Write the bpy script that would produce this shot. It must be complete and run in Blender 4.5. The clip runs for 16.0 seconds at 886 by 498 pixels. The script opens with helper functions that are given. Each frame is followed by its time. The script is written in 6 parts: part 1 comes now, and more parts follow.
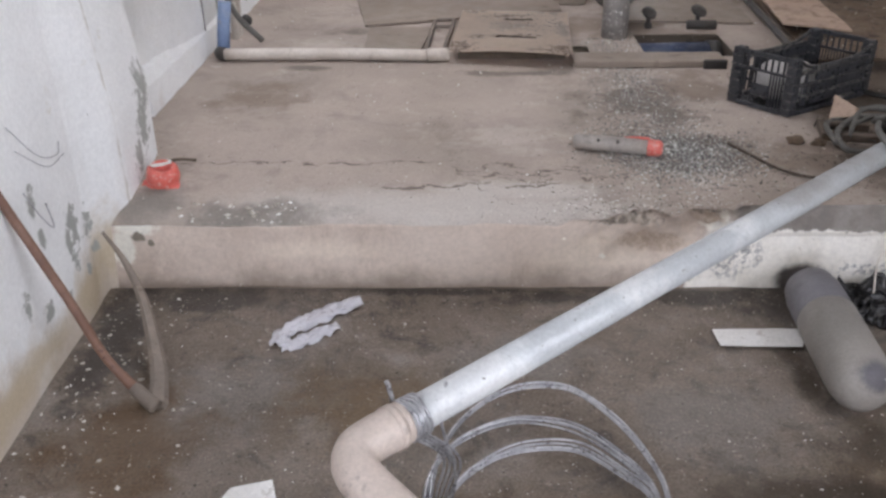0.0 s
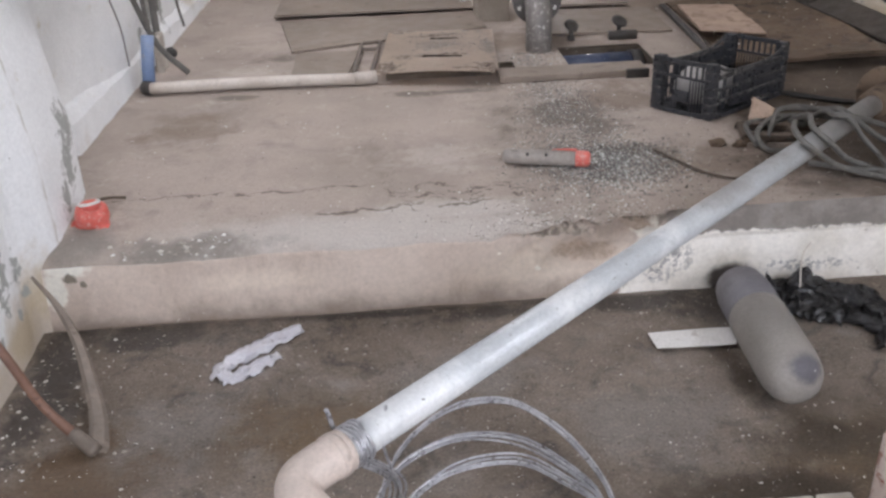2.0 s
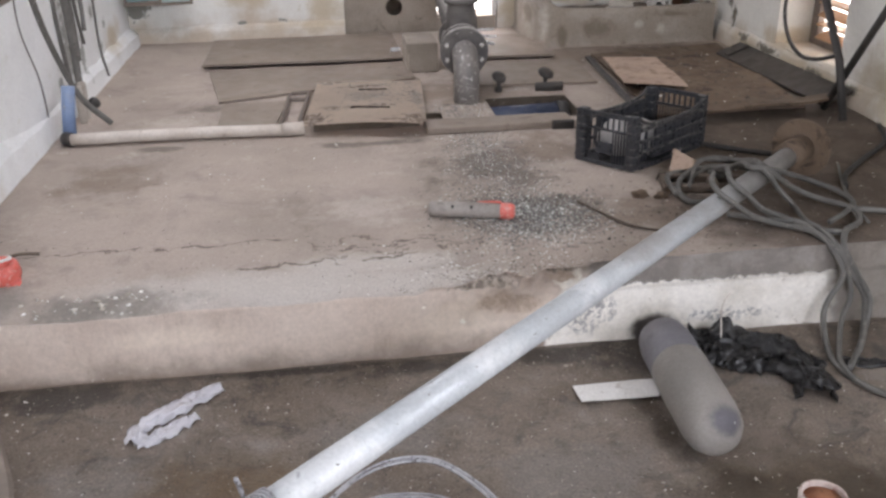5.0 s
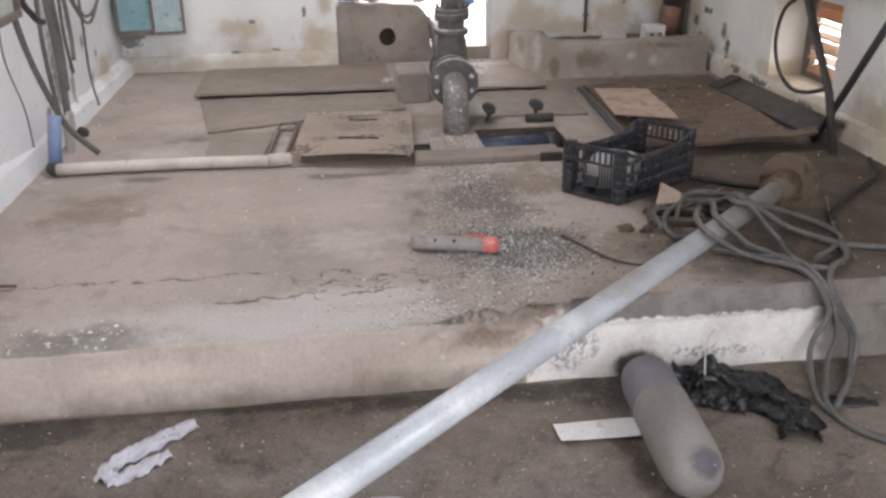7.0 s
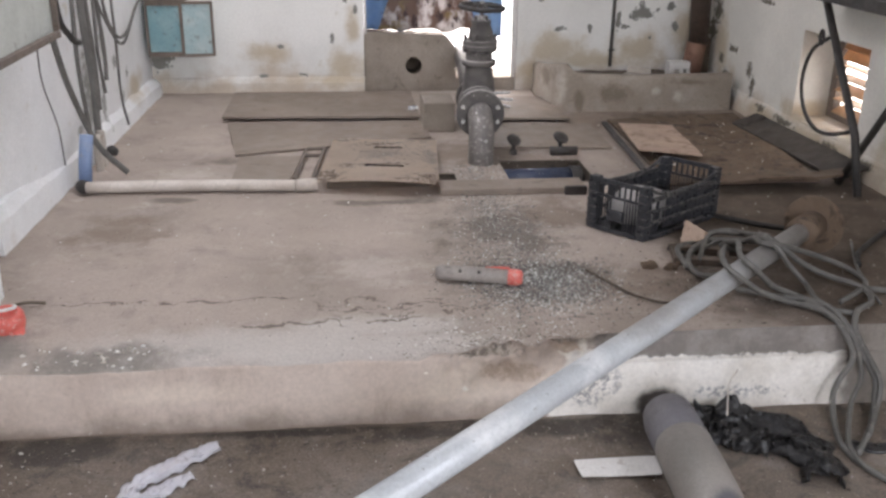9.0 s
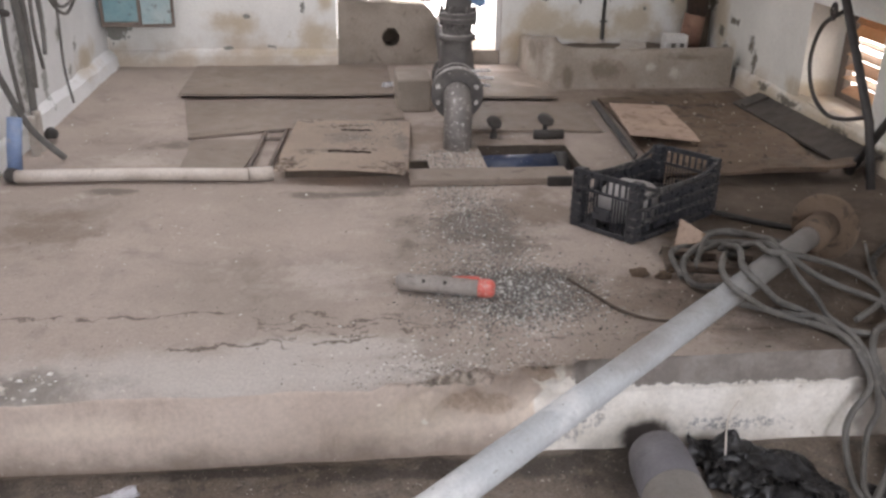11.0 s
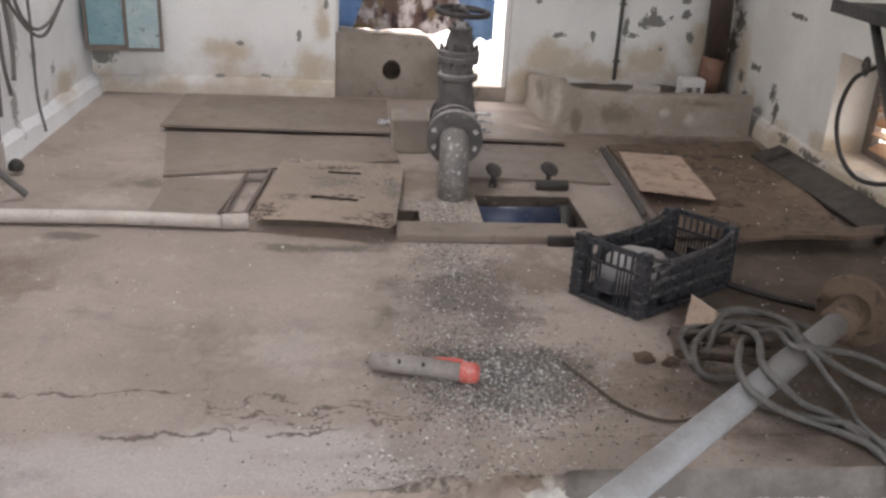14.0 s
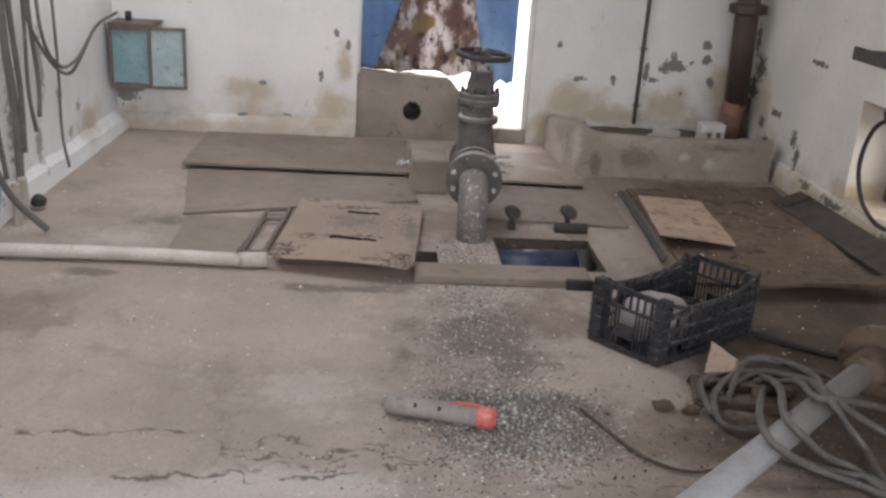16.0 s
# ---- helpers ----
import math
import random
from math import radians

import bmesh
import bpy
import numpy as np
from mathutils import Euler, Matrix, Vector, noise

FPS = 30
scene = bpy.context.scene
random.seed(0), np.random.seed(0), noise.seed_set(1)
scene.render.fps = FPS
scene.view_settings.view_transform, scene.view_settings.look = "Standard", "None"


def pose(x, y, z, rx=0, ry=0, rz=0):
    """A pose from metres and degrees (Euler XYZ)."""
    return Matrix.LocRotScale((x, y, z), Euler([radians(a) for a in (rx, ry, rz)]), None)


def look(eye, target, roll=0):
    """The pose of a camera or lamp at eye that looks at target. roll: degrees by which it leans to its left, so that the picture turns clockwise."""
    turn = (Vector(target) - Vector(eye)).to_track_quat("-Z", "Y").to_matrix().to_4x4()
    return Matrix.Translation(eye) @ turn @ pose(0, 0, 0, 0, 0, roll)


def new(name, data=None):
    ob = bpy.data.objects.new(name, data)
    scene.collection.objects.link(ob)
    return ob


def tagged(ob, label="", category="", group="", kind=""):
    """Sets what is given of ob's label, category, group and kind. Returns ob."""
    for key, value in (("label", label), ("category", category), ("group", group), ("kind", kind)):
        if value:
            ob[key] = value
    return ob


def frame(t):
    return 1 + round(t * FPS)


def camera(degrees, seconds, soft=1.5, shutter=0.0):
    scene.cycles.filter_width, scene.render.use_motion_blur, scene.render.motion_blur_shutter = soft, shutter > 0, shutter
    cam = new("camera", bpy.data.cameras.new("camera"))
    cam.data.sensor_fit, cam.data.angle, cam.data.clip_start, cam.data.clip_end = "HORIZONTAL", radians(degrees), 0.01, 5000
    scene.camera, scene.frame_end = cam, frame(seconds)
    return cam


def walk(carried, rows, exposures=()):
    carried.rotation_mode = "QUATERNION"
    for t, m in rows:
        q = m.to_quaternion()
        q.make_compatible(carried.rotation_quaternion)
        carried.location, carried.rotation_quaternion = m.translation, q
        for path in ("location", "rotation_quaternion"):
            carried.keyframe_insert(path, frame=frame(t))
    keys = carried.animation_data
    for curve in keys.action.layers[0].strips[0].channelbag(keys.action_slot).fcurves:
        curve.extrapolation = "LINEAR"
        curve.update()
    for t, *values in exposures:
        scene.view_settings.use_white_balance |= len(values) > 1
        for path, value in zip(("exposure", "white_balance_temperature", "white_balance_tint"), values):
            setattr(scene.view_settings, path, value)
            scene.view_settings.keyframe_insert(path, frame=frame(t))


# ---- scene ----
cam = camera(51.4, 16.0, soft=2.7)
PATH = [
    (0, (-0.034, 0.32, 1.706), (-0.054, 2.081, 0.759), -0.4),
    (0.5, (-0.029, 0.302, 1.723), (-0.002, 2.065, 0.779), -0.1),
    (1, (-0.013, 0.303, 1.722), (0.024, 2.066, 0.777), -1.2),
    (1.5, (0.004, 0.298, 1.739), (0.071, 2.086, 0.843), -3.0),
    (2, (0.001, 0.307, 1.726), (0.099, 2.081, 0.809), -2.3),
    (2.5, (0.016, 0.307, 1.735), (0.178, 2.098, 0.86), -1.4),
    (3, (0.028, 0.303, 1.742), (0.244, 2.096, 0.883), -1.3),
    (3.5, (0.042, 0.304, 1.747), (0.274, 2.091, 0.88), -1.0),
    (4, (0.045, 0.33, 1.733), (0.272, 2.124, 0.879), -1.5),
    (4.5, (0.048, 0.337, 1.727), (0.266, 2.131, 0.869), -2.2),
    (5, (0.063, 0.337, 1.747), (0.296, 2.139, 0.912), -1.0),
    (7.5, (0.156, 0.377, 1.766), (0.384, 2.212, 1.004), -0.6),
    (8, (0.081, 0.358, 1.793), (0.304, 2.204, 1.057), 2.0),
    (8.5, (0.101, 0.363, 1.781), (0.298, 2.207, 1.031), -0.0),
    (9, (0.1, 0.366, 1.787), (0.305, 2.216, 1.054), 0.8),
    (9.5, (0.107, 0.38, 1.777), (0.308, 2.23, 1.046), 1.2),
    (12, (0.346, 1.098, 1.754), (0.565, 2.888, 0.891), 1.2),
    (12.5, (0.348, 1.131, 1.756), (0.555, 2.917, 0.879), 1.3),
    (13, (0.364, 1.172, 1.764), (0.491, 2.996, 0.953), 1.3),
    (13.5, (0.384, 1.21, 1.763), (0.558, 3.052, 1.004), 1.9),
    (14, (0.39, 1.214, 1.776), (0.586, 3.053, 1.015), 3.1),
    (14.5, (0.391, 1.235, 1.764), (0.557, 3.077, 1.001), 2.7),
    (15, (0.385, 1.209, 1.799), (0.59, 3.072, 1.1), 2.7),
    (15.5, (0.382, 1.211, 1.782), (0.598, 3.057, 1.042), 2.8),
    (16, (0.385, 1.229, 1.784), (0.543, 3.102, 1.099), 3.6),
]
walk(cam, [(t, look(eye, target, roll)) for t, eye, target, roll in PATH], [(0.0, 0.05, 6300, 17), (3.5, 0.17, 6350, 17), (9.7, 0.08, 6400, 17), (11.8, 0.0, 6600, 19), (13.0, -0.04, 6550, 18), (16.0, -0.08, 6450, 17)])

# ---- world and light ----
world = bpy.data.worlds.new("sky")
scene.world = world
world.use_nodes = True
wn = world.node_tree
sky = wn.nodes.new("ShaderNodeTexSky")
sky.sky_type = "NISHITA"
sky.sun_disc = False
sky.sun_elevation, sky.sun_rotation = radians(50), radians(200)
bg = wn.nodes["Background"]
bg.inputs["Strength"].default_value = 0.15
wn.links.new(sky.outputs[0], bg.inputs[0])


def lamp(name, kind, m, energy, color, size=1.0, size_y=1.0, angle=0.5):
    data = bpy.data.lights.new(name, kind)
    data.energy, data.color = energy, color
    if kind == "AREA":
        data.shape, data.size, data.size_y = "RECTANGLE", size, size_y
    else:
        data.angle = radians(angle)
    ob = new(name, data)
    ob.matrix_world = m
    return ob


sun = lamp("sun", "SUN", look((-3, 14, 9), (1.0, 9, 0.0)), 3.0, (1.0, 0.95, 0.88), angle=0.5)
# daylight: far door and small louvre; added for unseen openings: roof over the far end, gate behind the camera, high
# window
lamp("unseen_roof_daylight", "AREA", look((-0.35, 5.2, 3.29), (-0.35, 5.2001, 0.0)), 50, (0.97, 0.98, 1.0), 1.6, 2.4)
lamp("unseen_gate_daylight", "AREA", look((0.2, -2.3, 1.9), (0.0, 5.0, 0.7)), 76, (0.92, 0.96, 1.0), 1.9, 2.1)
lamp("unseen_side_daylight", "AREA", look((2.95, -0.4, 2.45), (-1.2, 3.4, 0.3)), 118, (0.90, 0.95, 1.0), 2.2, 1.0)
lamp("door_daylight", "AREA", look((0.95, 8.1, 1.3), (0.9, 5.0, 0.6)), 62, (1.0, 0.97, 0.92), 1.6, 1.8)
lamp("window_daylight", "AREA", look((3.75, 5.6, 1.0), (2.0, 5.2, 0.6)), 11, (1.0, 0.93, 0.82), 1.2, 1.0)


# ---- materials ----
class Shade:
    """A node material built step by step."""

    def __init__(self, name, rough=0.8, metal=0.0):
        self.mat = bpy.data.materials.new(name)
        self.mat.use_nodes = True
        self.nt = self.mat.node_tree
        self.bsdf = self.nt.nodes["Principled BSDF"]
        self.bsdf.inputs["Roughness"].default_value = rough
        self.bsdf.inputs["Metallic"].default_value = metal
        self.pos = self.nt.nodes.new("ShaderNodeNewGeometry").outputs["Position"]

    def plug(self, value, socket):
        if isinstance(value, bpy.types.NodeSocket):
            self.nt.links.new(value, socket)
        else:
            socket.default_value = value

    def noise(self, scale, detail=4.0, rough=0.55, stretch=None, warp=0.0):
        n = self.nt.nodes.new("ShaderNodeTexNoise")
        src = self.pos
        if stretch:
            v = self.nt.nodes.new("ShaderNodeVectorMath")
            v.operation = "MULTIPLY"
            self.plug(self.pos, v.inputs[0])
            v.inputs[1].default_value = stretch
            src = v.outputs[0]
        self.plug(src, n.inputs["Vector"])
        n.inputs["Scale"].default_value, n.inputs["Detail"].default_value = scale, detail
        n.inputs["Roughness"].default_value, n.inputs["Distortion"].default_value = rough, warp
        return n.outputs[0]

    def cells(self, scale):
        n = self.nt.nodes.new("ShaderNodeTexVoronoi")
        self.plug(self.pos, n.inputs["Vector"])
        n.inputs["Scale"].default_value = scale
        return n.outputs["Distance"]

    def math(self, op, a, b=0.0):
        n = self.nt.nodes.new("ShaderNodeMath")
        n.operation = op
        self.plug(a, n.inputs[0])
        self.plug(b, n.inputs[1])
        return n.outputs[0]

    def span(self, value, lo, hi, a=0.0, b=1.0):
        n = self.nt.nodes.new("ShaderNodeMapRange")
        n.interpolation_type = "SMOOTHSTEP"
        self.plug(value, n.inputs[0])
        for k, v in enumerate((lo, hi, a, b)):
            n.inputs[k + 1].default_value = v
        return n.outputs[0]

    def axis(self, k):
        n = self.nt.nodes.new("ShaderNodeSeparateXYZ")
        self.plug(self.pos, n.inputs[0])
        return n.outputs[k]

    def mix(self, fac, a, b, blend="MIX"):
        n = self.nt.nodes.new("ShaderNodeMix")
        n.data_type, n.blend_type = "RGBA", blend
        self.plug(fac, n.inputs[0])
        self.plug((*a, 1) if isinstance(a, tuple) else a, n.inputs[6])
        self.plug((*b, 1) if isinstance(b, tuple) else b, n.inputs[7])
        return n.outputs[2]

    def spots(self, places, ragged=1.0, scale=9.0, edge=0.25):
        """1 inside ragged patches: (x, y, z, rx, ry, rz) each."""
        wobble = self.math("MULTIPLY", self.math("SUBTRACT", self.noise(scale, 5, 0.65), 0.5), 2.2 * ragged)
        total = None
        for x, y, z, rx, ry, rz in places:
            d = self.nt.nodes.new("ShaderNodeVectorMath")
            d.operation = "SUBTRACT"
            self.plug(self.pos, d.inputs[0])
            d.inputs[1].default_value = (x, y, z)
            m = self.nt.nodes.new("ShaderNodeVectorMath")
            m.operation = "MULTIPLY"
            self.plug(d.outputs[0], m.inputs[0])
            m.inputs[1].default_value = (1 / rx, 1 / ry, 1 / rz)
            l = self.nt.nodes.new("ShaderNodeVectorMath")
            l.operation = "LENGTH"
            self.plug(m.outputs[0], l.inputs[0])
            one = self.span(self.math("ADD", l.outputs["Value"], wobble), 1.0, 1.0 - edge)
            total = one if total is None else self.math("MAXIMUM", total, one)
        return total

    def grain(self, color, amount=0.25, scale=60.0):
        g = self.span(self.noise(scale, 6, 0.7), 0.25, 0.75, 1 - amount, 1 + amount)
        n = self.nt.nodes.new("ShaderNodeVectorMath")
        n.operation = "SCALE"
        self.plug(color, n.inputs[0])
        self.plug(g, n.inputs["Scale"])
        return n.outputs[0]

    def bump(self, height, strength=0.4, distance=0.01):
        b = self.nt.nodes.new("ShaderNodeBump")
        b.inputs["Strength"].default_value, b.inputs["Distance"].default_value = strength, distance
        self.plug(height, b.inputs["Height"])
        self.plug(b.outputs[0], self.bsdf.inputs["Normal"])

    def done(self, color, rough=None):
        self.plug((*color, 1) if isinstance(color, tuple) else color, self.bsdf.inputs["Base Color"])
        if rough is not None:
            self.plug(rough, self.bsdf.inputs["Roughness"])
        return self.mat


def worn(name, base, second, third, rough=0.8, metal=0.0, scale=4.0, fine=45.0, bump=0.4, depth=0.006, third_at=0.58):
    """A worn surface: two tones at large scale, stains of a third, grain and relief."""
    s = Shade(name, rough, metal)
    c = s.mix(s.span(s.noise(scale, 5, 0.6), 0.35, 0.65), base, second)
    c = s.mix(s.span(s.noise(scale * 3.1, 6, 0.65, warp=0.6), third_at, third_at + 0.12), c, third)
    c = s.grain(c, 0.12, fine * 2)
    s.bump(s.noise(fine, 6, 0.7), bump, depth)
    return s.done(c, s.span(s.noise(scale * 5, 4), 0.3, 0.7, max(rough - 0.12, 0.05), min(rough + 0.1, 1.0)))


def floor_low():
    s = Shade("damp_dirty_concrete", 0.85)
    c = s.mix(s.span(s.noise(1.7, 5, 0.6), 0.35, 0.65), (0.17, 0.134, 0.104), (0.225, 0.184, 0.15))
    c = s.mix(s.span(s.noise(6.5, 6, 0.7, warp=0.8), 0.5, 0.66), c, (0.105, 0.088, 0.074))
    c = s.mix(s.span(s.noise(3.4, 5, 0.65), 0.56, 0.66), c, (0.25, 0.215, 0.185))
    # brown patches beside and below the long pipe and right of the wire loops
    c = s.mix(s.spots([(-0.3, 2.5, 0, 0.34, 0.26, 0.4), (0.3, 2.0, 0, 0.6, 0.2, 0.4), (1.35, 2.2, 0, 0.5, 0.3, 0.4)], 0.8, 4.0, 0.7), c, (0.14, 0.095, 0.055))
    # darker along the step foot, the left wall and the tube's far end
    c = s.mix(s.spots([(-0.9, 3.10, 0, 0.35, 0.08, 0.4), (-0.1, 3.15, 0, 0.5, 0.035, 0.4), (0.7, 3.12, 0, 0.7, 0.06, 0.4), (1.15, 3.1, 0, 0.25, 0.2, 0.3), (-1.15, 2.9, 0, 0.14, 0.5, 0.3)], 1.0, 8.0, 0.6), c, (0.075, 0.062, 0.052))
    c = s.mix(s.spots([(0.2, 2.75, 0, 0.28, 0.16, 0.3), (-0.75, 2.55, 0, 0.3, 0.2, 0.3), (0.75, 2.45, 0, 0.3, 0.22, 0.3)], 1.0, 6.0, 0.6), c, (0.2, 0.172, 0.148))
    c = s.mix(s.math("MULTIPLY", s.span(s.noise(17, 6, 0.75, warp=0.6), 0.53, 0.66), 0.45), c, (0.09, 0.071, 0.055))
    c = s.mix(s.math("MULTIPLY", s.span(s.noise(30, 5, 0.7), 0.60, 0.68), 0.7), c, (0.27, 0.225, 0.185))
    c = s.mix(s.spots([(-0.95, 2.3, 0, 0.3, 0.4, 0.4), (1.5, 1.95, 0, 0.6, 0.25, 0.4), (0.75, 1.7, 0, 0.5, 0.2, 0.4)], 1.0, 5.0, 0.7), c, (0.13, 0.085, 0.05))
    # wet brown patches; the narrow strip left of the grey tube paints its shade
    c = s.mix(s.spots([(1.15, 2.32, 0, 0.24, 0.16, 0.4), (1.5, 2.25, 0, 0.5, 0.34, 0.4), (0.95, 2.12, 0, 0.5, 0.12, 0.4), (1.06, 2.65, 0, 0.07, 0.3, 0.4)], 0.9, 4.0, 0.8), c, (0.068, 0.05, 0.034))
    c = s.mix(s.span(s.noise(85, 3, 0.6), 0.69, 0.74), c, (0.46, 0.42, 0.36))
    c = s.mix(s.span(s.noise(64, 4, 0.65), 0.69, 0.74), c, (0.05, 0.04, 0.032))
    c = s.grain(c, 0.35, 120)
    s.bump(s.math("ADD", s.noise(28, 6, 0.7), s.math("MULTIPLY", s.noise(110, 4, 0.7), 0.5)), 0.55, 0.012)
    wet = s.span(s.noise(2.3, 5, 0.65), 0.40, 0.60, 0.42, 0.9)
    return s.done(c, wet)


def floor_high():
    s = Shade("dusty_cement_screed", 0.9)
    c = s.mix(s.span(s.noise(1.3, 5, 0.6), 0.35, 0.66), (0.43, 0.36, 0.308), (0.345, 0.287, 0.243))
    c = s.mix(s.math('MULTIPLY', s.span(s.noise(3.1, 6, 0.7, warp=0.7), 0.50, 0.68), 0.55), c, (0.25, 0.207, 0.175))
    c = s.mix(s.math('MULTIPLY', s.span(s.noise(7.5, 6, 0.7, warp=0.5), 0.56, 0.7), 0.6), c, (0.47, 0.41, 0.36))
    c = s.mix(s.math('MULTIPLY', s.span(s.noise(15, 6, 0.75), 0.58, 0.72), 0.35), c, (0.19, 0.158, 0.133))
    # grey cement strip along the edge; dirt patches, and painted shade in front of cover plate and floor conduit
    c = s.mix(s.spots([(-0.2, 3.27, 0.3, 1.0, 0.16, 0.4), (0.2, 3.36, 0.3, 0.5, 0.1, 0.3), (0.3, 3.25, 0.3, 0.5, 0.1, 0.3)], 0.5, 5.0, 0.7), c, (0.50, 0.455, 0.41))
    c = s.mix(s.spots([(0.25, 4.72, 0.3, 0.42, 0.06, 0.3), (0.85, 3.75, 0.3, 0.42, 0.3, 0.3), (0.8, 4.3, 0.3, 0.34, 0.45, 0.3), (-0.75, 4.82, 0.3, 0.14, 0.05, 0.2), (-0.6, 5.5, 0.3, 0.2, 0.1, 0.2), (1.9, 3.6, 0.3, 0.5, 0.25, 0.3)], 1.2, 7.0, 0.8), c, (0.185, 0.155, 0.13))
    c = s.mix(s.spots([(2.4, 5.5, 0.3, 0.6, 0.8, 0.3), (2.45, 4.2, 0.3, 0.7, 0.75, 0.3), (2.3, 3.6, 0.3, 0.55, 0.3, 0.3), (1.95, 4.6, 0.3, 0.3, 0.35, 0.3), (2.1, 3.95, 0.3, 0.5, 0.5, 0.3), (2.45, 6.2, 0.3, 0.6, 0.5, 0.3), (1.9, 4.35, 0.3, 0.5, 0.35, 0.3), (2.0, 3.55, 0.3, 0.7, 0.3, 0.3), (2.2, 4.1, 0.3, 0.8, 0.6, 0.3), (2.5, 3.5, 0.3, 0.6, 0.25, 0.3), (1.75, 4.7, 0.3, 0.25, 0.3, 0.3)], 0.7, 5.0, 0.6), c, (0.085, 0.060, 0.041))
    c = s.mix(s.math('MULTIPLY', s.spots([(-0.75, 5.25, 0.3, 0.28, 0.16, 0.3), (0.2, 3.85, 0.3, 0.3, 0.2, 0.3)], 1.2, 12, 0.9), 0.5), c, (0.52, 0.46, 0.41))
    # darker patches below the cable coil, near the right edge and before the plank
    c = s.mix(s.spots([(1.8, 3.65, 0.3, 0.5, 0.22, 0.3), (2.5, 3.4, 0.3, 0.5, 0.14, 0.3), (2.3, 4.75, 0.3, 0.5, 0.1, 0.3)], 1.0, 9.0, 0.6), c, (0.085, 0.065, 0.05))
    c = s.mix(s.math("MULTIPLY", s.spots([(1.3, 3.62, 0.3, 0.4, 0.28, 0.3), (1.5, 4.4, 0.3, 0.5, 0.3, 0.3), (2.0, 3.35, 0.3, 0.9, 0.16, 0.3), (1.1, 4.5, 0.3, 0.3, 0.3, 0.3), (2.2, 4.6, 0.3, 0.8, 0.5, 0.3), (0.85, 5.6, 0.3, 0.7, 0.35, 0.3), (1.7, 6.4, 0.3, 0.8, 0.4, 0.3), (-0.9, 4.4, 0.3, 0.3, 0.3, 0.3)], 1.2, 6.0, 0.8), 0.7), c, (0.205, 0.155, 0.118))
    c = s.mix(s.spots([(-0.75, 3.24, 0.28, 0.42, 0.09, 0.3), (-1.1, 3.3, 0.3, 0.2, 0.14, 0.3)], 0.9, 7.0, 0.8), c, (0.25, 0.222, 0.195))
    mud = s.span(s.math('ADD', s.axis(0), s.math('MULTIPLY', s.math('SUBTRACT', s.noise(2.2, 5, 0.65), 0.5), 1.3)), 1.45, 1.95)
    mud = s.math('MULTIPLY', mud, s.span(s.axis(1), 5.2, 4.7, 0.35, 0.85))
    c = s.mix(mud, c, s.mix(s.span(s.noise(7, 6, 0.7), 0.4, 0.65), (0.085, 0.062, 0.044), (0.14, 0.105, 0.078)))
    for at, bend, x0, x1 in ((3.60, 0.16, -1.2, 0.0), (3.50, 0.30, -0.1, 0.75), (3.44, 0.34, 0.0, 0.85), (3.56, 0.36, -0.15, 0.55), (3.40, 0.22, -0.45, 0.5), (3.362, 0.05, 0.85, 2.6)):
        off = s.math("SUBTRACT", s.axis(1), s.math("ADD", at, s.math("MULTIPLY", s.math("SUBTRACT", s.noise(3.3 + at, 6, 0.6), 0.5), bend)))
        run = s.math("MULTIPLY", s.span(s.axis(0), x0, x0 + 0.15), s.span(s.axis(0), x1, x1 - 0.15))
        broken = s.span(s.noise(5.0 + at, 3, 0.5), 0.38, 0.48)
        width = s.span(s.noise(13 + at, 5, 0.75), 0.40, 0.68, 0.35, 2.6)
        off = s.math("DIVIDE", off, width)
        c = s.mix(s.math("MULTIPLY", s.math("MULTIPLY", s.span(s.math("ABSOLUTE", off), 0.009, 0.001), run), broken), c, (0.16, 0.13, 0.107))
    c = s.mix(s.span(s.noise(58, 4, 0.65), 0.70, 0.74), c, (0.14, 0.115, 0.095))
    c = s.mix(s.span(s.noise(77, 4, 0.65), 0.71, 0.75), c, (0.56, 0.51, 0.45))
    c = s.grain(c, 0.12, 95)
    s.bump(s.math("ADD", s.noise(22, 6, 0.7), s.math("MULTIPLY", s.noise(90, 4, 0.7), 0.4)), 0.5, 0.009)
    return s.done(c, s.span(s.noise(5, 4), 0.3, 0.7, 0.78, 0.95))


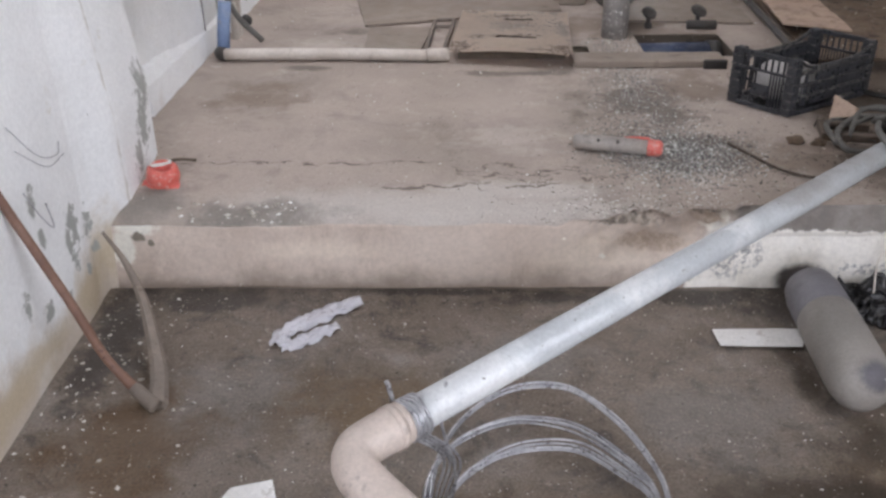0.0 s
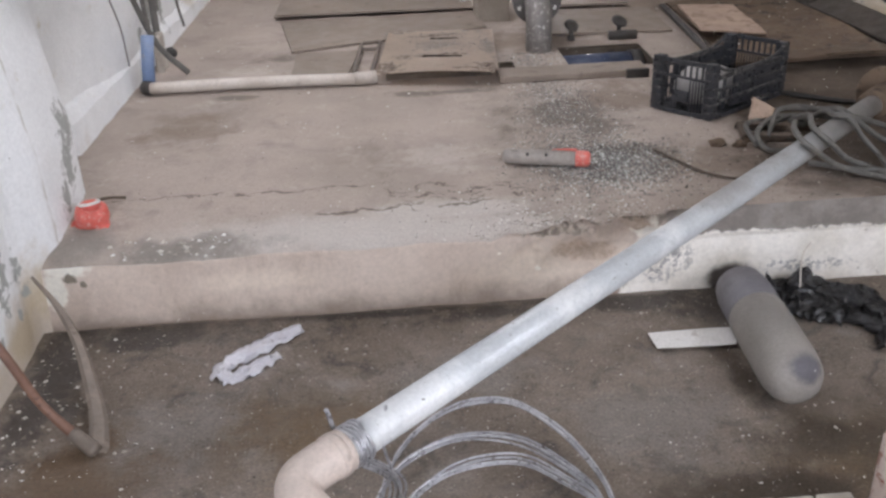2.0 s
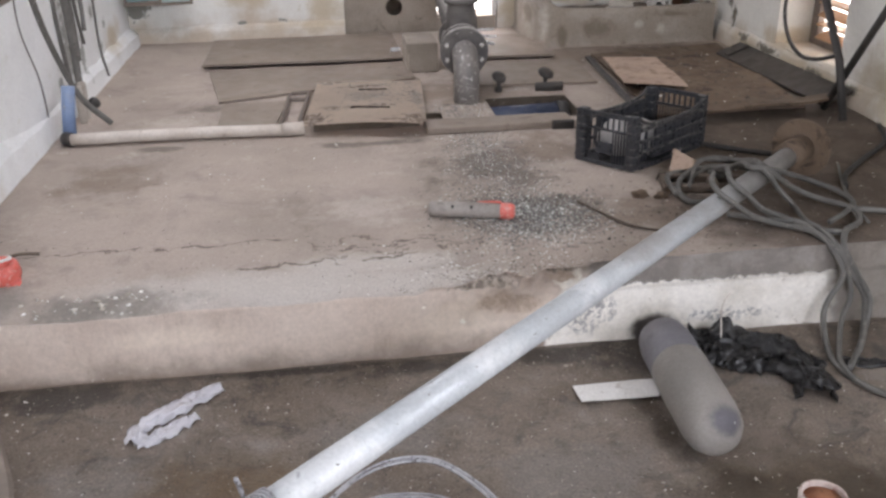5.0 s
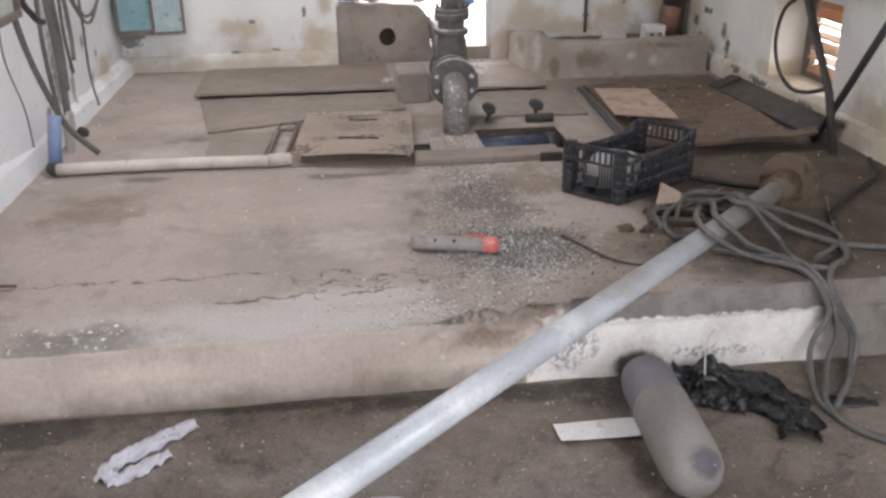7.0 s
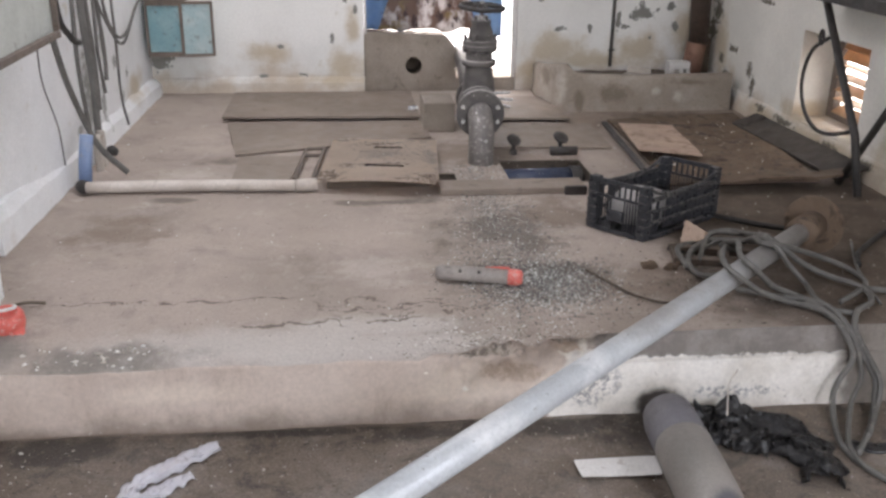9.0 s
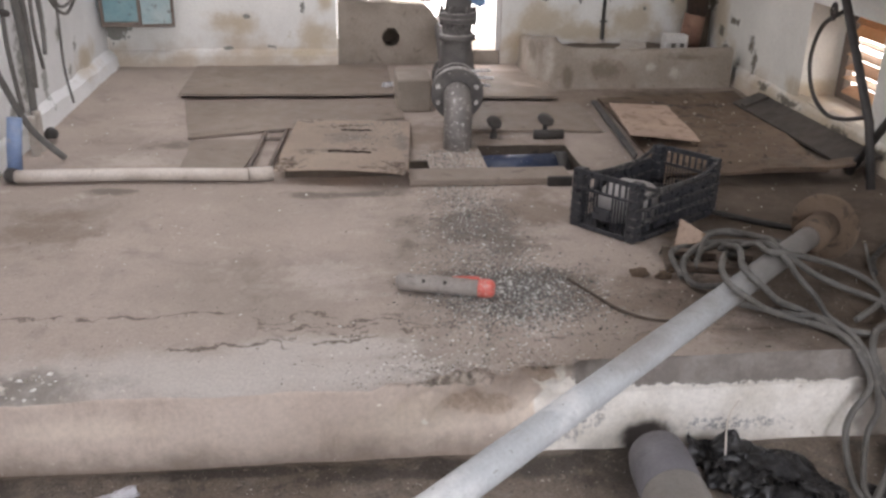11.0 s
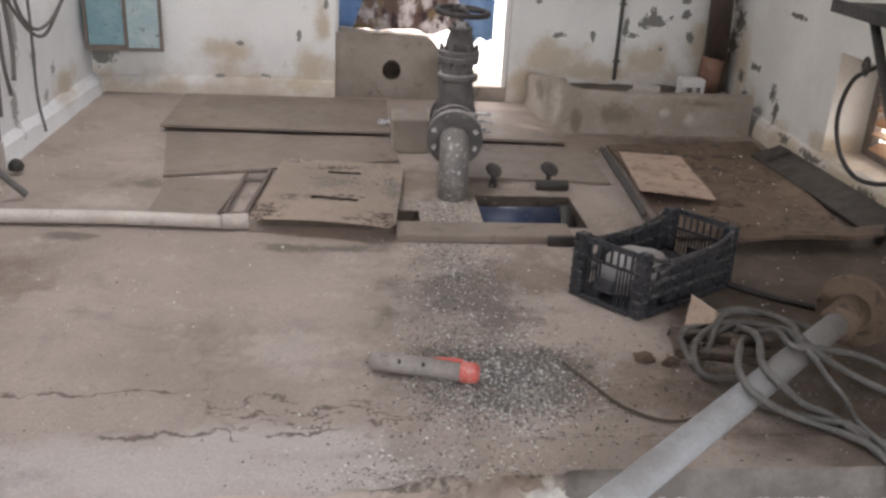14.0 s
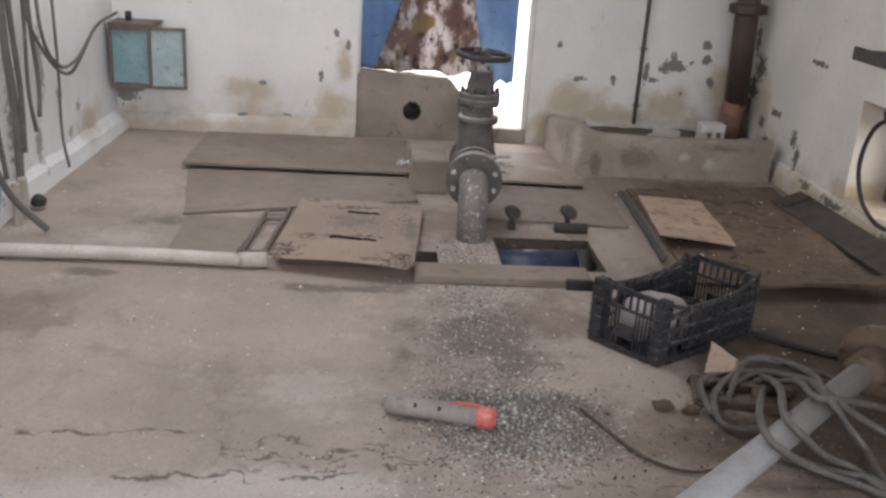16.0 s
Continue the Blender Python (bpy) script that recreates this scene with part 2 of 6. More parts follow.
def step_face():
    s = Shade("plaster_riser_with_white_limewash", 0.9)
    c = s.mix(s.span(s.noise(3.0, 5, 0.6), 0.35, 0.65), (0.55, 0.455, 0.385), (0.62, 0.525, 0.45))
    c = s.mix(s.span(s.noise(6, 6, 0.7, (1.0, 1.0, 0.35)), 0.52, 0.70), c, (0.45, 0.365, 0.30))
    c = s.mix(s.math('MULTIPLY', s.span(s.noise(15, 6, 0.7, (1.0, 1.0, 0.25)), 0.55, 0.68), 0.5), c, (0.66, 0.57, 0.49))
    c = s.mix(s.math("MULTIPLY", s.span(s.noise(31, 6, 0.75), 0.57, 0.66), 0.35), c, (0.42, 0.34, 0.27))
    c = s.mix(s.spots([(0.50, 3.2, 0.14, 0.34, 0.2, 0.13), (0.80, 3.2, 0.14, 0.16, 0.2, 0.10), (-0.5, 3.2, 0.15, 0.3, 0.2, 0.06)], 0.7, 6, 0.8), c, (0.69, 0.59, 0.495))
    c = s.mix(s.spots([(0.50, 3.2, 0.13, 0.016, 0.2, 0.011), (0.36, 3.2, 0.20, 0.01, 0.2, 0.008), (0.88, 3.22, 0.25, 0.05, 0.3, 0.035), (0.92, 3.22, 0.28, 0.03, 0.3, 0.02)], 0.9, 26, 0.5), c, (0.88, 0.83, 0.74))
    # browner and darker towards the bottom, with an uneven upper limit
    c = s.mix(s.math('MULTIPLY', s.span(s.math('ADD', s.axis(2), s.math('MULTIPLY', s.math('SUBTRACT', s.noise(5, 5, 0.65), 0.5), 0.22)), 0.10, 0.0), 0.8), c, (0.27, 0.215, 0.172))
    c = s.mix(s.span(s.noise(40, 3, 0.6), 0.72, 0.76), c, (0.7, 0.64, 0.56))
    wob = s.math("MULTIPLY", s.math("SUBTRACT", s.noise(11, 5, 0.65), 0.5), 0.11)
    x, z = s.axis(0), s.axis(2)
    c = s.mix(s.spots([(0.68, 3.22, 0.18, 0.12, 0.3, 0.045), (0.86, 3.22, 0.275, 0.06, 0.3, 0.022)], 0.6, 14, 0.25), c, s.mix(s.span(s.noise(45, 5, 0.7), 0.4, 0.6), (0.56, 0.455, 0.37), (0.46, 0.365, 0.285)))
    c = s.mix(s.spots([(0.60, 3.22, 0.27, 0.16, 0.3, 0.03), (0.84, 3.22, 0.30, 0.15, 0.3, 0.018)], 1.2, 24, 0.4), c, s.mix(s.span(s.noise(52, 5, 0.7), 0.42, 0.58), (0.22, 0.185, 0.155), (0.50, 0.43, 0.36)))
    grey = s.math("MULTIPLY", s.span(s.math("ADD", x, wob), 0.93, 0.97), s.span(z, 0.19, 0.21))
    c = s.mix(grey, c, s.mix(s.span(s.noise(6, 5, 0.65), 0.4, 0.62), (0.30, 0.27, 0.245), (0.215, 0.19, 0.17)))
    side = s.span(s.math("SUBTRACT", s.math("ADD", x, s.math("MULTIPLY", wob, 0.6)), s.math("MULTIPLY", z, 0.35)), 0.79, 0.81)
    low = s.span(s.math("SUBTRACT", s.math("ADD", z, s.math("ADD", s.math("MULTIPLY", wob, 0.42), s.math("MULTIPLY", s.math("SUBTRACT", s.noise(38, 5, 0.7), 0.5), 0.05))), s.span(s.math("ADD", x, wob), 0.99, 0.95, 0.0, 0.035)), 0.228, 0.220)
    white = s.mix(s.span(s.noise(4.5, 5, 0.65), 0.38, 0.66), (0.84, 0.80, 0.735), (0.66, 0.615, 0.54))
    white = s.mix(s.span(s.noise(24, 6, 0.75), 0.60, 0.68), white, (0.40, 0.35, 0.285))
    white = s.mix(s.math('MULTIPLY', s.spots([(1.0, 3.2, 0.13, 0.09, 0.2, 0.07), (0.95, 3.2, 0.08, 0.1, 0.2, 0.05), (1.5, 3.2, 0.07, 0.2, 0.2, 0.03)], 1.1, 20, 0.6), s.span(s.noise(50, 5, 0.75), 0.46, 0.56)), white, (0.33, 0.32, 0.31))
    c = s.mix(s.span(s.math("ADD", x, wob), 1.86, 1.96), s.mix(s.math("MULTIPLY", side, low), c, white), s.mix(s.span(s.noise(5, 5, 0.65), 0.4, 0.62), (0.27, 0.24, 0.21), (0.19, 0.162, 0.138)))
    c = s.mix(s.spots([(-1.16, 3.2, 0.26, 0.10, 0.2, 0.055), (-1.2, 3.2, 0.17, 0.06, 0.2, 0.08)], 0.8, 16, 0.35), c, (0.80, 0.77, 0.69))
    c = s.mix(s.spots([(-1.145, 3.2, 0.21, 0.028, 0.2, 0.022), (-1.10, 3.2, 0.185, 0.014, 0.2, 0.014)], 0.8, 30, 0.4), c, (0.22, 0.19, 0.15))
    # near-black halo low on the riser behind the grey tube's end
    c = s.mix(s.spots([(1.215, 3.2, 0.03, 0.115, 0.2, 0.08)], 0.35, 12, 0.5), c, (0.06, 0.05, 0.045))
    c = s.grain(c, 0.09, 60)
    s.bump(s.math("ADD", s.noise(14, 6, 0.7), s.math("MULTIPLY", s.noise(60, 5, 0.75), 0.35)), 0.45, 0.012)
    return s.done(c)


def limewash(name, chips, streaks=(), tone=(0.82, 0.81, 0.77), foot=0.42, bare=(0.24, 0.235, 0.21), edge=0.12, seam=False):
    """Old white limewash with peeled patches down to the grey cement, and damp stains over the floor."""
    s = Shade(name, 0.9)
    c = s.mix(s.span(s.noise(1.4, 5, 0.6), 0.35, 0.68), tone, tuple(v * 0.88 for v in tone))
    c = s.mix(s.span(s.noise(5.5, 6, 0.7), 0.62, 0.74), c, (0.62, 0.585, 0.5))
    damp = s.span(s.math("ADD", s.axis(2), s.math("MULTIPLY", s.math("SUBTRACT", s.noise(3.2, 5, 0.65), 0.5), 0.7)), foot + 0.16, foot - 0.12)
    c = s.mix(s.math("MULTIPLY", damp, 0.75), c, (0.46, 0.36, 0.25))
    if streaks:
        c = s.mix(s.math("MULTIPLY", s.spots(streaks, 0.9, 5, 0.8), 0.8), c, (0.5, 0.41, 0.28))
    c = s.mix(s.spots(chips, 1.5, 26, edge), c, bare)
    c = s.mix(s.span(s.noise(17, 6, 0.7), 0.725, 0.745), c, (0.24, 0.225, 0.2))
    c = s.mix(s.math("MULTIPLY", s.spots(chips, 1.8, 7, 0.9), s.span(s.noise(44, 5, 0.7), 0.60, 0.64)), c, (0.15, 0.155, 0.13))
    if seam:
        line = s.math("SUBTRACT", s.axis(1), s.math("ADD", 3.31, s.math("MULTIPLY", s.math("SUBTRACT", s.noise(2.6, 4, 0.6), 0.5), 0.10)))
        c = s.mix(s.math("MULTIPLY", s.span(s.math("ABSOLUTE", line), 0.012, 0.002), s.span(s.noise(9, 4, 0.6), 0.36, 0.60, 0.1, 0.6)), c, (0.48, 0.45, 0.38))
    c = s.grain(c, 0.07, 70)
    s.bump(s.math("ADD", s.noise(10, 6, 0.6), s.math("MULTIPLY", s.noise(60, 5, 0.7), 0.35)), 0.3, 0.008)
    return s.done(c)


def dusty_galvanised():
    """Dull zinc with paler patches along the lower part, brown with dust towards the flange."""
    s = Shade("galvanised_pipe", 0.55, 0.12)
    c = s.mix(s.span(s.noise(4, 5, 0.6), 0.35, 0.65), (0.56, 0.585, 0.595), (0.48, 0.50, 0.51))
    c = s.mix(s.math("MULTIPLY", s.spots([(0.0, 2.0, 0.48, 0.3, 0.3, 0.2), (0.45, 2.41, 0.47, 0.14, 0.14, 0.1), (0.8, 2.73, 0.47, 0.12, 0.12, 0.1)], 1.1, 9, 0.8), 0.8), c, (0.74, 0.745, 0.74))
    c = s.mix(s.span(s.noise(14, 6, 0.7, stretch=(0.35, 1.0, 1.0)), 0.60, 0.72), c, (0.40, 0.395, 0.385))
    c = s.mix(s.math("MULTIPLY", s.spots([(1.75, 3.6, 0.48, 0.75, 0.75, 0.3), (1.15, 3.0, 0.5, 0.4, 0.4, 0.05)], 0.9, 6, 0.95), 0.8), c, (0.31, 0.29, 0.27))
    c = s.mix(s.span(s.noise(48, 4, 0.65), 0.66, 0.70), c, (0.24, 0.225, 0.21))
    s.bump(s.noise(70, 5, 0.7), 0.12, 0.003)
    return s.done(s.grain(c, 0.1, 80), s.span(s.noise(9, 5), 0.3, 0.7, 0.36, 0.62))


def stained_plate():
    """Tan plate, rust-bitten at the corners, grey dirt in the middle."""
    s = Shade("dusty_tan_plate", 0.8)
    c = s.mix(s.span(s.noise(3, 5, 0.6), 0.35, 0.65), (0.64, 0.535, 0.435), (0.57, 0.47, 0.38))
    c = s.mix(s.span(s.noise(11, 6, 0.7), 0.58, 0.70), c, (0.45, 0.36, 0.28))
    c = s.mix(s.math("MULTIPLY", s.spots([(0.33, 5.45, 0.36, 0.16, 0.14, 0.2), (0.58, 5.3, 0.36, 0.06, 0.45, 0.2)], 1.2, 9, 0.9), 0.7), c, (0.33, 0.29, 0.255))
    rust = s.spots([(0.0, 5.0, 0.36, 0.10, 0.12, 0.2), (0.52, 4.88, 0.36, 0.10, 0.1, 0.2), (0.40, 4.88, 0.36, 0.07, 0.03, 0.2), (0.06, 5.84, 0.36, 0.1, 0.05, 0.2), (0.28, 5.2, 0.36, 0.16, 0.04, 0.2), (0.3, 5.68, 0.36, 0.13, 0.04, 0.2), (0.1, 5.2, 0.36, 0.06, 0.06, 0.2)], 1.8, 22, 0.3)
    c = s.mix(s.math("MULTIPLY", rust, s.span(s.noise(38, 5, 0.7), 0.46, 0.56, 0.1, 0.9)), c, (0.10, 0.064, 0.044))
    s.bump(s.noise(45, 6, 0.7), 0.2, 0.005)
    return s.done(s.grain(c, 0.14, 90))


def stained_basin():
    """Rough cement, brown damp stains in the middle, pale worn patches; the rounded end's highlight is painted pale."""
    s = Shade("basin_cement", 0.9)
    c = s.mix(s.span(s.noise(3.5, 5, 0.6), 0.35, 0.65), (0.37, 0.325, 0.275), (0.29, 0.245, 0.20))
    c = s.mix(s.span(s.noise(12, 6, 0.65, warp=0.6), 0.58, 0.70), c, (0.22, 0.18, 0.14))
    c = s.mix(s.math("MULTIPLY", s.spots([(2.02, 6.64, 0.45, 0.14, 0.2, 0.10), (1.74, 6.64, 0.40, 0.05, 0.2, 0.1), (2.55, 6.64, 0.52, 0.2, 0.2, 0.04), (1.57, 6.95, 0.52, 0.1, 0.3, 0.1)], 1.0, 9, 0.8), 0.8), c, (0.16, 0.125, 0.092))
    c = s.mix(s.math("MULTIPLY", s.spots([(1.62, 6.68, 0.48, 0.05, 0.08, 0.14), (2.30, 6.64, 0.46, 0.05, 0.2, 0.04), (2.45, 6.64, 0.42, 0.06, 0.2, 0.05)], 0.9, 12, 0.8), 0.7), c, (0.52, 0.47, 0.41))
    s.bump(s.math("ADD", s.noise(16, 6, 0.7), s.math("MULTIPLY", s.noise(60, 5, 0.7), 0.4)), 0.6, 0.012)
    return s.done(s.grain(c, 0.15, 80))


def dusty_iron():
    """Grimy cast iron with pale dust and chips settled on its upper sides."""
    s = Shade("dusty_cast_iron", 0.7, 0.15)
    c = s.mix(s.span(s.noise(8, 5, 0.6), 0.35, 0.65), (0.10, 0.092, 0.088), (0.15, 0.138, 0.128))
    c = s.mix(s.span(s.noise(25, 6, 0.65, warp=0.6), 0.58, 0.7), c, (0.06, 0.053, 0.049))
    # dust laid by the upward normal, so every top side is paler in the colour
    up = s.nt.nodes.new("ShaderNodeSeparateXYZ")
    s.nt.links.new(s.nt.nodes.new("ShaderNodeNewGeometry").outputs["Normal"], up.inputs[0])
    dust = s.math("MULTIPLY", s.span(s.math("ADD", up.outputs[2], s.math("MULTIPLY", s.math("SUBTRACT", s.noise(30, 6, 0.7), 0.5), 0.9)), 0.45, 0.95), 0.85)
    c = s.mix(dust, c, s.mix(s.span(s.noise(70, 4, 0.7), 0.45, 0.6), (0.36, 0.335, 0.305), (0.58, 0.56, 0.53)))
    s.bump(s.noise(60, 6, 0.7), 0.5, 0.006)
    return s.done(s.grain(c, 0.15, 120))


FLOOR_LOW, FLOOR_HIGH, STEP_FACE = floor_low(), floor_high(), step_face()
# the entry at x -1.24 makes a grey patch right below the switch box
WALL_N = limewash("peeling_limewash_back", [(2.39, 7.4, 0.90, 0.085, 0.2, 0.05), (2.39, 7.4, 0.95, 0.035, 0.2, 0.04), (1.75, 7.4, 0.785, 0.045, 0.2, 0.018), (1.99, 7.4, 0.79, 0.018, 0.2, 0.035), (2.21, 7.4, 0.85, 0.018, 0.2, 0.06), (2.27, 7.4, 0.80, 0.035, 0.2, 0.02), (2.62, 7.4, 0.95, 0.03, 0.2, 0.035), (2.66, 7.4, 0.80, 0.03, 0.2, 0.04), (1.6, 7.4, 1.0, 0.02, 0.2, 0.02), (0.12, 7.4, 1.0, 0.018, 0.2, 0.03), (-0.2, 7.4, 0.45, 0.03, 0.2, 0.015), (-0.5, 7.4, 0.44, 0.04, 0.2, 0.012), (-1.24, 7.4, 0.57, 0.08, 0.2, 0.07), (2.84, 7.4, 0.98, 0.07, 0.2, 0.12), (2.88, 7.4, 0.75, 0.05, 0.2, 0.1), (2.52, 7.4, 0.93, 0.02, 0.2, 0.02), (2.6, 7.4, 1.05, 0.03, 0.2, 0.03), (0.02, 7.4, 0.72, 0.02, 0.2, 0.04), (-0.36, 7.4, 0.66, 0.03, 0.2, 0.015), (0.2, 7.4, 0.93, 0.015, 0.2, 0.04), (2.47, 7.4, 0.72, 0.015, 0.2, 0.015)], [(1.55, 7.4, 0.5, 0.14, 0.3, 0.16), (0.05, 7.4, 0.42, 0.4, 0.3, 0.06), (-0.45, 7.4, 0.62, 0.26, 0.3, 0.1), (0.1, 7.4, 0.5, 0.2, 0.3, 0.2), (1.7, 7.4, 0.62, 0.35, 0.3, 0.18), (2.4, 7.4, 0.62, 0.3, 0.3, 0.18), (0.18, 7.4, 0.8, 0.07, 0.3, 0.2), (2.78, 7.4, 0.8, 0.22, 0.3, 0.3), (2.0, 7.4, 0.55, 0.5, 0.3, 0.1)])
# low streaks near the trestle paint its shade on the wall, beside real damp stains
WALL_E = limewash("peeling_limewash_right", [(2.92, 7.28, 0.80, 0.3, 0.10, 0.10), (2.92, 7.32, 1.12, 0.3, 0.05, 0.12), (2.92, 7.05, 0.62, 0.3, 0.06, 0.05), (2.92, 6.95, 0.52, 0.3, 0.05, 0.06), (2.92, 6.86, 0.72, 0.3, 0.1, 0.03), (2.92, 6.55, 0.62, 0.3, 0.05, 0.07), (2.92, 6.47, 0.52, 0.3, 0.045, 0.09), (2.92, 6.4, 1.1, 0.2, 0.12, 0.02), (2.92, 7.2, 0.95, 0.3, 0.10, 0.10), (2.92, 5.9, 0.41, 0.3, 0.16, 0.025), (2.92, 6.25, 0.42, 0.3, 0.08, 0.03), (2.92, 5.3, 0.40, 0.3, 0.12, 0.03), (2.92, 4.9, 0.41, 0.3, 0.1, 0.03)], [(2.92, 5.8, 0.5, 0.3, 0.3, 0.1), (2.92, 7.1, 0.75, 0.3, 0.2, 0.4), (2.92, 6.85, 0.55, 0.3, 0.12, 0.14), (2.92, 5.3, 0.40, 0.3, 0.7, 0.10), (2.92, 4.5, 0.5, 0.3, 0.55, 0.25), (2.92, 6.2, 0.40, 0.3, 0.4, 0.07), (2.92, 3.8, 0.5, 0.3, 0.5, 0.25)], (0.76, 0.74, 0.68), 0.42, (0.16, 0.14, 0.11), 0.5)
WALL_W = limewash("peeling_limewash_left", [(-1.2, 3.63, 0.62, 0.2, 0.10, 0.10), (-1.2, 3.56, 0.50, 0.2, 0.07, 0.12), (-1.2, 3.48, 0.40, 0.2, 0.06, 0.07), (-1.2, 3.74, 0.52, 0.2, 0.03, 0.16), (-1.28, 3.0, 0.36, 0.4, 0.045, 0.09), (-1.28, 3.10, 0.32, 0.4, 0.03, 0.07), (-1.28, 2.97, 0.25, 0.4, 0.035, 0.04), (-1.28, 3.05, 0.17, 0.4, 0.025, 0.04), (-1.28, 2.78, 0.42, 0.4, 0.03, 0.04), (-1.28, 2.76, 0.55, 0.4, 0.03, 0.06), (-1.28, 2.72, 0.2, 0.4, 0.04, 0.04), (-1.28, 2.95, 0.32, 0.4, 0.025, 0.05), (-1.28, 3.13, 0.22, 0.4, 0.025, 0.04), (-1.28, 2.87, 0.15, 0.4, 0.03, 0.03), (-1.28, 2.6, 0.28, 0.4, 0.03, 0.05), (-1.28, 3.22, 0.13, 0.4, 0.03, 0.05), (-1.28, 5.65, 0.7, 0.4, 0.10, 0.3), (-1.28, 5.95, 0.55, 0.4, 0.05, 0.14), (-1.28, 6.3, 0.75, 0.4, 0.05, 0.05), (-1.28, 6.6, 0.62, 0.4, 0.04, 0.05), (-1.28, 5.4, 0.5, 0.4, 0.06, 0.1), (-1.28, 6.05, 0.95, 0.4, 0.05, 0.2), (-1.28, 6.45, 0.5, 0.4, 0.04, 0.04)], [(-1.28, 3.2, 0.2, 0.4, 0.2, 0.18), (-1.28, 2.6, 0.1, 0.4, 0.6, 0.1), (-1.28, 3.0, 0.1, 0.4, 0.2, 0.12), (-1.28, 6.8, 0.5, 0.4, 0.4, 0.15)], (0.87, 0.875, 0.87), 0.14, (0.36, 0.365, 0.34), 0.5, seam=True)
MILKY = worn("milky_roof_sheet", (0.7, 0.7, 0.68), (0.62, 0.62, 0.6), (0.5, 0.48, 0.44), 0.6)
PLAIN_WALL = limewash("old_limewash", [(5, 5, 5, 0.1, 0.1, 0.1)], (), (0.72, 0.71, 0.67))
# unseen ceiling, kept dark to cut the light it bounces
CEILING = worn("dark_ceiling_plaster", (0.30, 0.285, 0.26), (0.25, 0.235, 0.21), (0.18, 0.165, 0.145), 0.9)
INFILL = worn("cast_concrete_infill", (0.36, 0.31, 0.26), (0.28, 0.24, 0.2), (0.2, 0.17, 0.145), 0.9, scale=3.0)
BASIN = stained_basin()
SOIL = worn("dark_soil", (0.11, 0.085, 0.065), (0.15, 0.12, 0.09), (0.06, 0.05, 0.04), 0.95, bump=0.8, depth=0.02)
SHEET = worn("dust_covered_steel_sheet", (0.275, 0.222, 0.18), (0.23, 0.186, 0.15), (0.17, 0.135, 0.108), 0.7, scale=2.5, bump=0.2)
RUSTY = worn("rusty_sheet", (0.115, 0.078, 0.05), (0.155, 0.108, 0.073), (0.055, 0.037, 0.025), 0.8, scale=3.0, third_at=0.52)
PLATE = stained_plate()
TAN = worn("tan_plywood", (0.47, 0.35, 0.27), (0.40, 0.295, 0.23), (0.22, 0.15, 0.10), 0.8, scale=5, third_at=0.53)
DARKSTEEL = worn("dark_grimy_steel", (0.045, 0.042, 0.04), (0.065, 0.058, 0.052), (0.04, 0.03, 0.024), 0.6, 0.2, scale=5)
PLANK = worn("dark_weathered_plank", (0.055, 0.047, 0.04), (0.08, 0.068, 0.057), (0.045, 0.038, 0.032), 0.8, scale=4)
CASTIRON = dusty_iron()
SPECKLED = worn("chip_strewn_pipe", (0.17, 0.155, 0.145), (0.22, 0.2, 0.185), (0.66, 0.63, 0.59), 0.6, 0.1, scale=17, third_at=0.56)
BOLT = worn("bright_zinc", (0.75, 0.74, 0.72), (0.66, 0.65, 0.63), (0.5, 0.48, 0.45), 0.3, 0.8, scale=20, bump=0.1)
GALV = dusty_galvanised()
BEIGE = worn("beige_plastic_elbow", (0.57, 0.48, 0.42), (0.50, 0.425, 0.37), (0.38, 0.32, 0.28), 0.5, scale=6, bump=0.12, depth=0.003)
PVC = worn("dusty_white_conduit", (0.62, 0.565, 0.505), (0.52, 0.46, 0.40), (0.38, 0.325, 0.27), 0.6, scale=5, bump=0.1)
BLUEPVC = worn("blue_pvc", (0.17, 0.24, 0.4), (0.22, 0.29, 0.43), (0.3, 0.3, 0.32), 0.5, scale=7, bump=0.1)
DEEPBLUE = worn("deep_blue_pipe", (0.017, 0.031, 0.072), (0.03, 0.046, 0.09), (0.085, 0.08, 0.08), 0.5, scale=6, bump=0.1)
GREYDRUM = worn("dusty_grey_tube", (0.30, 0.275, 0.25), (0.26, 0.24, 0.22), (0.2, 0.18, 0.16), 0.7, scale=4, bump=0.15, depth=0.003, third_at=0.64)
DARKDRUM = worn("bare_grey_tube", (0.135, 0.127, 0.136), (0.165, 0.155, 0.162), (0.10, 0.093, 0.098), 0.55, scale=5, bump=0.15, depth=0.003)
BLACKPL = worn("black_crate_plastic", (0.026, 0.027, 0.031), (0.042, 0.043, 0.048), (0.11, 0.103, 0.095), 0.36, scale=9, bump=0.1, third_at=0.66)
BLACKBAG = worn("black_bin_liner", (0.018, 0.017, 0.018), (0.028, 0.027, 0.027), (0.05, 0.045, 0.04), 0.3, scale=8, bump=0.5)
CABLE = worn("dusty_grey_cable", (0.15, 0.143, 0.13), (0.11, 0.105, 0.095), (0.23, 0.213, 0.19), 0.65, scale=9, bump=0.1)
BLACKCABLE = worn("black_rubber_hose", (0.03, 0.028, 0.026), (0.045, 0.042, 0.038), (0.08, 0.07, 0.06), 0.6, scale=9, bump=0.1)
WIRE = worn("steel_wire", (0.52, 0.52, 0.54), (0.34, 0.34, 0.36), (0.16, 0.15, 0.15), 0.38, 0.5, scale=14, bump=0.1, third_at=0.54)
RED = worn("red_plastic", (0.70, 0.165, 0.13), (0.62, 0.12, 0.09), (0.66, 0.33, 0.29), 0.45, scale=16, bump=0.25, third_at=0.52)
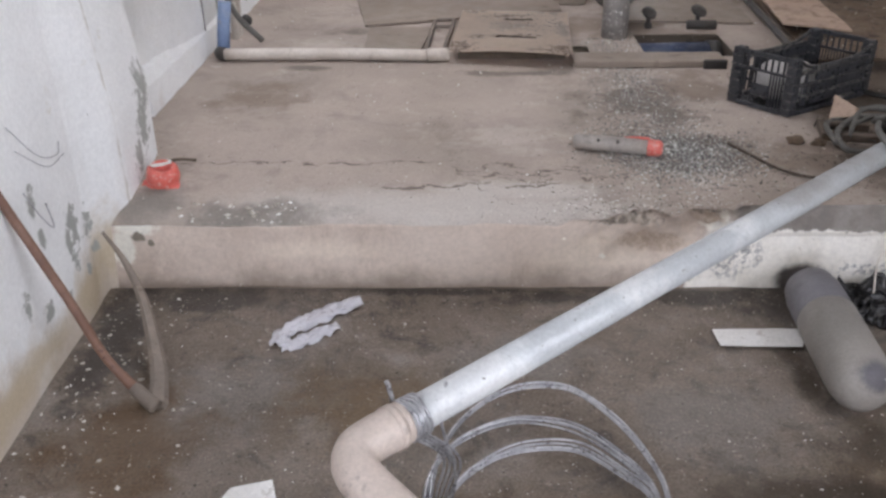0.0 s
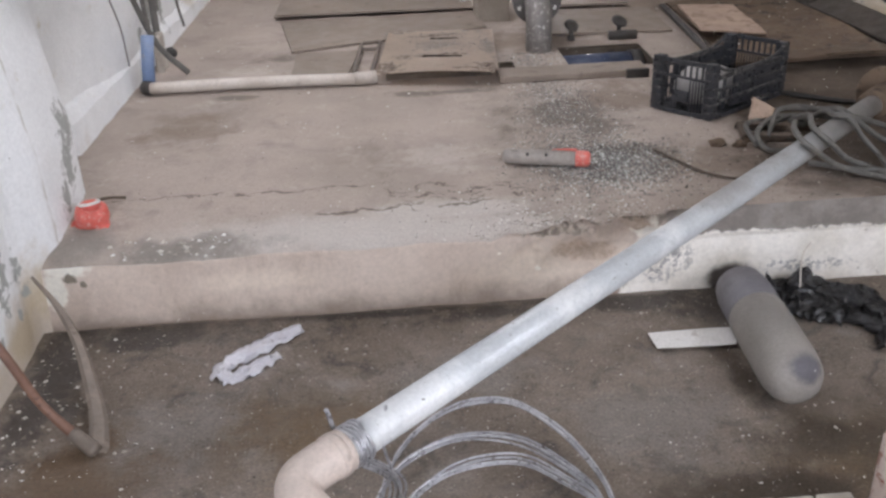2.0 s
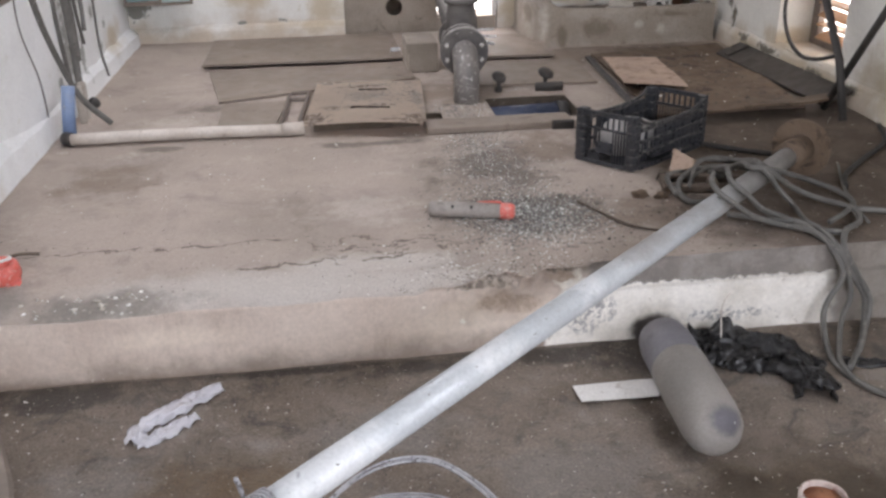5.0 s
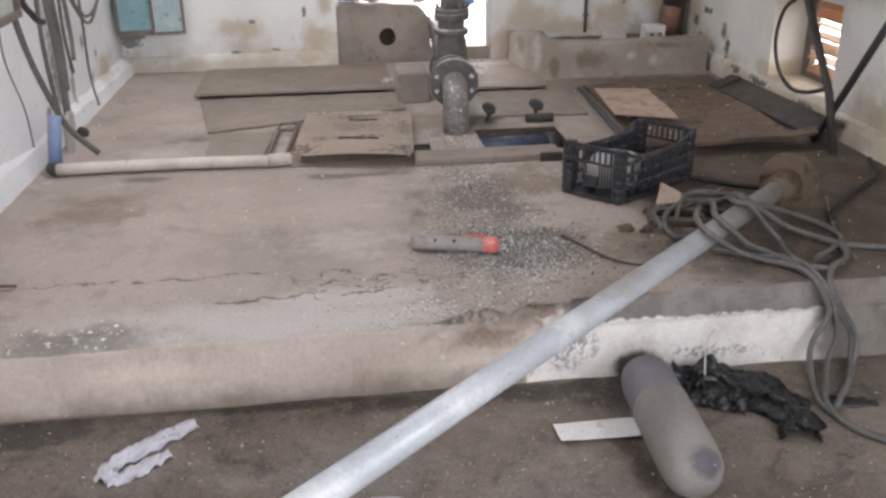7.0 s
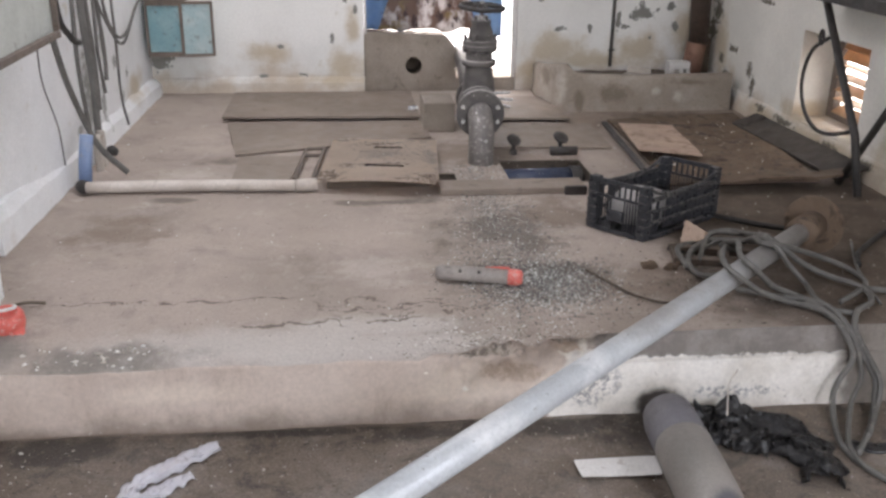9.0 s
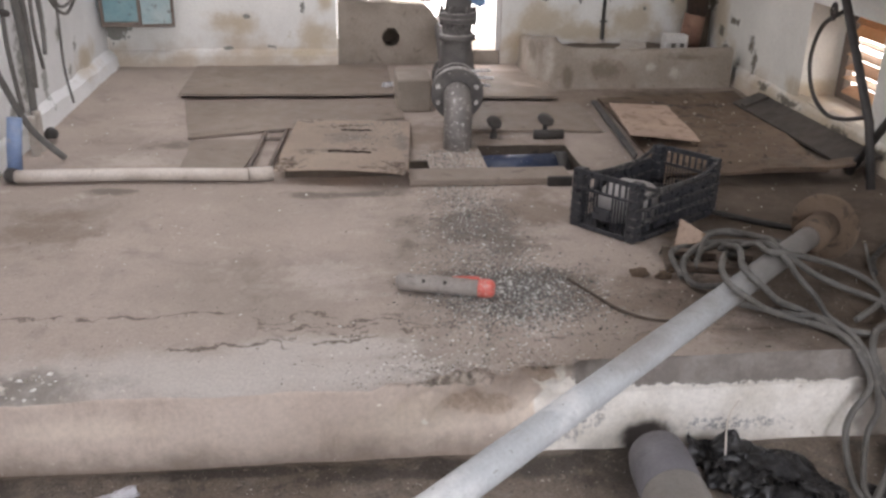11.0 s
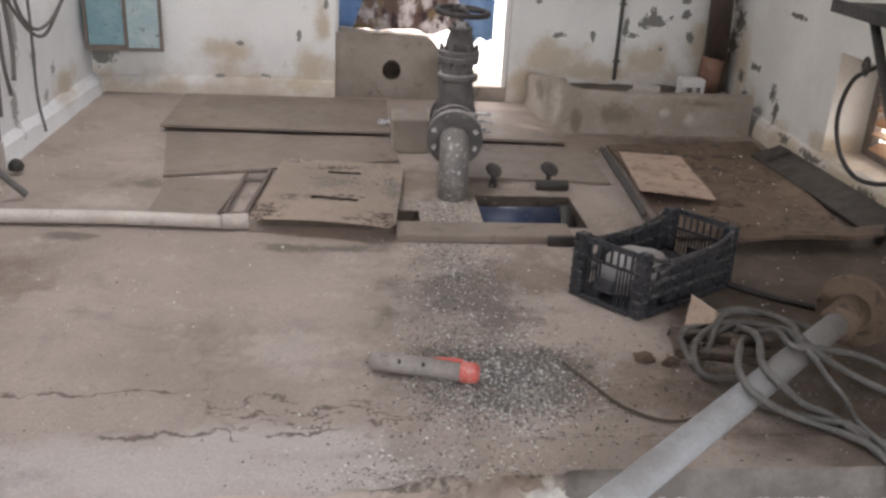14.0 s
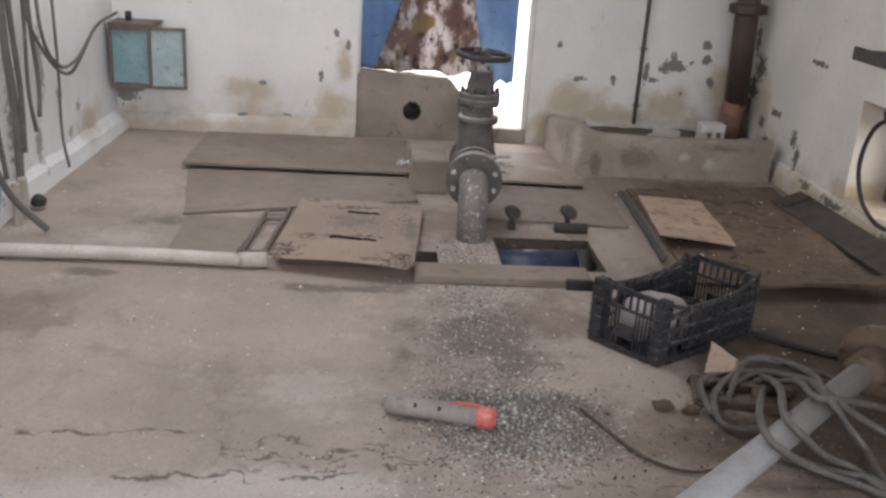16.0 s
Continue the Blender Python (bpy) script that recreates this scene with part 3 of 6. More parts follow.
WHITE = worn("white_plastic", (0.74, 0.72, 0.69), (0.66, 0.64, 0.6), (0.5, 0.46, 0.42), 0.6, scale=8, bump=0.2)
CLOTH = worn("soiled_white_cloth", (0.72, 0.71, 0.745), (0.62, 0.605, 0.64), (0.33, 0.31, 0.32), 0.9, scale=14, fine=120, bump=0.5)
WOOD = worn("reddish_handle_wood", (0.17, 0.09, 0.062), (0.21, 0.115, 0.08), (0.11, 0.06, 0.045), 0.6, scale=12, bump=0.3)
BLADE = worn("dull_forged_iron", (0.26, 0.215, 0.175), (0.2, 0.165, 0.135), (0.14, 0.1, 0.075), 0.6, 0.3, scale=9)
RUST = worn("red_rust", (0.27, 0.105, 0.05), (0.34, 0.15, 0.075), (0.16, 0.065, 0.035), 0.85, scale=12)
# rust darkened for the shade the pipe foot stands in
FOOTRUST = worn("shaded_rusty_foot", (0.19, 0.10, 0.07), (0.26, 0.15, 0.105), (0.11, 0.065, 0.045), 0.85, scale=10)
DARKPIPE = worn("dark_brown_column_pipe", (0.075, 0.055, 0.045), (0.1, 0.07, 0.055), (0.05, 0.04, 0.035), 0.6, 0.2, scale=6)
TEAL = worn("chipped_teal_enamel", (0.17, 0.31, 0.335), (0.23, 0.36, 0.38), (0.10, 0.10, 0.09), 0.5, scale=8, third_at=0.57)
PALETEAL = worn("faded_pale_teal_enamel", (0.42, 0.5, 0.49), (0.32, 0.43, 0.44), (0.16, 0.145, 0.12), 0.5, scale=9, third_at=0.57)
RUSTEDGE = worn("rusted_frame_steel", (0.15, 0.125, 0.105), (0.2, 0.16, 0.13), (0.1, 0.065, 0.045), 0.7, 0.2, scale=9)
SLAT = worn("orange_varnished_slat", (0.42, 0.27, 0.16), (0.47, 0.31, 0.19), (0.32, 0.19, 0.11), 0.5, scale=6)
HAZE = bpy.data.materials.new("bright_sky_haze")
HAZE.use_nodes = True
hz = HAZE.node_tree.nodes["Principled BSDF"]
hz.inputs["Base Color"].default_value = (0.9, 0.9, 0.88, 1)
hz.inputs["Emission Color"].default_value = (1.0, 0.98, 0.94, 1)
hz.inputs["Emission Strength"].default_value = 4.0
RUBBLE = worn("pale_rubble", (0.52, 0.48, 0.42), (0.42, 0.38, 0.33), (0.3, 0.26, 0.21), 0.9, scale=8)


# ---- mesh helpers ----
def obj(name, bm, material, parent=None, label="", smooth=False):
    me = bpy.data.meshes.new(name)
    bmesh.ops.recalc_face_normals(bm, faces=bm.faces)
    bm.to_mesh(me)
    bm.free()
    if smooth:
        me.shade_smooth()
    me.materials.append(material)
    ob = new(name, me)
    if parent:
        ob.parent = parent
    if label:
        tagged(ob, label)
    return ob


def part(name, bm, material, parent, label="", smooth=False):
    return obj(name, bm, material, parent, label, smooth)


def thing(name, label, category, at=(0, 0, 0), group=""):
    """An empty at the thing's base, which carries its parts. The parts keep world coordinates."""
    ob = new(name)
    ob.empty_display_size = 0.05
    return tagged(ob, label, category, group)


def box(bm, x0, x1, y0, y1, z0, z1, m=None, bevel=0.0):
    got = bmesh.ops.create_cube(bm, size=1.0)["verts"]
    t = Matrix.Translation(((x0 + x1) / 2, (y0 + y1) / 2, (z0 + z1) / 2)) @ Matrix.Diagonal((x1 - x0, y1 - y0, z1 - z0, 1))
    bmesh.ops.transform(bm, matrix=(m @ t) if m else t, verts=got)
    if bevel:
        edges = list({e for v in got for e in v.link_edges})
        bmesh.ops.bevel(bm, geom=edges, offset=bevel, segments=2, affect="EDGES", profile=0.5)
    return bm


def boxes(*rows, m=None, bevel=0.0):
    bm = bmesh.new()
    for r in rows:
        box(bm, *r, m=m, bevel=bevel)
    return bm


def spline(pts, n=8):
    """Points of a smooth line through pts."""
    p = [Vector(q) for q in pts]
    p = [2 * p[0] - p[1], *p, 2 * p[-1] - p[-2]]
    out = []
    for i in range(1, len(p) - 2):
        a, b, c, d = p[i - 1:i + 3]
        for k in range(n):
            t = k / n
            out.append(0.5 * (2 * b + (c - a) * t + (2 * a - 5 * b + 4 * c - d) * t * t + (3 * b - a - 3 * c + d) * t ** 3))
    return out + [p[-2]]


def tube(bm, pts, r, sides=10, hollow=False):
    """A round bar along a line; r is a number or one for each point."""
    pts = [Vector(q) for q in pts]
    rings, up = [], None
    for i, p in enumerate(pts):
        d = (pts[min(i + 1, len(pts) - 1)] - pts[max(i - 1, 0)]).normalized()
        up = (up - d * up.dot(d)) if up is not None else d.orthogonal()
        up.normalize()
        side = d.cross(up)
        rad = r[i] if isinstance(r, (list, tuple)) else r
        rings.append([bm.verts.new(p + rad * (up * math.cos(a) + side * math.sin(a))) for a in (2 * math.pi * k / sides for k in range(sides))])
    for a, b in zip(rings, rings[1:]):
        for k in range(sides):
            bm.faces.new((a[k], a[(k + 1) % sides], b[(k + 1) % sides], b[k]))
    if not hollow:
        bm.faces.new(rings[0][::-1])
        bm.faces.new(rings[-1])
    return bm


def rod(a, b, r, sides=16, hollow=False):
    return tube(bmesh.new(), [a, b], r, sides, hollow)


def lathe(bm, profile, m, sides=24):
    """Turns (radius, height) pairs round the local z axis."""
    rings = []
    for r, h in profile:
        rings.append([bm.verts.new(m @ Vector((r * math.cos(a), r * math.sin(a), h))) for a in (2 * math.pi * k / sides for k in range(sides))])
    for a, b in zip(rings, rings[1:]):
        for k in range(sides):
            bm.faces.new((a[k], a[(k + 1) % sides], b[(k + 1) % sides], b[k]))
    if profile[0][0] > 1e-4:
        bm.faces.new(rings[0][::-1])
    if profile[-1][0] > 1e-4:
        bm.faces.new(rings[-1])
    return bm


def aim(at, way):
    """A pose at a place whose z axis points along way."""
    return Matrix.Translation(at) @ Vector(way).to_track_quat("Z", "Y").to_matrix().to_4x4()


def ring(bm, m, big, small, sides=28, thick=8):
    pts = [m @ Vector((big * math.cos(a), big * math.sin(a), 0)) for a in (2 * math.pi * k / sides for k in range(sides + 1))]
    return tube(bm, pts, small, thick)


def sheet(xs, ys, height, skip=None):
    """A height field over grid lines, with cells left out where skip says so."""
    bm = bmesh.new()
    grid = [[bm.verts.new((x, y, height(x, y))) for x in xs] for y in ys]
    for j in range(len(ys) - 1):
        for i in range(len(xs) - 1):
            if not (skip and skip((xs[i] + xs[i + 1]) / 2, (ys[j] + ys[j + 1]) / 2)):
                bm.faces.new((grid[j][i], grid[j][i + 1], grid[j + 1][i + 1], grid[j + 1][i]))
    return bm


def lines(lo, hi, step, extra=()):
    n = max(int(round((hi - lo) / step)), 1)
    got = [lo + (hi - lo) * k / n for k in range(n + 1)]
    for e in extra:
        got = [g for g in got if abs(g - e) > step * 0.45 or g in (lo, hi)] + [e]
    return sorted(set(got))


def rough(x, y, k, seed=0.0):
    return noise.noise(Vector((x * k, y * k, seed)))


def slab(name, corners, z, thick, material, parent=None, lift=(0, 0, 0, 0), warp=0.004, seed=1.0, n=14, label=""):
    """A thin sheet over four corners (front left, front right, back right, back left), slightly warped."""
    bm = bmesh.new()
    fl, fr, br, bl = [Vector((c[0], c[1], z + h)) for c, h in zip(corners, lift)]
    tops, lows = [], []
    for j in range(n + 1):
        v = j / n
        row, low = [], []
        for i in range(n + 1):
            u = i / n
            p = (fl * (1 - u) + fr * u) * (1 - v) + (bl * (1 - u) + br * u) * v
            edge = 0.006 * rough(p.x, p.y, 9, seed) if i in (0, n) or j in (0, n) else 0.0
            p = p + Vector((edge, edge, warp * (rough(p.x, p.y, 2.3, seed) + 0.6)))
            row.append(bm.verts.new(p + Vector((0, 0, thick))))
            low.append(bm.verts.new(p))
        tops.append(row)
        lows.append(low)
    for j in range(n):
        for i in range(n):
            bm.faces.new((tops[j][i], tops[j][i + 1], tops[j + 1][i + 1], tops[j + 1][i]))
            bm.faces.new((lows[j][i], lows[j + 1][i], lows[j + 1][i + 1], lows[j][i + 1]))
    for k in range(n):
        bm.faces.new((lows[0][k], lows[0][k + 1], tops[0][k + 1], tops[0][k]))
        bm.faces.new((lows[n][k + 1], lows[n][k], tops[n][k], tops[n][k + 1]))
        bm.faces.new((lows[k + 1][0], lows[k][0], tops[k][0], tops[k + 1][0]))
        bm.faces.new((lows[k][n], lows[k + 1][n], tops[k + 1][n], tops[k][n]))
    return obj(name, bm, material, parent, label)


# ---- structure ----
XW, XE, YN, YS, ZC, ZP, YF = -1.28, 2.92, 7.40, -2.6, 3.3, 0.32, 3.2


def structure(ob, label, category):
    return tagged(ob, label, category, kind="structure")


def ground_z(x, y):
    return 0.007 * rough(x, y, 2.0, 3.0) + 0.004 * rough(x, y, 9.0, 5.0) + ((0.03 + 0.028 * max(0.0, min(1.0, (0.1 - x) / 1.2))) * (1 + 0.5 * rough(x, y, 5.0, 14.0)) * max(0.0, 1 - (YF - y) / 0.16) ** 2 if y < YF else 0)


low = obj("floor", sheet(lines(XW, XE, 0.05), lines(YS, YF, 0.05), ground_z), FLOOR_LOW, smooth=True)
structure(low, "damp brown-grey concrete floor strewn with dirt and white specks", "floor")

HOLES = [(0.09, 0.51, 5.08, 5.69), (0.585, 0.69, 5.0, 5.19), (0.975, 1.445, 5.0, 5.42)]


def deck_z(x, y):
    z = ZP + 0.003 * rough(x, y, 2.2, 1.0) + 0.0015 * rough(x, y, 11.0, 2.0)
    worn_edge = max(0.0, min(1.0, (3.52 - y) / 0.32)) ** 1.6
    left = max(0.0, min(1.0, (0.6 - x) / 0.25))
    z -= (0.042 + 0.010 * rough(x, y, 3.0, 5.0)) * worn_edge * left
    z -= 0.026 * max(0.0, (3.255 - y) / 0.055) ** 2 * left
    broken = max(0.0, 1 - abs(x - 0.62) / 0.4)
    z += broken * worn_edge * (0.045 * rough(x, y, 9.0, 7.0) + 0.024 * rough(x, y, 26.0, 3.0) - 0.018)
    if x > 0.96 and y < 3.36:
        z += 0.008
    if y < 3.62 and x < 0.95:
        z += 0.006 * rough(x, y, 7.0, 12.0) + 0.004 * rough(x, y, 22.0, 13.0)
    return z


def in_hole(x, y):
    return any(a < x < b and c < y < d for a, b, c, d in HOLES)


xs = lines(XW - 0.14, XE, 0.024, [h for a, b, c, d in HOLES for h in (a, b)] + [0.93])
ys = lines(YF, 3.28, 0.008)[:-1] + lines(3.28, 4.0, 0.02, [3.355, 3.365]) + lines(4.0, YN, 0.045, [5.0, 5.08, 5.19, 5.42, 5.69])[1:]
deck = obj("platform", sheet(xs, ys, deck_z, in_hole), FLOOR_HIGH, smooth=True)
structure(deck, "dusty raised cement platform with a cracked worn edge", "platform")


def riser():
    """The step's front: bulging plaster, broken open under the lip near the middle."""
    bm = bmesh.new()
    zs = lines(-0.03, 0.14, 0.03) + lines(0.14, 0.33, 0.0095)[1:] + [1.0]
    cols = []
    for x in lines(XW, 0.3, 0.03)[:-1] + lines(0.3, 1.06, 0.011)[:-1] + lines(1.06, XE, 0.03):
        top = deck_z(x, YF)
        col = []
        for z in zs:
            z = min(z, top)
            y = YF - 0.008 * rough(x, z, 6, 4.0) - 0.01 * (1 - z / 0.32)
            broken = max(0.0, min(1.0, (x - 0.36) / 0.14, (1.0 - x) / 0.06))
            under = max(0.0, min(1.0, (z - 0.10) / 0.06))
            y += broken * under * (0.022 + 0.035 * rough(x, z, 9, 9.0) + 0.026 * rough(x, z, 24, 1.0) + 0.014 * rough(x, z, 52, 2.0))
            slot = math.exp(-((z - top + 0.022 + 0.006 * rough(x, 0, 12, 5)) / 0.008) ** 2)
            y += broken * 0.045 * slot * max(0.0, min(1.0, (x - 0.5) / 0.08))
            if z >= top - 1e-6:
                y = YF - 0.004 * broken
            if x > 0.985 and 0.0 < z < 0.215:
                y += 0.010
            col.append(bm.verts.new((x, y, z)))
        cols.append(col)
    for a, b in zip(cols, cols[1:]):
        for k in range(len(zs) - 1):
            if (a[k].co - a[k + 1].co).length > 1e-5 or (b[k].co - b[k + 1].co).length > 1e-5:
                bm.faces.new((a[k], b[k], b[k + 1], a[k + 1]))
    return bm


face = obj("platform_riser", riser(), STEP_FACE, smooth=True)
structure(face, "stained plaster step front, white limewash at one end", "step")

pit = boxes((0.05, 0.498, 5.0, 5.74, -0.24, -0.2), (0.05, 0.088, 5.0, 5.74, -0.2, 0.312), (0.088, 0.512, 5.0, 5.078, -0.2, 0.312), (0.088, 0.512, 5.692, 5.74, -0.2, 0.312), (0.512, 0.55, 5.5, 5.74, -0.2, 0.312), (0.5, 1.6, 4.95, 5.5, -0.24, -0.2), (0.5, 1.6, 4.95, 4.998, -0.2, 0.312), (0.5, 1.6, 5.422, 5.5, -0.2, 0.312), (0.5, 0.583, 4.998, 5.422, -0.2, 0.312), (0.692, 0.973, 4.998, 5.422, -0.2, 0.312), (1.447, 1.6, 4.998, 5.422, -0.2, 0.312), (0.583, 0.692, 5.192, 5.422, -0.2, 0.312))
structure(obj("trench", pit, SOIL), "dark pipe trench sunk in the platform", "trench")

DX0, DX1, DZ = 0.26, 1.425, 2.35
back = boxes((XW - 0.3, DX0, YN, YN + 0.3, -0.1, ZC), (DX1, XE + 0.3, YN, YN + 0.3, -0.1, ZC), (DX0, DX1, YN, YN + 0.3, DZ, ZC), (DX0, DX1, YN, YN + 0.3, -0.1, 0.30))
structure(obj("wall_north", back, WALL_N), "white limewashed back wall, peeling and stained", "wall")


def west_x(y, z):
    """The bulging plaster of the left wall: thick by the step, receding behind it."""
    ks = [(-3.0, -1.28), (3.12, -1.275), (3.27, -1.20), (3.32, -1.19), (3.62, -1.19), (3.70, -1.20), (3.76, -1.31), (3.85, -1.37), (4.28, -1.385), (4.6, -1.35), (5.0, -1.325), (5.4, -1.32), (8.0, -1.31)]
    for (a, p), (b, q) in zip(ks, ks[1:]):
        if a <= y <= b:
            x = p + (q - p) * (y - a) / (b - a)
            break
    k = max(0.0, min(1.0, (z - 0.62) / 0.9))
    return x * (1 - k) - 1.31 * k + 0.006 * rough(y, z, 2.5, 8.0)


def west_wall():
    bm = bmesh.new()
    zs = lines(-0.1, 1.6, 0.07) + [2.2, ZC]
    ys = lines(YS, 2.4, 0.5)[:-1] + lines(2.4, 3.2, 0.05)[:-1] + lines(3.2, 4.0, 0.02)[:-1] + lines(4.0, YN, 0.05)
    grid = [[bm.verts.new((west_x(y, z), y, z)) for z in zs] for y in ys]
    for r, q in zip(grid, grid[1:]):
        for k in range(len(zs) - 1):
            bm.faces.new((r[k], r[k + 1], q[k + 1], q[k]))
    rim = [e for e in bm.edges if e.is_boundary]
    got = bmesh.ops.extrude_edge_only(bm, edges=rim)["geom"]
    for v in got:
        if isinstance(v, bmesh.types.BMVert):
            v.co.x = XW - 0.4
    return bm


structure(obj("wall_west", west_wall(), WALL_W, smooth=False), "white limewashed side wall with peeled grey patches", "wall")
NY0, NY1, NZ0, NZ1 = 5.08, 5.84, 0.46, 1.0
# unseen high opening, assumed for the side lamp
WY0, WY1, WZ0, WZ1 = -1.6, 0.8, 1.9, 3.0
right = boxes((XE, XE + 0.3, NY1, YN, -0.1, ZC), (XE, XE + 0.3, WY1, NY0, -0.1, ZC), (XE, XE + 0.3, NY0, NY1, -0.1, NZ0), (XE, XE + 0.3, NY0, NY1, NZ1, ZC), (XE, XE + 0.3, YS, WY0, -0.1, ZC), (XE, XE + 0.3, WY0, WY1, -0.1, WZ0), (XE, XE + 0.3, WY0, WY1, WZ1, ZC))
structure(obj("wall_east", right, WALL_E), "limewashed side wall with a small louvred opening", "wall")
# unseen wall; its gateway is assumed as the source behind the camera
south = boxes((XW - 0.3, -0.8, YS - 0.3, YS, -0.1, ZC), (1.2, XE + 0.3, YS - 0.3, YS, -0.1, ZC), (-0.8, 1.2, YS - 0.3, YS, 2.95, ZC))
structure(obj("wall_south", south, PLAIN_WALL), "plain wall with a wide open gateway", "wall")
# unseen roof opening, assumed for the overhead lamp
SX0, SX1, SY0, SY1 = -1.2, 0.5, 3.95, 6.45
top = boxes((XW - 0.2, SX0, YS, YN, ZC, ZC + 0.15), (SX1, XE, YS, YN, ZC, ZC + 0.15), (SX0, SX1, YS, SY0, ZC, ZC + 0.15), (SX0, SX1, SY1, YN, ZC, ZC + 0.15))
structure(obj("ceiling", top, CEILING), "plain dark plaster ceiling, unseen, with an opening for the roof lamp", "ceiling")
# unseen sheet added to keep the sun out of the room
structure(obj("roof_sun_cover", boxes((SX0 - 0.1, SX1 + 0.1, SY0 - 0.1, SY1 + 0.1, ZC + 0.153, ZC + 0.165)), MILKY), "opaque pale sheet, unseen, closing the roof opening against the sun", "roof light")
outside = sheet(lines(-30, 30, 3.0), lines(-30, 60, 3.0), lambda x, y: -0.12 + 0.05 * rough(x, y, 0.2))
structure(obj("ground", outside, worn("pale_yard_earth", (0.42, 0.36, 0.28), (0.36, 0.3, 0.23), (0.28, 0.23, 0.17), 0.95, scale=0.7, fine=9)), "pale bare earth outside the building", "ground")

# skirtings: rough cement fillets along the walls, with uneven tops
def skirting(name, a, b, out, tall0, tall1, thick, material, label):
    bm = bmesh.new()
    a, b, out = Vector(a), Vector(b), Vector(out)
    n = int((b - a).length / 0.06)
    rows = []
    for k in range(n + 1):
        p = a.lerp(b, k / n)
        h = tall0 + (tall1 - tall0) * k / n + 0.022 * rough(p.x + p.y, 0, 5, 2) + 0.01 * rough(p.x + p.y, 0, 17, 4)
        t = thick + 0.012 * rough(p.x + p.y, 0, 7, 6)
        rows.append([bm.verts.new(p + out * d + Vector((0, 0, z))) for d, z in ((t + 0.012, -0.02), (t, h * 0.7), (t * 0.55, h), (-0.02, h + 0.03))])
    for r, q in zip(rows, rows[1:]):
        for i in range(3):
            bm.faces.new((r[i], q[i], q[i + 1], r[i + 1]))
    for r in (rows[0], rows[-1]):
        bm.faces.new((*r, bm.verts.new(Vector((r[3].co.x, r[3].co.y, r[0].co.z)))))
    return structure(obj(name, bm, material, smooth=False), label, "skirting")


skirting("baseboard_east", (XE, 3.22, ZP), (XE, YN, ZP), (-1, 0, 0), 0.12, 0.12, 0.03, WALL_E, "chipped limewashed cement skirting")
skirting("baseboard_west", (-1.40, 4.12, ZP), (-1.31, YN, ZP), (1, 0, 0), 0.19, 0.10, 0.06, WALL_W, "rough white cement skirting")
skirting("baseboard_north", (XW, YN, ZP), (DX0, YN, ZP), (0, -1, 0), 0.10, 0.10, 0.03, WALL_N, "stained cement skirting")


# ---- doorway: concrete infill, hanging sheets ----
infill = bmesh.new()
hole_c, hole_r = Vector((0.638, 0.505)), 0.064
front, rear = [], []
IX0, IX1 = 0.262, 0.965
for i in range(29):
    x = IX0 + (IX1 - IX0) * i / 28
    top_z = 0.76 - 0.025 * (x - IX0) / 0.64 - 0.10 * max(0.0, (x - 0.86) / 0.105) ** 1.6
    col_f, col_b = [], []
    for j in range(19):
        z = 0.30 + (top_z - 0.30) * j / 18 + (0.014 * rough(x, 0, 9, 3) if j == 18 else 0)
        p = Vector((x, z))
        d = p - hole_c
        if 1e-5 < d.length < hole_r * 1.6:
            p = hole_c + d.normalized() * (hole_r if d.length < hole_r else d.length)
        col_f.append(infill.verts.new((p.x, YN + 0.03 + 0.005 * rough(x, z, 8, 2) + 0.003 * rough(x, z, 22, 5), p.y)))
        col_b.append(infill.verts.new((p.x, YN + 0.22, p.y)))
    front.append(col_f)
    rear.append(col_b)
for i in range(28):
    for j in range(18):
        cx = IX0 + (IX1 - IX0) * (i + 0.5) / 28
        cz = 0.30 + (0.46 - 0.025 * (cx - IX0) / 0.64) * (j + 0.5) / 18
        if (Vector((cx, cz)) - hole_c).length > hole_r * 0.92:
            infill.faces.new((front[i][j], front[i + 1][j], front[i + 1][j + 1], front[i][j + 1]))
            infill.faces.new((rear[i][j], rear[i][j + 1], rear[i + 1][j + 1], rear[i + 1][j]))
    infill.faces.new((front[i][18], front[i + 1][18], rear[i + 1][18], rear[i][18]))
for j in range(18):
    infill.faces.new((front[28][j], rear[28][j], rear[28][j + 1], front[28][j + 1]))
infill_ob = obj("doorway_infill", infill, INFILL)
structure(infill_ob, "low grey concrete infill with a round pipe hole", "wall")
structure(obj("backdrop_door", boxes((-4.0, 7.0, 10.6, 10.65, -0.1, 6.0)), HAZE), "bright hazy daylight beyond the doorway", "backdrop")
structure(obj("backdrop_window", boxes((4.6, 4.65, 3.0, 8.5, -0.1, 4.0)), HAZE), "bright hazy daylight beyond the louvre", "backdrop")
# dark cap, added so that outside light does not show through the hole
part("hole_cap", boxes((0.558, 0.718, YN + 0.225, YN + 0.24, 0.42, 0.58)), SOIL, infill_ob, "dark cap added behind the hole to block daylight")
part("pipe_sleeve", tube(bmesh.new(), [(0.638, YN + 0.028, 0.505), (0.638, YN + 0.2, 0.505)], 0.06, 20, True), SOIL, infill_ob, "dark round hole lining")
structure(obj("door_sill", boxes((0.968, DX1, YN + 0.03, YN + 0.28, 0.30, 0.415), bevel=0.01), INFILL), "low concrete door sill", "sill")
structure(obj("door_frame", boxes((DX1 - 0.035, DX1 - 0.003, YN + 0.02, YN + 0.10, 0.417, DZ), (DX0 + 0.003, DX0 + 0.02, YN + 0.005, YN + 0.09, 0.75, DZ), bevel=0.004), WHITE), "pale painted door jambs", "frame")


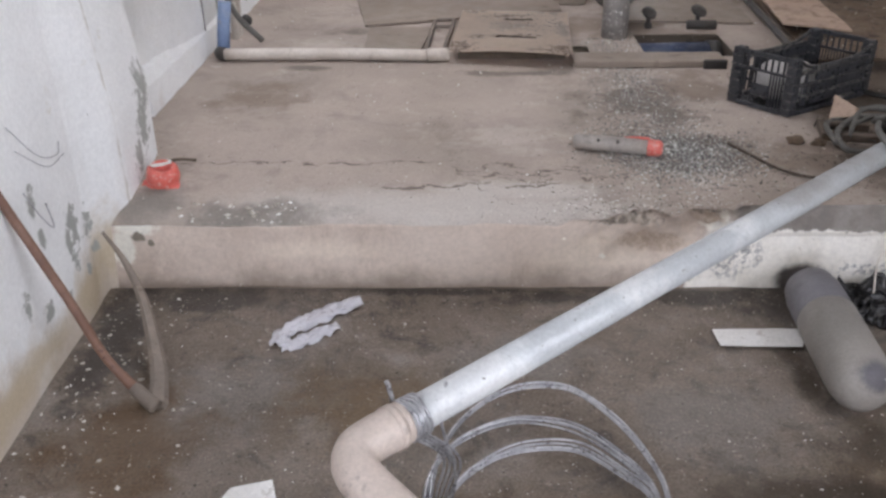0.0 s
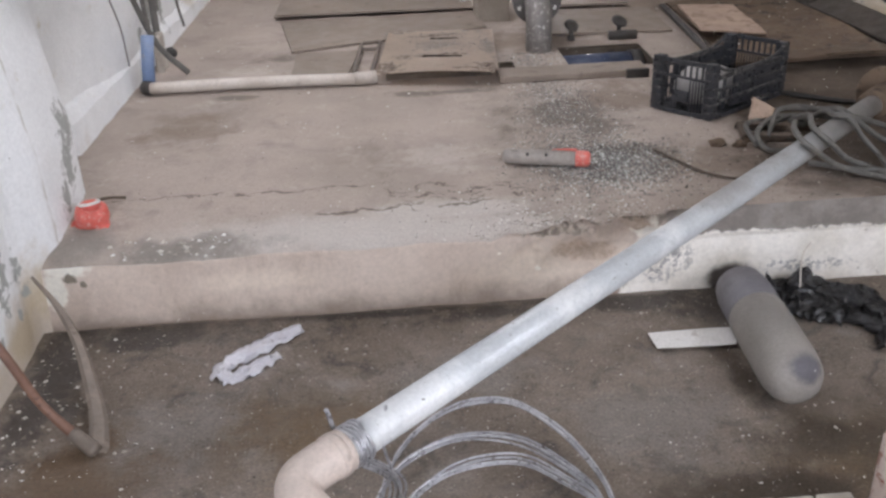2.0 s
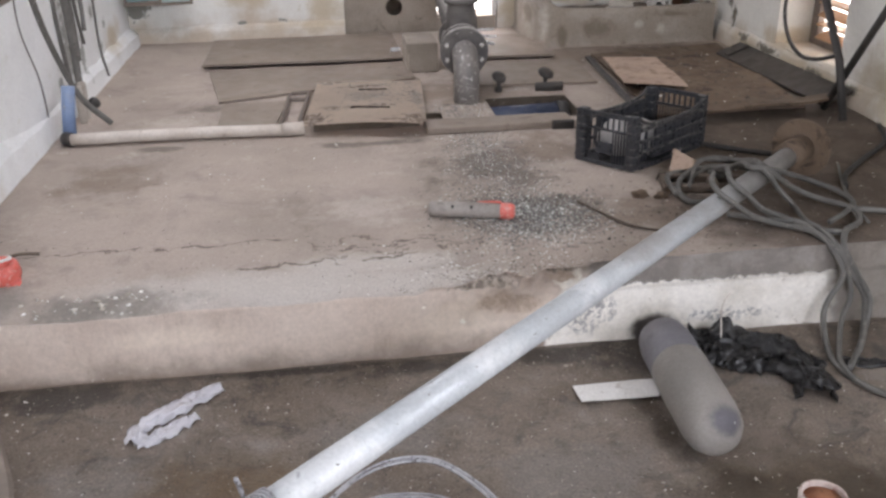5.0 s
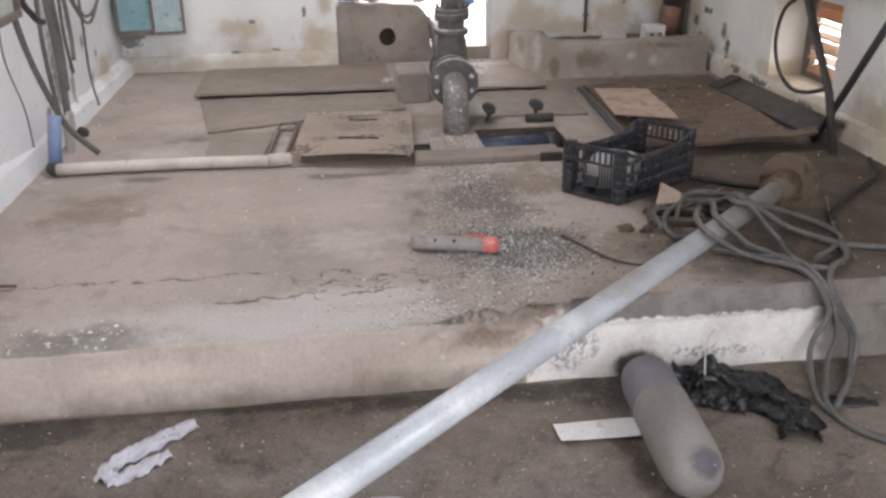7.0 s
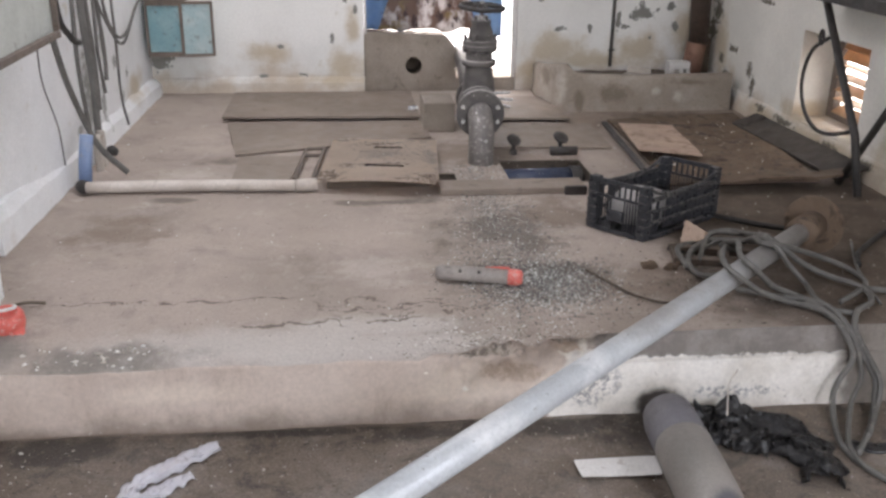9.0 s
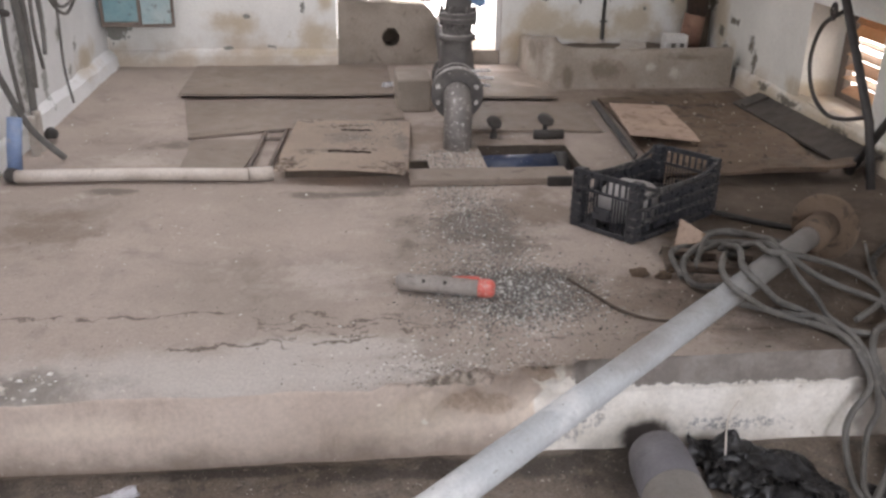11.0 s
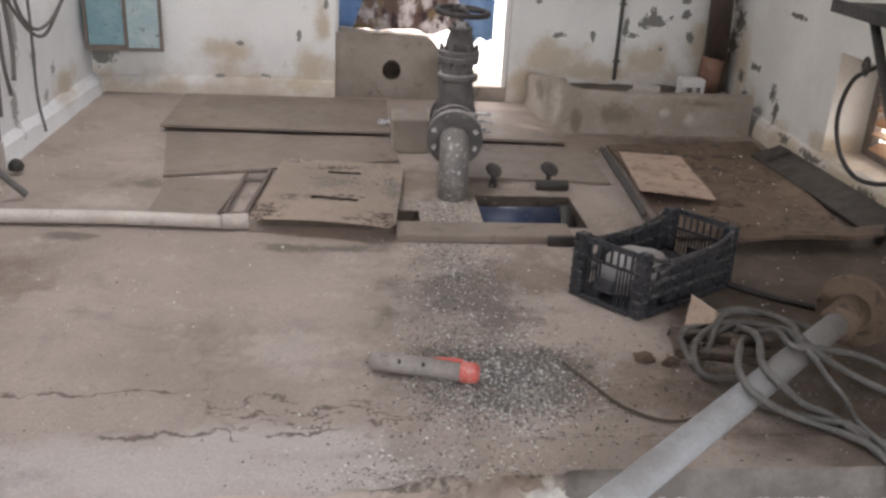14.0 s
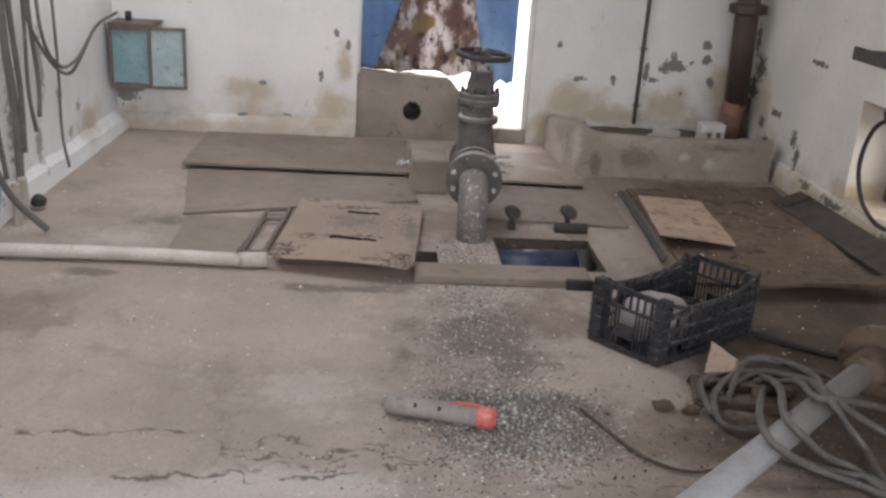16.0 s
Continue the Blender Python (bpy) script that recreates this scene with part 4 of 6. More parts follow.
def translucent(material, share):
    """Lets part of the light through a thin sheet."""
    nt = material.node_tree
    src = nt.nodes["Principled BSDF"]
    through_node, mx = nt.nodes.new("ShaderNodeBsdfTranslucent"), nt.nodes.new("ShaderNodeMixShader")
    nt.links.new(src.inputs["Base Color"].links[0].from_socket, through_node.inputs[0])
    mx.inputs[0].default_value = share
    nt.links.new(src.outputs[0], mx.inputs[1])
    nt.links.new(through_node.outputs[0], mx.inputs[2])
    nt.links.new(mx.outputs[0], nt.nodes["Material Output"].inputs[0])
    return material


def patterned():
    s = Shade("printed_tarpaulin", 0.55)
    c = s.mix(s.span(s.noise(6, 5, 0.7, (1.2, 1, 0.7)), 0.42, 0.56), (0.60, 0.57, 0.56), (0.19, 0.125, 0.1))
    c = s.mix(s.span(s.noise(11, 5, 0.7, (1.3, 1, 0.6)), 0.54, 0.62), c, (0.075, 0.05, 0.05))
    c = s.mix(s.span(s.noise(4.3, 3, 0.5), 0.57, 0.64), c, (0.25, 0.19, 0.1))
    s.bump(s.noise(14, 4), 0.4, 0.01)
    return translucent(s.done(c), 0.3)


def tarp(name, x0, x1, z0, z1, y, folds, material, label, skew0=0.0, skew1=0.0, amp=0.02):
    bm = bmesh.new()
    rows = []
    for j in range(31):
        v = j / 30
        row = []
        for i in range(31):
            u = i / 30
            a, b = x0 + skew0 * v, x1 + skew1 * v
            x = a + (b - a) * u
            z = z0 + (z1 - z0) * v + (0.03 * rough(u * 3, 0, 2, folds) if j == 0 else 0)
            row.append(bm.verts.new((x, y + amp * math.sin(folds * u * 6.28 + v) + 0.5 * amp * rough(u * 4, v * 4, 1.5, folds), z)))
        rows.append(row)
    for r, q in zip(rows, rows[1:]):
        for i in range(30):
            bm.faces.new((r[i], r[i + 1], q[i + 1], q[i]))
    ob = obj(name, bm, material, smooth=True)
    mod = ob.modifiers.new("thickness", "SOLIDIFY")
    mod.thickness = 0.003
    return tagged(ob, label, "tarpaulin")


BLUETARP = worn("faded_blue_tarpaulin", (0.14, 0.23, 0.37), (0.2, 0.3, 0.43), (0.11, 0.13, 0.19), 0.55, scale=4)
translucent(BLUETARP, 0.3)
tarp("blue_tarpaulin", 0.27, 0.66, 0.76, 2.3, YN + 0.17, 2.3, BLUETARP, "faded blue tarpaulin hung in the back doorway", 0, 0, 0.018)
tarp("printed_tarpaulin", 0.37, 1.12, 0.755, 2.3, YN + 0.125, 2.7, patterned(), "brown and white printed sheet hung across the doorway", 0.55, -0.3, 0.014)
tarp("blue_tarpaulin", 1.10, 1.335, 0.70, 2.3, YN + 0.19, 1.7, BLUETARP, "faded blue tarpaulin strip beside the door jamb", -0.30, 0, 0.016)


# ---- pump line in front of the doorway ----
PX = 0.866
line = thing("pump_discharge_line", "dusty grey cast-iron discharge pipe with gate valve and handwheel", "pipe valve")
bend = [(PX, 5.385, 0.28), (PX, 5.385, 0.40)] + [(PX, 5.385 + 0.14 * (1 - math.cos(a)), 0.43 + 0.14 * math.sin(a)) for a in (0, 0.26, 0.52, 0.79, 1.05, 1.31, 1.57)]
part("elbow", tube(bmesh.new(), bend, 0.072, 24), SPECKLED, line, "pale speckled elbow pipe covered in chips", True)
FZ = 0.57


def flange(y, r, t, name="flange"):
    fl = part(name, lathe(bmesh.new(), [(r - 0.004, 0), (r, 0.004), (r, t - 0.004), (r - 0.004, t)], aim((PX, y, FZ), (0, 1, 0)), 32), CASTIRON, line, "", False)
    return fl


f1 = flange(5.525, 0.138, 0.028)
for k in range(8):
    a = radians(22.5 + 45 * k)
    c = Vector((PX + 0.108 * math.cos(a), 5.527, FZ + 0.108 * math.sin(a)))
    b = lathe(bmesh.new(), [(0.0135, -0.016), (0.0135, 0.0), (0.009, 0.001), (0.009, 0.045)], aim(c, (0, 1, 0)), 6)
    part("bolt", b, BOLT if k in (0, 3, 4, 7) else CASTIRON, f1, "bright zinc bolt" if k in (0, 3, 4, 7) else "")
flange(5.556, 0.138, 0.026)
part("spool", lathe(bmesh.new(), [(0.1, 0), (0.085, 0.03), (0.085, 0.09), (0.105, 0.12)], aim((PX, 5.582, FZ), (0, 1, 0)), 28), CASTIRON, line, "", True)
flange(5.70, 0.125, 0.025)
body_bm = lathe(bmesh.new(), [(0.09, 0), (0.1, 0.02), (0.115, 0.08), (0.115, 0.14), (0.1, 0.2), (0.09, 0.22)], aim((PX, 5.725, FZ), (0, 1, 0)), 28)
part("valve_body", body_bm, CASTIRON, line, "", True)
VY = 5.83
part("valve_neck", lathe(bmesh.new(), [(0.1, 0), (0.095, 0.06), (0.08, 0.16), (0.08, 0.265)], Matrix.Translation((PX + 0.005, VY, FZ + 0.06)), 24), CASTIRON, line, "", True)
part("neck_flange", lathe(bmesh.new(), [(0.09, 0), (0.102, 0.006), (0.104, 0.03), (0.09, 0.038)], Matrix.Translation((PX + 0.006, VY, FZ + 0.225)), 24), CASTIRON, line, "", True)
part("bonnet_flange", lathe(bmesh.new(), [(0.105, 0), (0.105, 0.022), (0.1, 0.026), (0.105, 0.03), (0.105, 0.052)], Matrix.Translation((PX + 0.008, VY, FZ + 0.325)), 24), CASTIRON, line)
for k in range(6):
    a = radians(60 * k)
    part("bonnet_bolt", lathe(bmesh.new(), [(0.012, -0.02), (0.012, 0.075), (0.007, 0.085)], Matrix.Translation((PX + 0.008 + 0.088 * math.cos(a), VY + 0.088 * math.sin(a), FZ + 0.325)), 6), CASTIRON, line)
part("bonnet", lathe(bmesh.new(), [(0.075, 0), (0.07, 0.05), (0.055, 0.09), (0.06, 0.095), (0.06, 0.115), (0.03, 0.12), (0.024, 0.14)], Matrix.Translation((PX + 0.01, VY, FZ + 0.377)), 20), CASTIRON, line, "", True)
for k in range(4):
    a = radians(45 + 90 * k)
    part("gland_bolt", rod((PX + 0.01 + 0.045 * math.cos(a), VY + 0.045 * math.sin(a), FZ + 0.46), (PX + 0.01 + 0.045 * math.cos(a), VY + 0.045 * math.sin(a), FZ + 0.515), 0.009, 6), CASTIRON, line)
part("stem", rod((PX + 0.012, VY, FZ + 0.46), (PX + 0.015, VY, FZ + 0.60), 0.013, 10), CASTIRON, line, "", True)
wm = Matrix.Translation((PX + 0.014, VY, FZ + 0.565)) @ pose(0, 0, 0, 2, 3, 0)
wheel = part("handwheel", ring(bmesh.new(), wm, 0.128, 0.014), DARKSTEEL, line, "dark iron handwheel", True)
for k in range(4):
    a = radians(20 + 90 * k)
    part("spoke", tube(bmesh.new(), [wm @ Vector((0.012 * math.cos(a), 0.012 * math.sin(a), 0.008)), wm @ Vector((0.128 * math.cos(a), 0.128 * math.sin(a), 0))], 0.009, 8), DARKSTEEL, wheel, "", True)
part("hub", lathe(bmesh.new(), [(0.024, -0.014), (0.026, 0.012), (0.018, 0.02)], wm, 12), DARKSTEEL, wheel)
flange(5.945, 0.125, 0.025)
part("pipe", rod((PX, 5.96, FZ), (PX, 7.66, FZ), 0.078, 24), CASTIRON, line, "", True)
for i, (dx, dz, l) in enumerate([(0.105, 0.1, 0.07), (0.115, 0.07, 0.075), (0.118, 0.04, 0.06)]):
    part("clamp_bolt", rod((PX + 0.06, 5.64, FZ + dz), (PX + dx + l, 5.60, FZ + dz + 0.012 - 0.012 * i), 0.008, 8), BOLT, line, "pale zinc clamp bolt")

TURNED = Matrix.Translation((PX, 5.385, 0)) @ pose(0, 0, 0, 0, 0, -4.5) @ Matrix.Translation((-PX, -5.385, 0))
line.matrix_world = TURNED

support = obj("concrete_block", boxes((0.60, 0.80, 6.1, 6.4, ZP, 0.515), bevel=0.012), INFILL)
tagged(support, "grey concrete pipe support block on the platform", "block")


def small_valve(x, y, tilt, s=1.0):
    v = thing("stop_valve", "small dark stop valve with a round handle", "valve", group="small stop valves")
    part("valve_stub", lathe(bmesh.new(), [(0.022 * s, -0.02), (0.022 * s, 0.025), (0.013, 0.03), (0.013, 0.07)], Matrix.Translation((x, y, ZP)), 12), DARKSTEEL, v)
    m = Matrix.Translation((x, y, ZP + 0.085)) @ pose(0, 0, 0, tilt, 8, 20)
    part("valve_handle", lathe(bmesh.new(), [(0.012, -0.02), (0.035 * s, -0.01), (0.044 * s, 0.0), (0.04 * s, 0.012), (0.012, 0.016)], m, 16), DARKSTEEL, v, "", True)
    return v


small_valve(1.085, 5.56, 35)
v2 = small_valve(1.375, 5.60, 30, 1.1)
part("valve_body", tube(bmesh.new(), [(1.30, 5.53, 0.345), (1.46, 5.53, 0.345)], 0.026, 12), DARKSTEEL, v2, "", True)

blue = thing("trench_pipe", "deep blue pipe lying in the open trench", "pipe")
part("pipe_body", tube(bmesh.new(), [(0.98, 5.25, 0.185), (1.36, 5.27, 0.185)], 0.13, 28), DEEPBLUE, blue, "", True)
part("pipe_collar", tube(bmesh.new(), [(1.36, 5.27, 0.185), (1.42, 5.27, 0.185)], 0.14, 28), DARKSTEEL, blue, "", True)

beam = obj("steel_beam", boxes((0.572, 1.335, 4.80, 4.97, ZP + 0.002, ZP + 0.034), bevel=0.005), SHEET)
tagged(beam, "dusty flat steel beam along the trench edge", "beam")
tagged(obj("steel_block", boxes((1.215, 1.33, 4.772, 4.797, ZP, ZP + 0.045), bevel=0.004), DARKSTEEL), "small dark steel block beside the beam", "block")


# ---- cover plates on the platform ----
def cover_plate():
    fl, fr, br, bl = Vector((-0.05, 4.895)), Vector((0.565, 4.765)), Vector((0.65, 5.77)), Vector((0.03, 5.83))
    slots = [(0.56, 0.36, 0.34, 0.034), (0.57, 0.79, 0.26, 0.034)]
    nx, ny = 64, 100
    bm = bmesh.new()

    def at(u, v):
        p = (fl * (1 - u) + fr * u) * (1 - v) + (bl * (1 - u) + br * u) * v
        return Vector((p.x, p.y, ZP + 0.03 + 0.016 * (1 - v) + 0.022 * math.sin(2.4 * u) * (1 - v) ** 2 + 0.006 * rough(p.x, p.y, 3, 2)))

    def gone(u, v):
        for cu, cv, w, h in slots:
            wob = 0.014 * rough(u * 6, 0.3, 3, 4) + 0.008 * rough(u * 30, 0.7, 2, 2)
            if abs(u - cu + 0.03) < w / 2 and abs(v - cv + 0.05 * (u - cu) + wob) < h / 2 * (1.0 + 0.5 * rough(u * 20, 1, 2, 1)):
                return True
        worn_corner = (u > 0.965 and v < 0.05) or (u > 0.93 and 0.06 < v < 0.075)
        return worn_corner or (0.05 < u < 0.16 and abs(v - 0.955) < 0.012) or (0.02 < u < 0.11 and abs(v - 0.06 - 0.02 * math.sin(u * 90)) < 0.011) or (u < 0.07 and 0.07 < v < 0.085) or (0.03 < u < 0.05 and 0.03 < v < 0.05)

    top = [[bm.verts.new(at(i / nx, j / ny) + Vector((0, 0, 0.01))) for i in range(nx + 1)] for j in range(ny + 1)]
    keep = [[not gone((i + 0.5) / nx, (j + 0.5) / ny) for i in range(nx)] for j in range(ny)]
    for j in range(ny):
        for i in range(nx):
            if keep[j][i]:
                bm.faces.new((top[j][i], top[j][i + 1], top[j + 1][i + 1], top[j + 1][i]))
    bmesh.ops.solidify(bm, geom=list(bm.faces), thickness=0.008)
    return bm


cover = obj("cover_plate", cover_plate(), PLATE)
tagged(cover, "tan dusty cover plate with two ragged slots", "plate")
for row in ((0.0, 0.55, 4.96, 5.04, ZP + 0.001, ZP + 0.033), (0.06, 0.60, 5.71, 5.765, ZP + 0.001, ZP + 0.026)):
    tagged(obj("timber_packing", boxes(row, bevel=0.003), SOIL), "dark timber packing under the cover plate", "packing", "timber packing")

slab("steel_sheet", [(-0.70, 6.41), (0.60, 6.40), (0.60, 7.25), (-0.70, 7.27)], ZP + 0.012, 0.012, SHEET, lift=(0.016, 0.012, 0, 0), seed=3)
slab("steel_sheet", [(-0.53, 5.59), (0.63, 5.93), (0.62, 6.37), (-0.66, 6.38)], ZP + 0.003, 0.010, SHEET, seed=5)
slab("steel_sheet", [(1.0, 6.34), (1.60, 6.30), (1.62, 7.05), (0.98, 7.1)], ZP + 0.008, 0.012, SHEET, lift=(0.01, 0.016, 0, 0), seed=7)
slab("steel_sheet", [(0.95, 5.68), (1.70, 5.62), (1.72, 6.24), (0.95, 6.3)], ZP + 0.003, 0.010, SHEET, seed=8)
slab("steel_sheet", [(-0.50, 5.02), (-0.21, 5.02), (-0.14, 5.56), (-0.50, 5.56)], ZP + 0.003, 0.008, SHEET, seed=9)
for o in [o for o in bpy.data.objects if o.name.startswith("steel_sheet")]:
    tagged(o, "flat dust-covered steel sheet covering the trench", "sheet", "trench cover sheets")

# added bright plate stands in for a highlight at the sheet's end
glint = slab("glint_plate", [(0.53, 6.55), (0.60, 6.545), (0.60, 6.58), (0.54, 6.59)], ZP + 0.04, 0.006, BOLT, lift=(0.0, 0.004, 0.02, 0.016), n=4, seed=41)
tagged(glint, "small bright plate added for the glint on the cover sheet", "offcut")
fr = thing("angle_iron_frame", "bent angle-iron frame lying beside the cover plate", "frame")
for a, b in [((-0.17, 5.03), (-0.13, 5.62)), ((-0.165, 5.03), (-0.06, 5.03)), ((-0.13, 5.50), (-0.03, 5.50)), ((-0.12, 5.64), (-0.02, 5.66)), ((-0.075, 5.04), (-0.02, 5.65))]:
    part("frame_bar", tube(bmesh.new(), [(a[0], a[1], ZP + 0.028), (b[0], b[1], ZP + 0.028)], 0.012, 6), RUSTEDGE, fr)

# ---- right-hand sheets and boards ----
tagged(slab("rusty_sheet", [(1.80, 4.86), (2.62, 4.84), (2.80, 6.45), (1.86, 6.3)], ZP + 0.006, 0.012, RUSTY, lift=(0.0, 0.01, 0, 0), warp=0.01, seed=11), "brown rusted sheet lying on the platform", "sheet")
# dark strip put in for the shaded gap beside the plywood
tagged(slab("dark_gap_strip", [(1.715, 5.08), (1.74, 5.10), (1.815, 6.16), (1.79, 6.2)], ZP + 0.018, 0.014, DARKSTEEL, lift=(0.0, 0.012, 0.01, 0.0), seed=12), "thin dark strip added for the shaded gap under the plywood", "board")
tagged(slab("plywood_offcut", [(1.75, 5.28), (2.12, 5.25), (2.18, 5.95), (1.84, 5.99)], ZP + 0.05, 0.008, TAN, lift=(0.03, 0.0, 0.0, 0.01), warp=0.012, seed=13), "tan plywood offcut lying on the rusty sheet", "board")
tagged(slab("curled_plank", [(1.95, 4.72), (2.70, 4.76), (2.78, 4.90), (2.02, 4.84)], ZP + 0.03, 0.014, RUSTY, lift=(0.006, 0.012, 0.0, 0.0), warp=0.045, seed=14), "curled dark plank along the sheet's edge", "plank")
ch = thing("plank", "wide dark weathered plank leaning on the skirting", "plank")
m = Matrix.Translation((2.745, 5.47, ZP + 0.046)) @ pose(0, 0, 0, 0, -20, 3)
part("board", box(bmesh.new(), -0.055, 0.125, -0.62, 0.66, -0.009, 0.009, m, 0.004), PLANK, ch)
part("batten", box(bmesh.new(), -0.045, 0.11, 0.50, 0.56, 0.010, 0.028, m, 0.003), PLANK, ch)


# ---- basin in the corner ----
def basin():
    bm = bmesh.new()
    pts = [(1.56, 7.38), (1.555, 7.15), (1.56, 6.95), (1.575, 6.78), (1.605, 6.68), (1.66, 6.645), (1.78, 6.64), (2.1, 6.64), (2.5, 6.64), (2.85, 6.64)]
    tops = [0.54, 0.57, 0.605, 0.63, 0.64, 0.625, 0.58, 0.565, 0.572, 0.575]
    way = spline([(x, y, z) for (x, y), z in zip(pts, tops)], 5)
    rows = []
    for i, p in enumerate(way):
        d = way[min(i + 1, len(way) - 1)] - way[max(i - 1, 0)]
        d.z = 0
        d.normalize()
        n = Vector((-d.y, d.x, 0))
        wob = 0.006 * rough(p.x, p.y, 6, 2)
        lowz, top = ZP - 0.01, p.z + wob
        rows.append([bm.verts.new(Vector((p.x, p.y, 0)) + n * o + Vector((0, 0, z))) for o, z in ((-0.02, lowz), (0.0, lowz + 0.06), (wob, top - 0.02), (0.02, top), (0.075, top), (0.095, top - 0.02), (0.1, lowz))])
    for a, b in zip(rows, rows[1:]):
        for k in range(6):
            bm.faces.new((a[k], b[k], b[k + 1], a[k + 1]))
    return bm


bas = thing("basin", "rough cement basin with a curved corner, built against the wall", "basin")
part("basin_wall", basin(), BASIN, bas, "", True)
part("basin_fill", sheet(lines(1.62, 2.86, 0.06), lines(6.70, 7.385, 0.06), lambda x, y: 0.47 + 0.02 * rough(x, y, 7, 3)), SOIL, bas, "dark soil filling the basin", True)


def lump(name, at, size, material, label, category, seed=1.0, amp=0.3, sub=3, group=""):
    bm = bmesh.new()
    bmesh.ops.create_icosphere(bm, subdivisions=sub, radius=1.0)
    for v in bm.verts:
        d = 1 + amp * noise.noise(v.co * 1.7 + Vector((seed, 0, 0))) + amp * 0.4 * noise.noise(v.co * 5 + Vector((0, seed, 0)))
        v.co = Vector((v.co.x * size[0], v.co.y * size[1], max(v.co.z, -0.55) * size[2])) * d
        v.co += Vector(at)
    return tagged(obj(name, bm, material, smooth=sub > 2), label, category, group)


tagged(obj("white_block", boxes((2.50, 2.66, 6.98, 7.08, 0.545, 0.60), (2.50, 2.545, 6.98, 7.08, 0.46, 0.543), (2.575, 2.61, 6.98, 7.08, 0.46, 0.543), (2.635, 2.66, 6.98, 7.08, 0.46, 0.543), bevel=0.006), WHITE), "white notched plastic block standing in the basin", "block")
tagged(slab("plaster_slab", [(2.13, 6.83), (2.30, 6.80), (2.34, 6.92), (2.18, 6.96)], 0.50, 0.04, RUBBLE, lift=(0.02, 0.0, 0.02, 0.045), n=6, seed=51), "broken pale plaster slab lying in the basin", "rubble")
for i, (x, y, sx, sz) in enumerate([(2.2, 6.95, 0.09, 0.05), (2.08, 6.85, 0.06, 0.035), (2.36, 6.85, 0.05, 0.04), (1.9, 6.9, 0.05, 0.05), (2.28, 7.1, 0.07, 0.05)]):
    lump("rubble_piece", (x, y, 0.485), (sx, sx * 0.7, sz), RUBBLE if i % 2 == 0 else SOIL, "lump of pale rubble in the basin" if i % 2 == 0 else "dark clod in the basin", "rubble", i + 2.0, 0.4, 2, "rubble in the basin")

column = thing("column_pipe", "dark brown column pipe with a rusty orange foot, in the corner", "pipe")
part("pipe_foot", tube(bmesh.new(), [(2.745, 7.2, 0.45), (2.775, 7.2, 0.71)], 0.075, 20), FOOTRUST, column, "rusty orange pipe foot", True)
part("pipe_shaft", tube(bmesh.new(), [(2.785, 7.2, 0.70), (2.76, 7.2, 1.3), (2.70, 7.2, 3.28)], 0.075, 20), DARKPIPE, column, "", True)
part("pipe_collar", lathe(bmesh.new(), [(0.088, 0), (0.12, 0.01), (0.12, 0.06), (0.088, 0.07)], Matrix.Translation((2.764, 7.2, 1.285)), 20), DARKPIPE, column)
tagged(obj("scorched_post", boxes((2.82, 2.90, 7.22, 7.33, 0.47, 0.74), bevel=0.01), SOIL), "charred dark post stub behind the pipe", "post")
wire_up = thing("conduit", "thin grey conduit fixed up the back wall", "conduit")
part("conduit_tube", tube(bmesh.new(), [(2.165, 7.388, 0.5), (2.168, 7.388, 3.25)], 0.013, 10), CABLE, wire_up, "", True)
for z in (0.62, 1.0, 1.45):
    part("clip", boxes((2.145, 2.19, 7.378, 7.399, z, z + 0.015)), CABLE, wire_up)


# ---- louvred window in the right wall ----
LUX = XE + 0.22


translucent(SLAT, 0.35)
win = thing("window_louvre", "small window with tilted orange slats let into the wall", "window")
tagged(win, kind="structure")
part("window_frame", boxes((LUX, LUX + 0.05, NY0 + 0.002, NY0 + 0.04, NZ0 + 0.002, NZ1 - 0.002), (LUX, LUX + 0.05, 5.76, NY1 - 0.002, NZ0 + 0.002, NZ1 - 0.002), (LUX, LUX + 0.05, NY0 + 0.04, 5.76, NZ0 + 0.002, NZ0 + 0.04), (LUX, LUX + 0.05, NY0 + 0.04, 5.76, NZ1 - 0.035, NZ1 - 0.002), bevel=0.004), RUSTEDGE, win)
for k in range(7):
    z = NZ0 + 0.07 + 0.068 * k
    mm = Matrix.Translation((LUX + 0.025, 5.40, z)) @ pose(0, 0, 0, 0, {0: -30, 1: -8, 2: -30, 3: -12, 4: 0}.get(k, -62), 0)
    part("slat", box(bmesh.new(), -0.042, 0.042, -0.355, 0.355, -0.004, 0.004, mm, 0.002), SLAT, win)


# ---- trestle with hose ----
tr = thing("steel_trestle", "dark steel trestle table with crossed legs against the wall", "table")
part("tabletop", boxes((2.62, 2.915, 3.9, 5.45, 1.262, 1.30), bevel=0.004), DARKSTEEL, tr)
part("edge_rail", boxes((2.60, 2.618, 3.9, 5.45, 1.255, 1.315), bevel=0.003), DARKSTEEL, tr)
for x in (2.70,):
    part("leg", tube(bmesh.new(), [(x, 5.24, 1.262), (x, 4.72, 0.62), (x, 4.60, 0.335)], 0.021, 8), DARKSTEEL, tr, "", True)
    part("leg", tube(bmesh.new(), [(x + 0.03, 4.20, 1.262), (x + 0.03, 4.85, 0.335)], 0.019, 8), DARKSTEEL, tr, "", True)
part("leg", tube(bmesh.new(), [(2.87, 4.0, 1.262), (2.85, 4.0, 0.335)], 0.022, 8), DARKSTEEL, tr, "", True)
hose = thing("hose", "black rubber hose looped from a small valve wheel", "hose")
